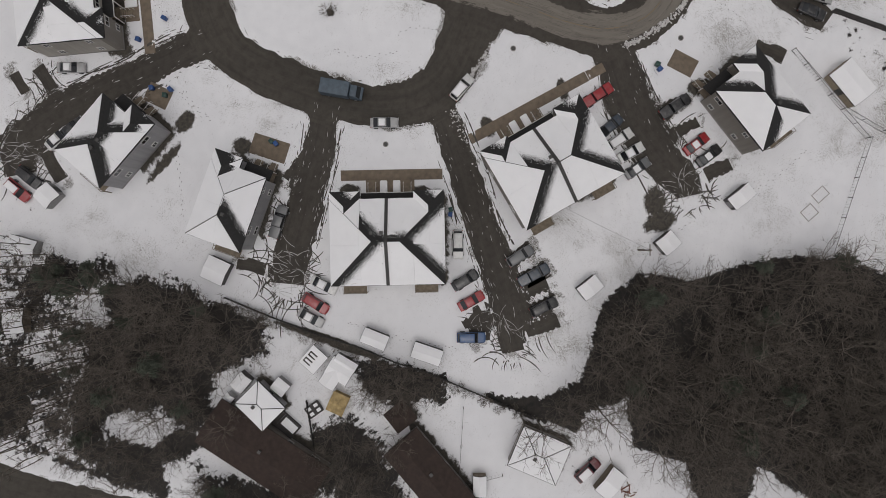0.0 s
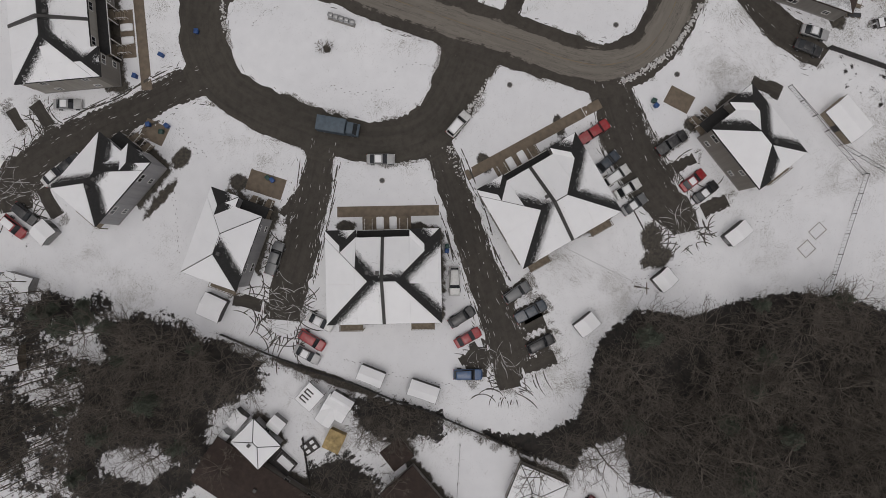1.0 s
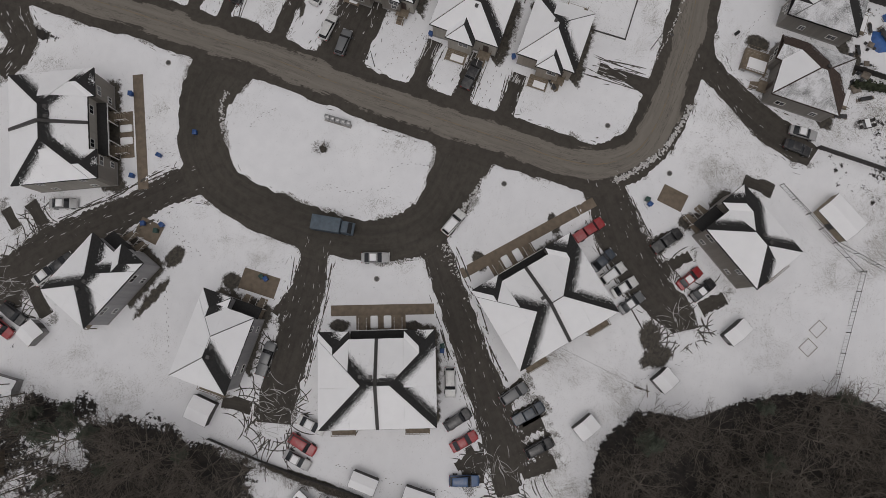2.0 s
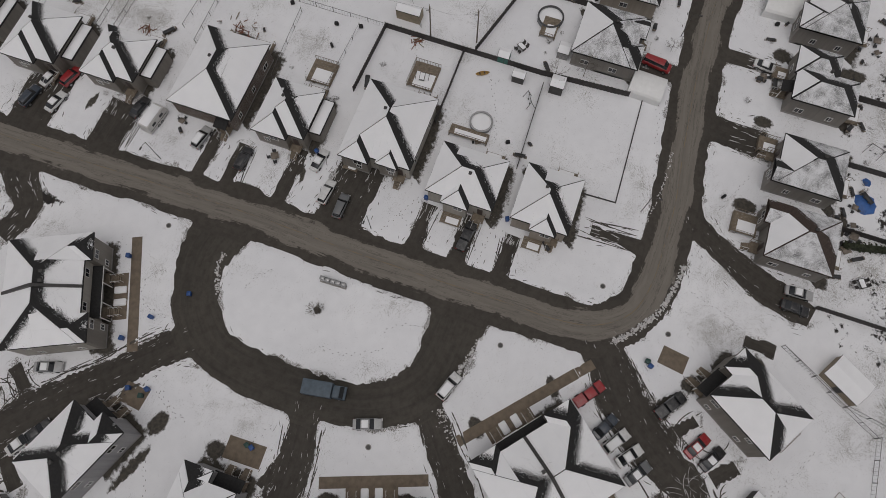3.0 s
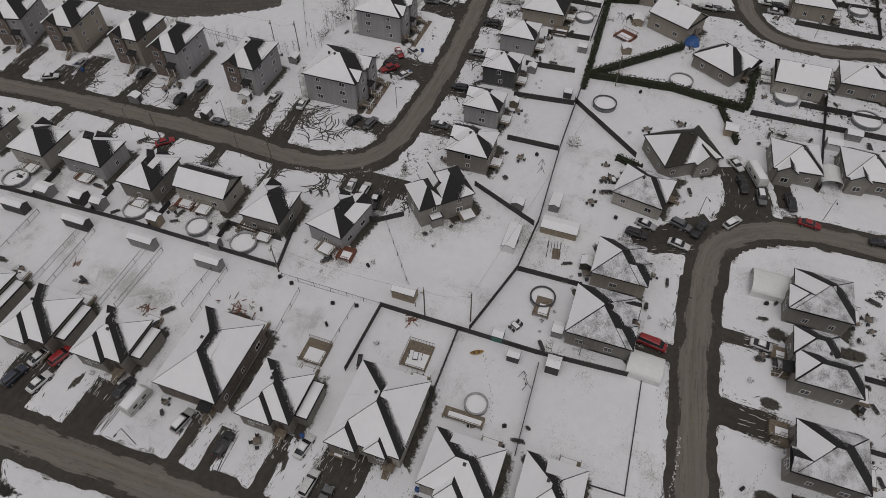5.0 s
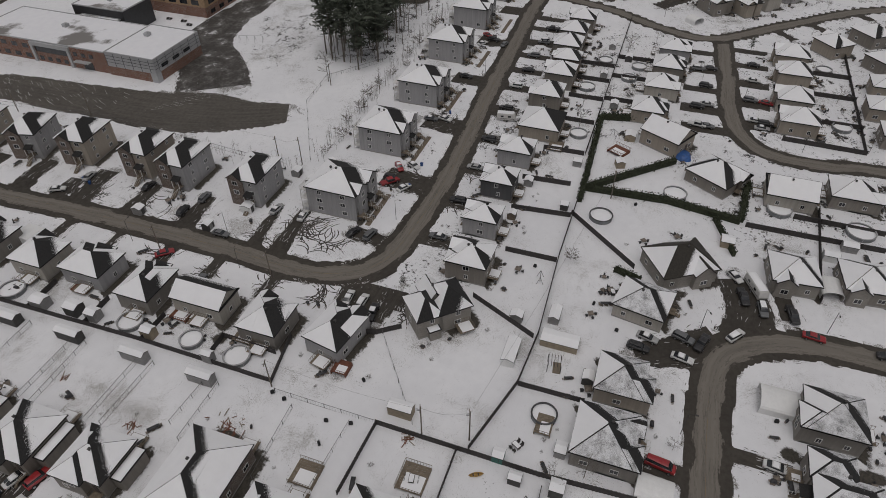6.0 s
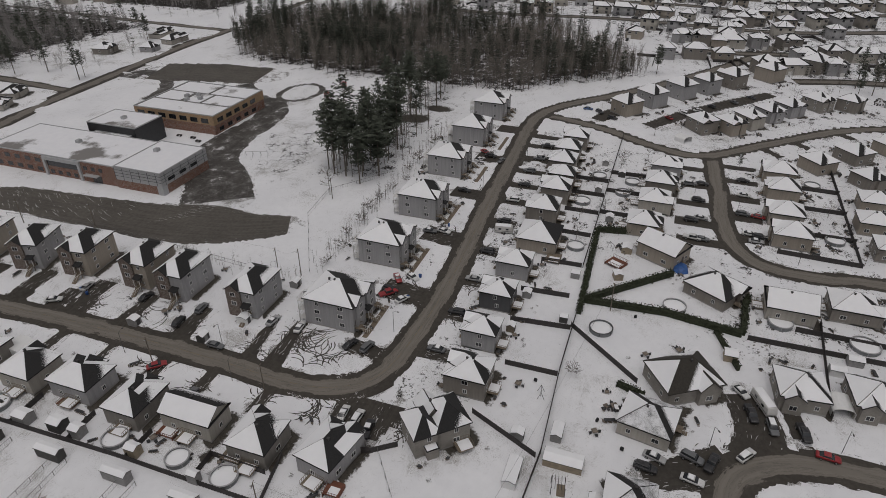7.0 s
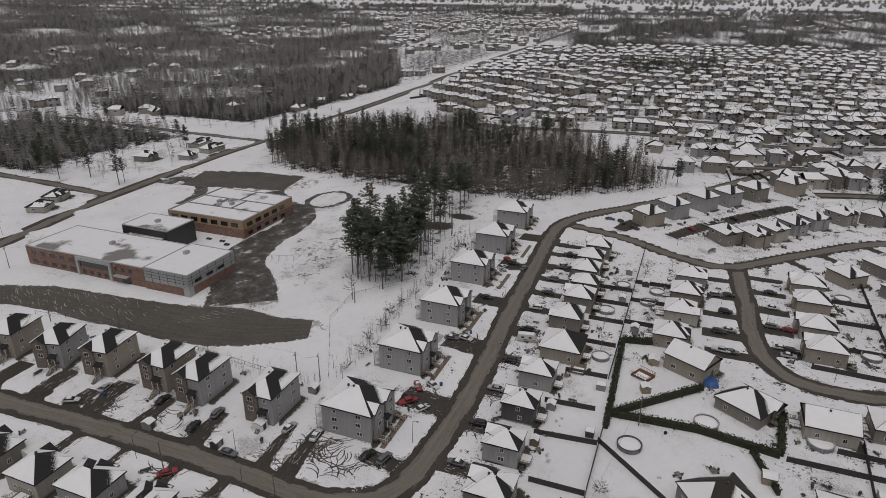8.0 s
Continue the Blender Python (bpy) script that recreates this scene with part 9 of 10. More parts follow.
def clear_of(x, y, gap):
    """Whether a place is off the roads and outside the houses."""
    for hx, hy, yaw, w, d in FEET:
        if abs(x - hx) + abs(y - hy) < 24:
            c, s = math.cos(radians(yaw)), math.sin(radians(yaw))
            if abs((x - hx) * c + (y - hy) * s) < w / 2 + gap and abs((y - hy) * c - (x - hx) * s) < d / 2 + gap:
                return False
    return all(min(math.hypot(x - p.x, y - p.y) for p in line) > max(half) + gap for line, half, bank in CLEARED)


for hx, hy, yaw, w, d in FEET:
    if 56 < hx < 420 and hy < 300:
        c, s = math.cos(radians(yaw)), math.sin(radians(yaw))
        for k in range(13 if hy < -15 else 9 if hx > 100 else 5):
            u, q = rng.uniform(-w / 2 - 2.5, w / 2 + 2.5), rng.choice((-1, 1, 1)) * (d / 2 + rng.uniform(0.8, 6.5))
            x, y = hx + u * c - q * s, hy + u * s + q * c
            if clear_of(x, y, 0.7):
                (things_about if rng.random() < 0.55 else shrubs_about).append((x, y, rng.uniform(0, 6.2), rng.uniform(0.7, 1.25)))
massed("garden_clutter", "covered barbecues, garden chairs and woodpiles in snowy yards", "garden clutter", things_about, [grill, pile, chairs], (CRATES, COVER))
massed("garden_shrubs", "low leafless garden shrubs poking through snow", "shrubs", [(x, y, a, 0.32 * r) for x, y, a, r in shrubs_about], [one_mesh("garden_shrubs", *tree_proto("shrub", k)) for k in range(3)], (BARK, TWIGS))
yard_trees = [(x, y, rng.uniform(0, 6.2), rng.uniform(0.35, 0.7)) for x, y in scatter([(196, 38), (292, 36), (330, 56), (420, -4), (400, -90), (300, -110), (170, -70), (160, -50), (190, -46), (215, 3)], 13.0, rng) if rng.random() < 0.5 and clear_of(x, y, 1.5)]
massed("yard_trees", "small leafless trees between the far houses", "trees", yard_trees, [one_mesh("yard_trees", *tree_proto("bare", k)) for k in range(3)], (BARK, TWIGS))

# ---- poles, lamps, bins and small things ----
for x, y, h in ((94.0, 41.9, 9), (95.9, 33.5, 9), (94.4, 73.2, 8), (120.4, 119.3, 8), (121.2, 89.3, 8), (162.8, 111.5, 9), (164.4, 105.2, 9), (161.1, 205.6, 9), (167.2, 182.2, 9), (176.9, 20.5, 9), (240.0, 131.9, 8), (209.7, 119.3, 8), (186.1, 259, 9), (19.7, -17.9, 7)):
    ob = thing("utility_pole", "weathered wooden utility pole with a cross-arm", "utility pole", pose(x, y, 0, 0, 0, 20), "utility poles")
    part("pole", mesh_of("pole", *tube([(0, 0, -0.3), (0, 0, h)], [0.15, 0.1], 8), POLE_WOOD), ob)
    part("cross_arm", box_mesh("cross_arm", POLE_WOOD, (-0.9, -0.06, 0, 0.9, 0.06, 0.12)), ob, pose(0, 0.1, h - 0.6))
    part("lamp_head", box_mesh("lamp_head", STEEL, (0, -0.1, 0, 0.7, 0.1, 0.12)), ob, pose(0.1, 0, h - 1.2, 0, 0, 90))
for a, b, h in (((94.0, 41.9), (95.9, 33.5), 8.6), ((94.0, 41.9), (94.4, 73.2), 8.2), ((95.9, 33.5), (176.9, 20.5), 8.6), ((162.8, 111.5), (164.4, 105.2), 8.6), ((162.8, 111.5), (167.2, 182.2), 8.6), ((167.2, 182.2), (161.1, 205.6), 8.6), ((19.7, -17.9), (22.5, 4.5), 6.5), ((19.7, -17.9), (-16, -13), 6.0)):
    n = 10
    me = mesh_of("cable", *tube([(a[0] + (b[0] - a[0]) * k / n, a[1] + (b[1] - a[1]) * k / n, h - 1.2 * math.sin(math.pi * k / n)) for k in range(n + 1)], [0.018] * (n + 1), 3), FASCIA)
    tagged(new("cable", me), "thin black overhead cable between poles", "cable", "overhead cables")
BIN = {"blue": plain("bin_blue", (0.02, 0.07, 0.22), 0.5), "green": plain("bin_green", (0.02, 0.06, 0.05), 0.5), "brown": plain("bin_brown", (0.09, 0.05, 0.03), 0.5)}
for x, y, color in ((48, -11.2, "blue"), (48.6, -10.6, "green"), (17.8, 64.3, "blue"), (18.6, 61.4, "blue"), (16.1, 42.5, "blue"), (16.2, 43.3, "green"), (17.4, 61.9, "green"), (23.6, 77.9, "blue"), (23.0, 78.6, "green"), (14.9, 12.4, "blue"), (15.6, 12.6, "green"), (37, 74.5, "blue"), (29, 66.2, "blue"), (24.4, 69, "blue"), (34.5, 62.2, "blue"), (64.0, 17.4, "blue"), (63.2, 31.6, "blue"), (65.0, 52.6, "blue"), (64.4, 103.4, "blue"), (65.0, 61.4, "blue"), (174.8, 73, "blue"), (164.6, 72.6, "blue"), (205, 75, "blue"), (138, 158.5, "blue"), (137, 155.5, "blue")):
    ob = thing("wheeled_bin", f"{color} plastic wheeled bin", "bin", pose(x, y, ground_z(x, y) - 0.02, 0, 0, (x * 37) % 90), "wheeled bins")
    part("body", bevel_mesh("body", BIN[color], *prism([(-0.3, 0), (0.3, 0), (0.36, 0.95), (-0.36, 0.95)], 0.26, 0.3, 0, 0.95), 0.03, 1), ob)
    part("lid", bevel_mesh("lid", BIN[color], *boxes((-0.4, -0.33, 0.955, 0.38, 0.33, 1.03)), 0.02, 1), ob)
for x, y in ((22.0, 26.0), (43.4, 11.9), (54.0, -12.8), (44.1, 71.0), (58.2, -0.9)):
    n = 16
    ob = thing("access_cover", "round dark concrete access cover in the snow", "access cover", pose(x, y, ground_z(x, y)), "access covers")
    part("collar", mesh_of("collar", *ring(0.34, 0.46, -0.1, 0.10, 18), CONCRETE), ob)
    part("lid", mesh_of("lid", [(0.36 * math.cos(2 * math.pi * k / n), 0.36 * math.sin(2 * math.pi * k / n), 0.07) for k in range(n)], [tuple(range(n))], FASCIA), ob)
TARP = plain("tarpaulin_blue", (0.03, 0.10, 0.30), 0.5, vary=0.3)
for x, y, r, h in ((87.1, -39.3, 2.3, 0.35), (91.3, -39.0, 0.9, 0.2), (203.6, 4.4, 3.2, 1.3)):
    rng = random.Random(int(x))
    n = 18
    rim = [(r * rng.uniform(0.85, 1.1) * math.cos(2 * math.pi * k / n), r * rng.uniform(0.7, 0.95) * math.sin(2 * math.pi * k / n)) for k in range(n)]
    v = [(a, b, -0.1) for a, b in rim] + [(a * 0.7, b * 0.7, h) for a, b in rim] + [(0, 0, h + 0.08)]
    ob = new("tarpaulin", mesh_of("tarpaulin", v, [(k, (k + 1) % n, n + (k + 1) % n, n + k) for k in range(n)] + [(n + k, n + (k + 1) % n, 2 * n) for k in range(n)], TARP, True))
    ob.matrix_basis = pose(x, y, ground_z(x, y), 0, 0, 40)
    tagged(ob, "bright blue tarpaulin lying over a garden pool", "tarpaulin")

# ---- wheel tracks pressed through the snow ----
TRACK = make_asphalt("track_slush", (0.060, 0.054, 0.047), 0.9)
v, f = [], []
rng = random.Random(77)


def track(x, y, heading, length, bend, half=0.075, gaps=0.06, on_asphalt=False):
    """One wheel's dark line over the snow, following its surface, broken here and there."""
    n = max(3, int(length / 0.4))
    a = radians(heading)
    ends = rng.uniform(0.05, 0.2)
    for k in range(n + 1):
        u = k / n
        w = half * min(1.0, (u + 0.02) / ends, (1.02 - u) / ends) * rng.uniform(0.7, 1.15)
        z = max(0.02, ground_z(x, y)) + 0.025
        o = len(v)
        v.extend(((x - math.sin(a) * w, y + math.cos(a) * w, z), (x + math.sin(a) * w, y - math.cos(a) * w, z)))
        if k and rng.random() > gaps and (on_asphalt or ground_z(x, y) > 0.02):
            f.append((o - 2, o - 1, o + 1, o))
        x, y = x + math.cos(a) * length / n, y + math.sin(a) * length / n
        a += radians(bend) / n


def tracks(x, y, heading, length, bend):
    a = radians(heading)
    for s in (-0.75, 0.75):
        track(x - math.sin(a) * s, y + math.cos(a) * s, heading, length, bend, 0.13 if x > 110 else 0.085)


# manoeuvres at the ends of the drives: middle, main heading, how far they reach, how many
for x, y, heading, reach, count in ((-3.8, 34.2, 95, 5.0, 34), (-0.8, -3.4, 50, 4.2, 24), (32, -21.8, 45, 4.4, 26), (0, 81.5, 110, 5.0, 32), (4.5, 36.5, 10, 3.4, 10), (8, 79, 140, 3.4, 10), (37, -17, 50, 3.6, 10), (138, 91, 70, 5.5, 34), (137, 82, 20, 3.5, 10), (132, 99, 60, 3.5, 8), (133, 122, 80, 3.5, 12), (132, 152, 70, 4, 12), (134, 136, 90, 3, 8), (168, 70, 100, 3.5, 10), (199, 72, 90, 4, 10), (230, 72, 90, 4, 9), (262, 73, 90, 4, 8), (161, 60, 90, 2.5, 7), (177, 60, 90, 2.5, 7), (195, 60, 90, 2.5, 6), (212, 60, 90, 3, 6), (121, 56, 30, 2.5, 10), (120, 74, 10, 2.5, 8), (119, 89, 0, 2.5, 6), (119, 104, 0, 2.5, 6), (119, 118, 0, 2.5, 6), (13, 81, 30, 2.5, 6)):
    for k in range(count):
        h = heading + rng.gauss(0, 32) + rng.choice((0, 180))
        length = rng.uniform(4.5, 8.5)
        a = radians(h)
        px, py = x + rng.gauss(0, reach * 0.45), y + rng.gauss(0, reach * 0.45)
        tracks(px - math.cos(a) * length / 2, py - math.sin(a) * length / 2, h, length, rng.choice((-1, 1)) * rng.uniform(60, 140))
for x, y, heading, length in ((53, 31.4, 2, 9), (53, 29.6, 0, 9), (53, 24.4, -3, 9), (53, 21.6, 3, 9), (53, 16.6, 0, 8), (53, 14.2, 2, 8), (68.6, -4, 92, 9), (65.6, -4, 88, 10), (69.6, -4, 96, 8), (53, 64.9, 0, 9), (53, 63, 0, 9), (53, 84.8, 0, 10), (53, 86, 0, 9)):
    for q in range(3):
        track(x, y + rng.uniform(-0.35, 0.35), heading + rng.uniform(-4, 4), length, rng.uniform(-12, 12), 0.07)
for line, half, count in (([(29, 18.4), (20.2, 11.1), (13.4, 5.8), (5.9, -0.3)], 2.6, 20), ([(24, 37), (15.3, 35.5), (6.0, 34.6)], 2.5, 16), ([(46, -5), (40.2, -9.7), (34.9, -16.4)], 3.5, 16), ([(26, 61), (19.5, 67.1), (12.1, 74.2), (5.1, 80.4)], 2.7, 20)):
    pts = smooth_line(line, 1.0)
    for k in range(count):
        i = rng.randrange(len(pts) - 4)
        d = pts[i + 1] - pts[i]
        side = Vector((-d.y, d.x, 0)).normalized() * (half + rng.uniform(0.0, 1.1)) * rng.choice((-1, 1))
        track(pts[i].x + side.x, pts[i].y + side.y, math.degrees(math.atan2(d.y, d.x)) + rng.gauss(0, 3), rng.uniform(3, 8), rng.uniform(-9, 9), rng.uniform(0.06, 0.13), 0.1)
# dirt dragged out of the drives and thrown off the streets: short strokes along their borders
for line, half, bank in CLEARED[:]:
    drive = bank in (0.05, 0.08)
    for i in range(len(line) - 1):
        p, d = line[i], line[i + 1] - line[i]
        if p.x > 215 or p.x < -12 or not -50 < p.y < 180:
            continue
        for k in range(rng.choice((2, 3, 4, 5)) if drive else rng.choice((0, 1, 2))):
            off = (half[i] + (abs(rng.gauss(0, 0.85)) if drive else abs(rng.gauss(0, 0.45))) - 0.1) * rng.choice((-1, 1))
            side = Vector((-d.y, d.x, 0)).normalized() * off
            q = p + d * rng.random() + side
            track(q.x, q.y, math.degrees(math.atan2(d.y, d.x)) + rng.gauss(0, 16 if drive else 7), rng.uniform(0.25, 1.5), rng.uniform(-25, 25), rng.uniform(0.02, 0.09), 0.1)
me = mesh_of("tyre_tracks", v, f, TRACK)
me.attributes.new("across", "FLOAT", "POINT").data.foreach_set("value", [0.6] * len(v))
tagged(new("tyre_tracks", me), "dark curved tyre tracks pressed into the snow", "tyre tracks", kind="stuff")

# slivers of slush left between the wheel paths
v, f = [], []
for x, y, heading, reach, count in ((-2.0, 34.0, 95, 3.4, 46), (1.0, 81.6, 110, 3.2, 36), (32.5, -21.0, 45, 2.6, 22), (0, -2.6, 50, 2.8, 24), (0.2, 1.6, 20, 2.0, 8)):
    for k in range(count):
        h = heading + rng.gauss(0, 35) + rng.choice((0, 180))
        length = rng.uniform(0.8, 3.4)
        track(x + rng.gauss(0, reach * 0.55), y + rng.gauss(0, reach * 0.55), h, length, rng.choice((-1, 1)) * length * rng.uniform(8, 24), rng.uniform(0.02, 0.05), 0.08, True)
for line, wide, count in (([(30, 19), (20.2, 11.1), (13.4, 5.8), (5.9, -0.3)], 2.3, 130), ([(25, 37.1), (15.3, 35.5), (6.0, 34.6)], 2.2, 90), ([(50, -2.3), (40.2, -9.7), (34.9, -16.4)], 3.0, 80), ([(28, 59), (19.5, 67.1), (12.1, 74.2), (5.1, 80.4)], 2.4, 110), ([(75, -13), (72, -14), (66, -21), (63.5, -29)], 2.2, 70), ([(55, 102.8), (64, 102.6)], 2.8, 30), ([(55, 45.8), (65, 45.8)], 2.6, 26), ([(130, 155.5), (142, 155.5)], 3.6, 40), ([(130, 120), (142, 120)], 3.2, 36), ([(167, 68), (167, 79)], 4.2, 40), ([(199, 68), (199, 79)], 4.2, 40), ([(128, 66), (117, 66)], 5.6, 60)):
    pts = smooth_line(line, 0.8)
    for k in range(int(count * 0.45)):
        i = rng.randrange(len(pts) - 1)
        d = pts[i + 1] - pts[i]
        off = wide * (rng.random() ** 0.45) * rng.choice((-1, 1))
        side = Vector((-d.y, d.x, 0)).normalized() * off
        track(pts[i].x + side.x, pts[i].y + side.y, math.degrees(math.atan2(d.y, d.x)) + rng.gauss(0, 7), rng.uniform(0.25, 1.2), rng.uniform(-25, 25), rng.uniform(0.02, 0.06), 0.05, True)
# ribs of slush and worn bay lines on the school's parking lot
for k in range(120):
    u = rng.random() ** 0.8
    track(172 + rng.uniform(-6.5, 6.5) + (1 - u) * 4, 178 + 62 * u, 62 + rng.gauss(0, 7), rng.uniform(1.2, 5.0), rng.uniform(-12, 12), rng.uniform(0.03, 0.09), 0.06, True)
for k in range(5):
    track(175 + 2.6 * k, 168 - 1.5 * k, -52, 9.0 if k % 2 else 15.0, 0, 0.07, 0.3, True)
for line, half, bank in CLEARED[:]:
    if bank == 0.05 and line[0].x < 215 and line[0].y < 180 and (line[0] - line[-1]).length < 22:
        for k in range(int((line[0] - line[-1]).length * 1.6)):
            i = rng.randrange(min(4, len(line) - 2), len(line) - 1)
            d = line[i + 1] - line[i]
            side = Vector((-d.y, d.x, 0)).normalized() * half[i] * rng.choice((-1, 1)) * rng.random() ** 0.6
            track(line[i].x + side.x, line[i].y + side.y, math.degrees(math.atan2(d.y, d.x)) + rng.gauss(0, 8), rng.uniform(0.3, 2.2), rng.uniform(-20, 20), rng.uniform(0.03, 0.11), 0.05, True)
tagged(new("slush_slivers", mesh_of("slush_slivers", v, f, plain("slush_white", (0.46, 0.455, 0.45), 0.8, vary=0.25))), "slivers of slush left between the wheel paths", "slush", kind="stuff")


# ---- footprints, slush thrown up by the plough, clods ----
def clods(line, spread, count, size, rng):
    """Lumps of dirty snow along a line."""
    pts = smooth_line(line, 0.5)
    vv, ff = [], []
    for k in range(count):
        p = pts[rng.randrange(len(pts))]
        c = Vector((p.x + rng.gauss(0, spread), p.y + rng.gauss(0, spread), 0.02))
        r = size * rng.uniform(0.3, 1.2)
        o = len(vv)
        m = 5
        for q in range(m):
            a = 6.283 * q / m + rng.uniform(-0.3, 0.3)
            vv.append(c + Vector((math.cos(a) * r * rng.uniform(0.7, 1.2), math.sin(a) * r * rng.uniform(0.7, 1.2), 0)))
        vv.append(c + Vector((rng.uniform(-0.2, 0.2) * r, rng.uniform(-0.2, 0.2) * r, r * rng.uniform(0.4, 0.8))))
        ff += [(o + q, o + (q + 1) % m, o + m) for q in range(m)]
    tagged(new("slush_ridge", mesh_of("slush_ridge", vv, ff, SLUSH, True)), "ridge of dirty slush clods left by the plough", "slush", kind="stuff")


SLUSH_LINES = (
    ([(50.0, -4.9), (53.4, -8.2), (59.1, -11.4), (66.1, -12.8)], 0.24, 420, 0.2), ([(37.4, 16.6), (40.9, 15.9), (43.6, 14.9)], 0.22, 130, 0.17), ([(30.5, 17.7), (26.8, 13.4), (20.8, 6.7)], 0.5, 110, 0.16), ([(36.5, 58.3), (39.7, 59.8), (42.8, 60.1)], 0.22, 110, 0.17), ([(71.2, -4.9), (78.6, -6.1), (86.1, -6.1)], 0.15, 110, 0.14),
    ([(131, 76), (137, 71.5), (150, 69.2)], 0.25, 90, 0.16), ([(122.4, 84), (123, 76), (127, 68)], 0.25, 90, 0.16), ([(57, 82), (56, 78), (55.4, 74)], 0.5, 50, 0.3))
SLUSH = plain("slush_dirty", (0.50, 0.49, 0.48), 0.8, vary=0.25, scale=2.0)
rng = random.Random(31)
for line, spread, count, size in SLUSH_LINES:
    clods(line, spread, count, size, rng)
v, f = [], []


def prints(line, stride=0.62):
    """A trail of footprints pressed through the thin snow."""
    pts = smooth_line(line, stride)
    for k in range(len(pts) - 1):
        d = (pts[k + 1] - pts[k]).normalized()
        side = Vector((-d.y, d.x, 0)) * (0.14 if k % 2 else -0.14)
        c = pts[k] + side + Vector((rng.uniform(-0.14, 0.14), rng.uniform(-0.14, 0.14), 0))
        z = ground_z(c.x, c.y) + 0.03
        o = len(v)
        for q in range(6):
            a = 6.283 * q / 6
            w = d * (math.cos(a) * 0.13) + Vector((-d.y, d.x, 0)) * (math.sin(a) * 0.06)
            v.append((c.x + w.x, c.y + w.y, z))
        f.append(tuple(range(o, o + 6)))


for line in (
    [(18.9, 60.1), (16.8, 57.0), (16.1, 53.5)], [(19.2, 59.6), (17.2, 56.6), (16.5, 53.9)], [(33.7, 38.9), (33.8, 35.0), (36.6, 28.9)], [(32.4, 70.1), (34.9, 69.9), (37.3, 67.6)], [(31.3, 69.6), (30.1, 67.1), (29.8, 63.9)],
    [(59.2, 34.8), (56.8, 31.9), (55.6, 27)], [(38.5, 54.3), (40.8, 53.2), (43.1, 51.1)], [(39.4, 30.1), (41.4, 27.8), (42, 24)], [(76.0, 97.8), (81.1, 93.3), (89.8, 90.2)], [(92.8, 79.0), (90.7, 75.6), (82, 74)], [(77, 60), (83, 62), (90, 61)],
    [(-7, 22), (-6.5, 12), (-5, 4)], [(0, 53), (4, 54.5), (9, 57)], [(18, -15), (21, -18.5), (26, -24)], [(31, -26), (36, -33), (44, -38)], [(62, -15), (60, -21), (57, -24)], [(78, -16), (82, -18), (86, -20)], [(78, 24), (84, 26), (90, 29)], [(79, 40), (86, 42), (92, 44)],
    [(100, 57), (104, 61), (107, 60)], [(112, 22), (117, 20), (121, 22)], [(64, 20), (60, 19.4), (55, 20)], [(63, 33), (59, 35), (55, 37)], [(62, 57), (58, 58), (55, 57)], [(20, 41), (17, 43), (14, 45)], [(-13, 22), (-17, 24), (-21, 25)], [(-14, -19), (-17, -15), (-20, -9)], [(98, 0), (92, -2), (86, -3)]):
    prints(line)
me = mesh_of("footprints", v, f, plain("trodden_slush", (0.16, 0.15, 0.145), 0.85, vary=0.35, scale=0.8))
tagged(new("footprints", me), "trails of dark footprints through the thin snow", "footprints", kind="stuff")


# ---- loose things in the yards ----
def lift(x, y):
    return ground_z(x, y) - 0.02


def table_set(x, y, turn, mat=None):
    """A patio table with four chairs, each a thing of its own."""
    mat = mat or FENCE_WOOD
    ob = thing("patio_table", "dark patio table with snow on its top", "table", pose(x, y, lift(x, y), 0, 0, turn), "patio furniture")
    part("tabletop", box_mesh("tabletop", mat, (-0.85, -0.5, 0.68, 0.85, 0.5, 0.73)), ob)
    part("snow", box_mesh("snow", ROOF_SNOW, (-0.7, -0.4, 0.732, 0.75, 0.42, 0.78)), ob)
    for a in (-0.7, 0.7):
        part("leg", box_mesh("leg", mat, (a - 0.04, -0.4, 0, a + 0.04, 0.4, 0.68)), ob)
    c, s = math.cos(radians(turn)), math.sin(radians(turn))
    for dx, dy, face in ((-0.45, -0.95, 0), (0.45, -0.95, 0), (-0.4, 0.95, 180), (0.5, 0.95, 180)):
        px, py = x + c * dx - s * dy, y + s * dx + c * dy
        chair = thing("patio_chair", "dark patio chair beside a snowy table", "chair", pose(px, py, lift(px, py), 0, 0, turn + face), "patio furniture")
        part("seat", box_mesh("seat", mat, (-0.25, -0.22, 0.38, 0.25, 0.25, 0.44)), chair)
        part("backrest", box_mesh("backrest", mat, (-0.25, -0.28, 0.44, 0.25, -0.22, 0.95)), chair)
        part("leg_frame", box_mesh("leg_frame", mat, (-0.24, -0.24, 0, -0.18, 0.22, 0.38), (0.18, -0.24, 0, 0.24, 0.22, 0.38)), chair)


for x, y, turn in ((72.5, -40.5, 30), (85.3, 40.4, 10), (97.5, 25.2, 60), (141.8, 14.8, 20), (104.5, 98.4, 0)):
    table_set(x, y, turn)

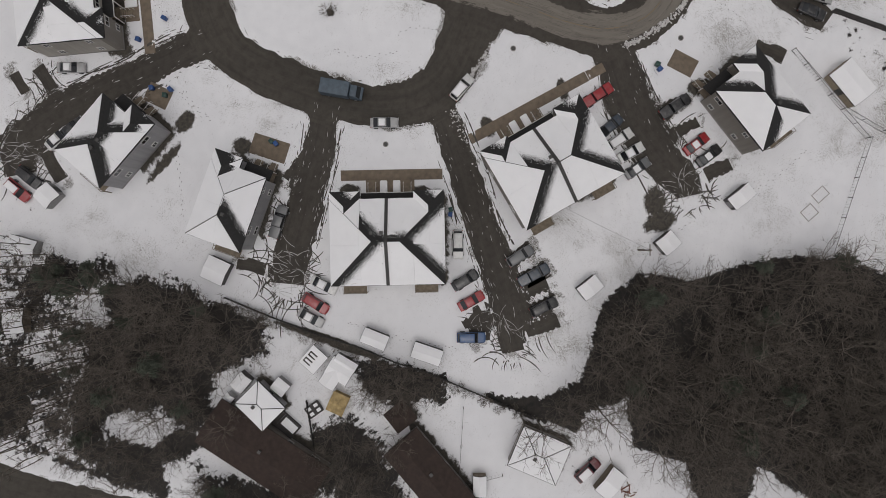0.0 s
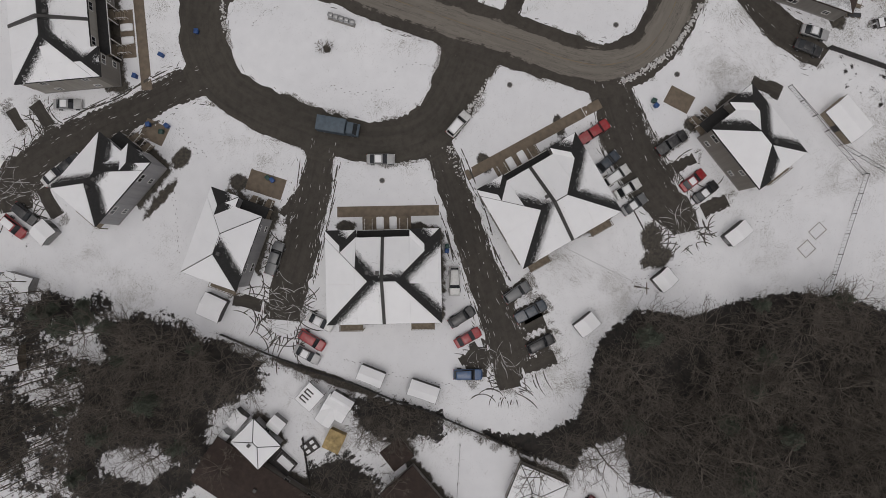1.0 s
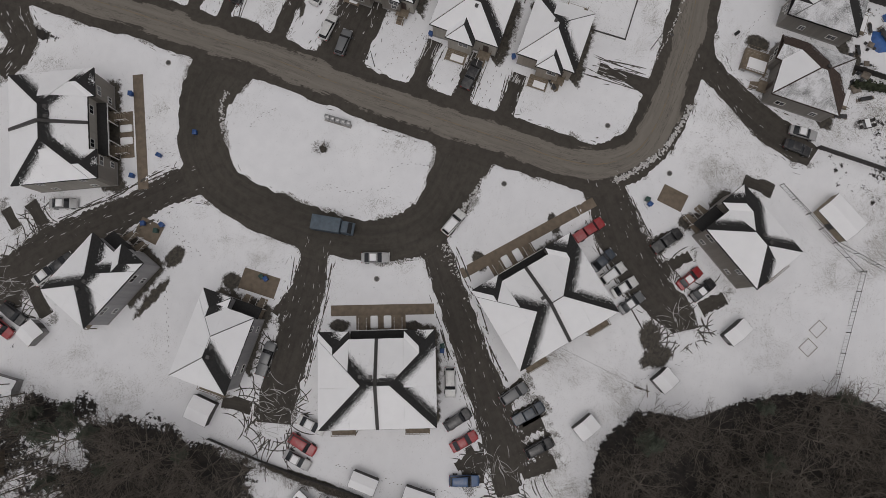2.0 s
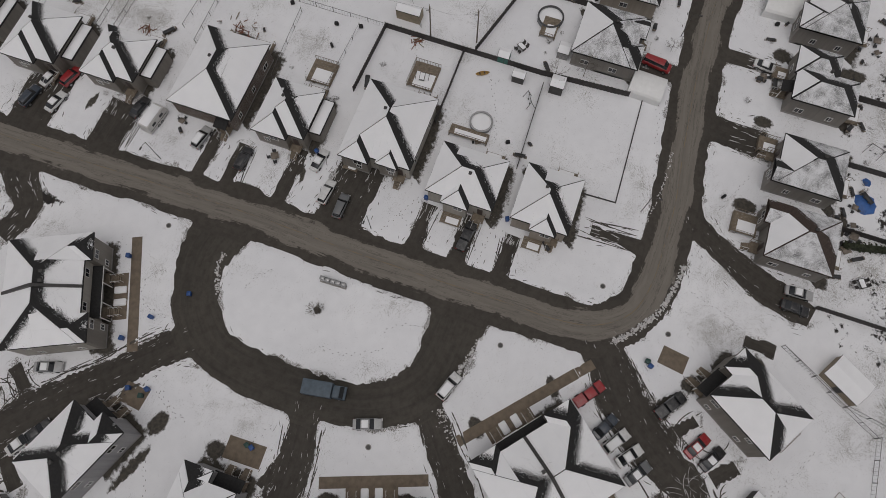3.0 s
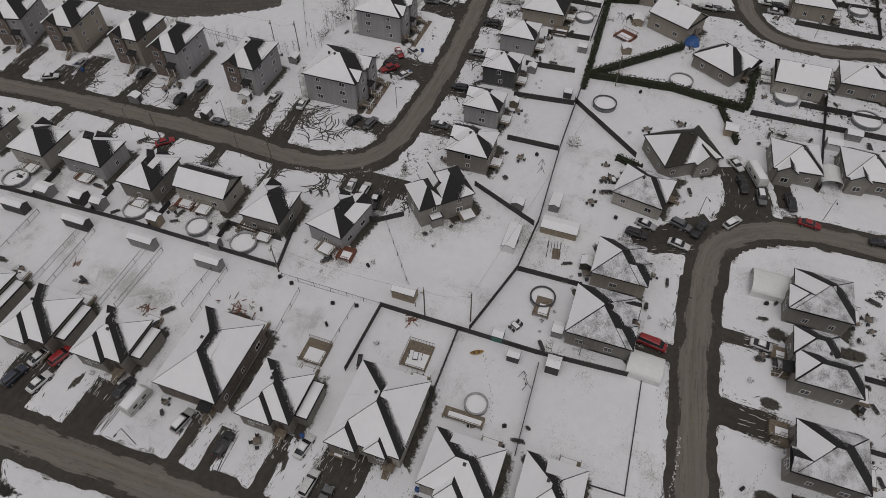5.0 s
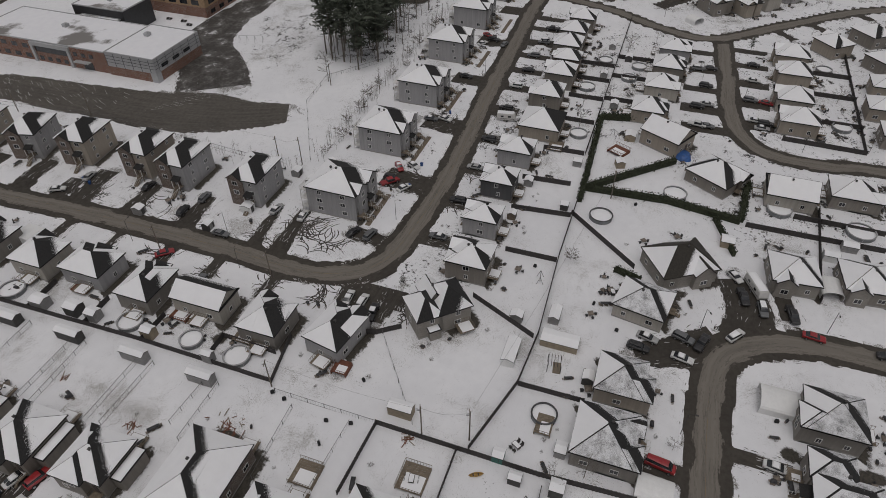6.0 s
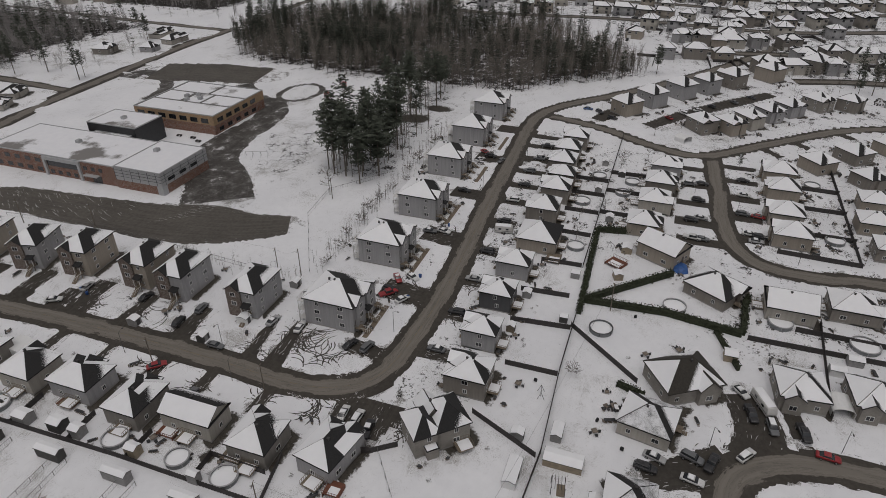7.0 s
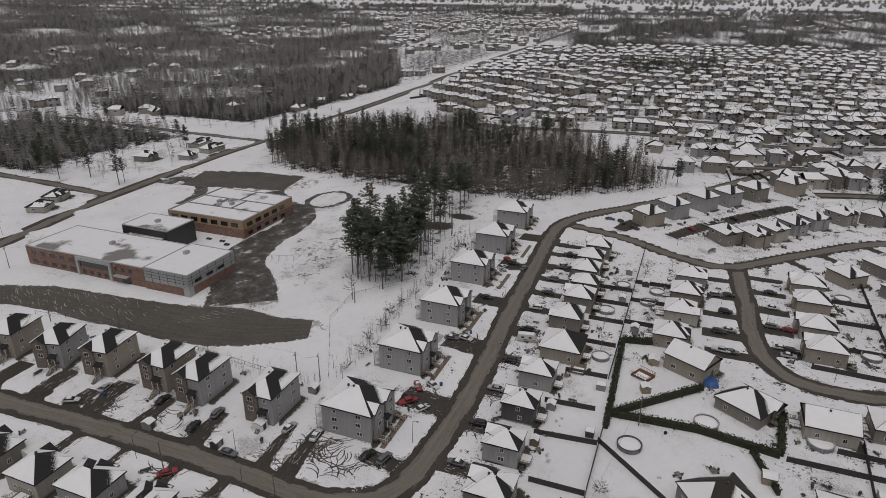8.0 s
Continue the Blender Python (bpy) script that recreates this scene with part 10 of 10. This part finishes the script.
KAYAK = plain("plastic_ochre", (0.34, 0.21, 0.06), 0.5, vary=0.25)
n = 8
ob = thing("rowing_boat", "small ochre boat lying in the snow", "boat", pose(89.8, 30.3, lift(89.8, 30.3), 0, 0, -62))
hull = [(1.35 * math.cos(2 * math.pi * k / 16), 0.45 * math.sin(2 * math.pi * k / 16) * (1 - 0.3 * abs(math.cos(2 * math.pi * k / 16)))) for k in range(16)]
part("hull", mesh_of("hull", [(a * 0.8, b * 0.6, 0) for a, b in hull] + [(a, b, 0.42) for a, b in hull] + [(a * 0.92, b * 0.8, 0.42) for a, b in hull] + [(a * 0.75, b * 0.55, 0.12) for a, b in hull], [(16 * r + k, 16 * r + (k + 1) % 16, 16 * r + 16 + (k + 1) % 16, 16 * r + 16 + k) for r in range(3) for k in range(16)] + [tuple(range(48, 64))], KAYAK), ob)
for a in (-0.5, 0.4):
    part("thwart", box_mesh("thwart", FENCE_WOOD, (a - 0.1, -0.3, 0.34, a + 0.1, 0.3, 0.39)), ob)

for x, y, turn, tall in ((87.0, 20.6, 30, 2.0), (97.2, -39.0, 70, 2.2), (140.5, 31, 10, 2.0), (208, 24, 40, 2.2)):
    ob = thing("swing_set", "dark steel swing frame standing in a snowy yard", "swing", pose(x, y, lift(x, y), 0, 0, turn), "play frames")
    for a in (-1.3, 1.3):
        for s in (-0.8, 0.8):
            part("leg", mesh_of("leg", *tube([(a, s, 0), (a * 0.92, 0, tall)], [0.05, 0.05], 5), FASCIA), ob)
    part("top_bar", mesh_of("top_bar", *tube([(-1.3, 0, tall), (1.3, 0, tall)], [0.05, 0.05], 5), FASCIA), ob)
    for a in (-0.5, 0.5):
        part("swing_seat", box_mesh("swing_seat", RUBBER, (a - 0.2, -0.09, 0.45, a + 0.2, 0.09, 0.5)), ob)
        part("chain", box_mesh("chain", STEEL, (a - 0.19, -0.012, 0.5, a - 0.165, 0.012, tall), (a + 0.165, -0.012, 0.5, a + 0.19, 0.012, tall)), ob)


def platform(x, y, turn, w, d, z, label, mat=WOOD, rails="wse"):
    """A free-standing timber deck of boards with rails."""
    ob = thing("garden_deck", label, "deck", pose(x, y, 0, 0, 0, turn), "garden decks")
    m = max(3, int(w / 0.45))
    for k in range(m):
        part("board", box_mesh("board", mat, (0, -d / 2, z - 0.06, round(w / m - 0.04, 3), d / 2, z)), ob, pose(-w / 2 + w * k / m + 0.02, 0, 0))
    for s in (-d / 2, d / 2 - 0.12):
        part("joist", box_mesh("joist", mat, (-w / 2, s, 0.02, w / 2, s + 0.12, z - 0.062)), ob)
    for side, line in (("w", (-w / 2, d / 2, -w / 2, -d / 2)), ("s", (-w / 2, -d / 2, w / 2, -d / 2)), ("e", (w / 2, -d / 2, w / 2, d / 2)), ("n", (w / 2, d / 2, -w / 2, d / 2))):
        if side in rails:
            railing(ob, *line, z, mat)
    part("snow", box_mesh("snow", ROOF_SNOW, (-w / 2 + 0.25, -d / 2 + 0.3, z + 0.002, round(w * 0.12, 2), d / 2 - 0.9, z + 0.04)), ob)
    return ob


WOOD_RED = plain("wood_red_brown", (0.16, 0.06, 0.035), 0.8, vary=0.3, scale=2.0)
platform(77.0, 28.6, 0, 2.0, 7.0, 1.0, "weathered timber deck beside a round pool", WOOD, "w")
platform(85.6, 40.2, 0, 5.4, 4.8, 0.6, "timber deck with rails and snow behind a house", WOOD, "wne")
platform(80.2, 57.9, 0, 4.8, 4.6, 0.6, "brown timber deck with rails behind a house", WOOD, "wse")
platform(102.6, 62.2, 0, 3.4, 3.2, 1.1, "red-brown stained timber deck at the back of a house", WOOD_RED, "wn")
platform(103.2, 21.5, 0, 4.4, 3.0, 0.9, "grey timber deck between house and pool", WOOD, "w")
platform(104.3, 127.8, 0, 3.6, 4.6, 0.25, "low red-brown timber deck in a fenced yard", WOOD_RED, "")
platform(104.6, 101.2, 0, 4.2, 4.2, 0.8, "red-brown timber deck with steps behind a house", WOOD_RED, "ws")
platform(103.0, 84.6, 0, 3.0, 4.4, 1.0, "brown timber deck beside a round pool", WOOD, "w")
platform(196.5, 39.5, 0, 5.0, 4.2, 0.8, "brown timber deck behind a house", WOOD, "ws")
platform(200.0, 21.8, -28, 4.4, 5.0, 0.9, "red-brown timber deck with rails beside a tall house", WOOD_RED, "wse")

platform(76.4, -20.4, 0, 3.8, 4.2, 0.9, "brown timber front deck with rails and steps", WOOD, "wne")
platform(92.3, -21.3, 0, 3.0, 3.2, 0.9, "brown timber front deck with rails", WOOD, "we")
platform(61.2, 12.2, 0, 2.2, 3.2, 0.45, "wide brown timber steps before a house", WOOD, "")
platform(61.0, 26.4, 0, 2.2, 3.4, 0.45, "wide brown timber steps before a house", WOOD, "")
platform(64.6, 46.0, 0, 1.8, 2.6, 0.45, "brown timber steps before a house", WOOD, "")
platform(107.5, -20.8, 0, 2.6, 2.6, 0.9, "grey-brown timber front deck with rails", WOOD, "wn")

# gazebo frame
ob = thing("gazebo", "small garden gazebo with a flat slatted top", "gazebo", pose(117.1, 22.7, 0, 0, 0, 8))
for a, b in ((-1.3, -1.3), (1.3, -1.3), (1.3, 1.3), (-1.3, 1.3)):
    part("post", box_mesh("post", FENCE_WOOD, (-0.06, -0.06, 0, 0.06, 0.06, 2.3)), ob, pose(a, b, 0))
for k in range(5):
    part("slat", box_mesh("slat", FENCE_WOOD, (-1.5, -0.05, 2.3, 1.5, 0.05, 2.4)), ob, pose(0, -1.2 + 0.6 * k, 0))
part("platform", box_mesh("platform", WOOD, (-1.4, -1.4, -0.05, 1.4, 0.2, 0.2)), ob)

# snow-topped pergola of the lower yard: the snow has slipped between the boards
ob = thing("pergola", "low garden roof of boards, snow slipped off in stripes", "pergola", pose(-14.1, 25.0, 0, 0, 0, -22))
for a, b in ((-1.7, -1.5), (1.7, -1.5), (1.7, 1.5), (-1.7, 1.5)):
    part("post", box_mesh("post", FENCE_WOOD, (-0.06, -0.06, -0.1, 0.06, 0.06, 1.9)), ob, pose(a, b, 0))
part("roof", box_mesh("roof", FENCE_WOOD, (-1.8, -1.6, 1.9, 1.8, 1.6, 2.0)), ob)
for x0, x1, y0, y1 in ((-1.75, 1.75, -1.55, -0.2), (-1.75, -1.2, -0.2, 1.55), (-0.95, -0.6, -0.2, 1.0), (-0.35, 0.0, -0.2, 1.2), (0.25, 0.6, -0.2, 1.0), (0.85, 1.75, -0.2, 1.55), (-1.2, 0.85, 1.2, 1.55)):
    part("snow", box_mesh("snow", ROOF_SNOW, (x0, y0, 2.003, x1, y1, 2.08)), ob)
# trampoline-like dark frame and odds and ends of the lower yards
ob = thing("garden_bench", "dark timber garden bench with snow on its slats", "bench", pose(-21.9, 22.4, lift(-21.9, 22.4), 0, 0, -35))
part("seat", box_mesh("seat", FENCE_WOOD, (-1.3, -1.0, 0.4, 1.3, 1.0, 0.5)), ob)
for a, b in ((-0.65, -0.45), (0.65, -0.45), (0.65, 0.45), (-0.65, 0.45)):
    part("snow", box_mesh("snow", ROOF_SNOW, (a - 0.38, b - 0.28, 0.502, a + 0.3, b + 0.25, 0.56)), ob)
for a in (-1.1, 1.1):
    part("leg", box_mesh("leg", FENCE_WOOD, (a - 0.06, -0.9, -0.05, a + 0.06, 0.9, 0.4)), ob)
platform(-25.6, 26.0, 68, 4.6, 2.6, 0.7, "dark timber deck beside a brown-roofed house", FENCE_WOOD, "wse")
for x, y, turn, w, d, color in ((-21.4, 34.6, -20, 2.6, 2.2, "dark"), (-25.0, 35.8, -20, 2.4, 1.4, "white"), (-15.9, 21.4, -14, 3.0, 2.6, "grey"), (-24.0, -6.5, 20, 3.0, 2.0, "wood"), (127.2, 33.0, 0, 2.0, 2.6, "grey"), (98.9, 17.6, 90, 2.0, 2.4, "grey"), (176.0, 42.5, 0, 2.2, 2.2, "grey"), (160.5, 43.0, 0, 2.0, 2.0, "wood"), (193.0, 20.5, 20, 2.6, 2.4, "tan"), (116.0, 15.8, 0, 2.2, 2.2, "dark"), (131, 134, 0, 2.2, 2.6, "grey"), (131.5, 113.5, 0, 2.4, 2.0, "dark"), (159.5, 104, 0, 2.6, 2.2, "grey"), (161, 120, 10, 2.6, 2.0, "dark"), (160, 136, 0, 2.4, 2.2, "grey")):
    shed(x, y, turn, w, d, color)

# street lamps
for x, y, turn in ((109.8, -2.1, -90), (137.0, -4.0, -150), (144.8, -29.1, 180), (73.0, -3.6, -90), (121.5, 98, 0), (121.0, 128, 0), (131.6, 108, 180), (150.0, 70.4, -90), (192, 60, 90), (236, 72.8, -90), (268, 64.2, 90), (54.9, 38.5, 180), (54.8, 78.0, 180), (216.9, -28.0, 180), (245, -12.2, 90), (175.5, 262, 30), (210, 296, -90), (330, 296, 90)):
    ob = thing("street_lamp", "grey steel street lamp with a short arm", "street lamp", pose(x, y, 0, 0, 0, turn), "street lamps")
    part("pole", mesh_of("pole", *tube([(0, 0, -0.2), (0, 0, 6.4)], [0.075, 0.05], 6), FASCIA), ob)
    part("arm", mesh_of("arm", *tube([(0, 0, 6.3), (0.6, 0, 6.65), (1.2, 0, 6.7)], [0.04, 0.035, 0.03], 5), FASCIA), ob)
    part("lamp_head", box_mesh("lamp_head", FASCIA, (1.1, -0.12, 6.62, 1.65, 0.12, 6.75)), ob)

# wood piles and broken boards, stones set in a lawn, barbecues
rng = random.Random(8)
for x, y, count, spread in ((84.2, 76.0, 34, 2.6), (78.1, 93.0, 12, 1.0), (82.5, 113.0, 10, 0.9), (92.4, 44.3, 16, 1.0), (-17.0, -29.5, 14, 1.2)):
    ob = thing("wood_pile", "loose heap of brown boards and branches on snow", "wood pile", pose(x, y, lift(x, y)), "wood piles")
    for k in range(count):
        length = rng.choice((0.6, 0.9, 1.3, 1.8))
        part("board", box_mesh("board", WOOD_RED if k % 3 else WOOD, (-length / 2, -0.07, 0, length / 2, 0.07, 0.06)), ob, pose(rng.gauss(0, spread * 0.5), rng.gauss(0, spread * 0.5), 0.02 + 0.012 * k % 0.25, 0, rng.uniform(-4, 4), rng.uniform(0, 180)))
for x, y in ((101.5, 56.9), (90.9, 59.6), (86.2, 58.6), (130.8, 12.4), (92.5, 69.3), (93.1, 72.2), (77.9, 21.7), (91.8, 55.0), (80.3, -16.2), (118.2, -18.5), (176, 14), (144.5, 33.1), (137, 18.2)):
    ob = thing("barbecue", "black barbecue under its cover in the snow", "barbecue", pose(x, y, lift(x, y), 0, 0, (x * 13) % 180), "barbecues")
    part("body", bevel_mesh("body", RUBBER, *boxes((-0.38, -0.24, 0.1, 0.38, 0.24, 0.75)), 0.06, 1), ob)
    part("lid", bevel_mesh("lid", RUBBER, *boxes((-0.3, -0.22, 0.755, 0.3, 0.22, 0.95)), 0.08, 1), ob)
for k in range(18):
    x, y = 174.6 + rng.uniform(-4, 4), -16 + rng.uniform(-8, 3)
    ob = new("garden_stone", bevel_mesh("garden_stone", CONCRETE, *boxes((-0.3, -0.22, -0.1, 0.3, 0.22, 0.14)), 0.08, 1))
    ob.matrix_basis = pose(x, y, lift(x, y), 0, 0, rng.uniform(0, 180))
    tagged(ob, "grey stone set in a snowy lawn", "stone", "garden stones")
# row of mail boxes beside the island
ob = thing("mailbox_row", "row of grey steel community mailboxes on a concrete base", "mailbox", pose(44.1, 40.8, lift(44.1, 40.8), 0, 0, -88))
part("base", box_mesh("base", CONCRETE, (-2.3, -0.5, -0.1, 2.3, 0.5, 0.12)), ob)
for k in range(5):
    box = part("mailbox", bevel_mesh("mailbox", STEEL, *boxes((-0.4, -0.3, 0.35, 0.4, 0.3, 1.35)), 0.03, 1), ob, pose(-1.8 + 0.9 * k, 0, 0.1))
    part("door", box_mesh("door", PANEL_GREY, (-0.34, -0.33, 0.42, 0.34, -0.302, 1.28)), box)
    part("pedestal", box_mesh("pedestal", STEEL, (-0.12, -0.12, 0, 0.12, 0.12, 0.35)), box)
# planks that frame two beds in the open yard
for x, y, turn, w, d in ((37.9, -42.3, -28, 2.4, 1.7), (34.6, -41.6, -28, 2.2, 2.0)):
    ob = thing("garden_bed", "flat rectangular bed edged with thin planks, under snow", "garden bed", pose(x, y, lift(x, y) + 0.02, 0, 0, turn), "garden beds")
    for a, b, c_, d_ in ((-w / 2, -d / 2, w / 2, -d / 2 + 0.06), (-w / 2, d / 2 - 0.06, w / 2, d / 2), (-w / 2, -d / 2 + 0.06, -w / 2 + 0.06, d / 2 - 0.06), (w / 2 - 0.06, -d / 2 + 0.06, w / 2, d / 2 - 0.06)):
        part("plank", box_mesh("plank", WOOD, (a, b, -0.05, c_, d_, 0.08)), ob)

wear_ground(FEET)
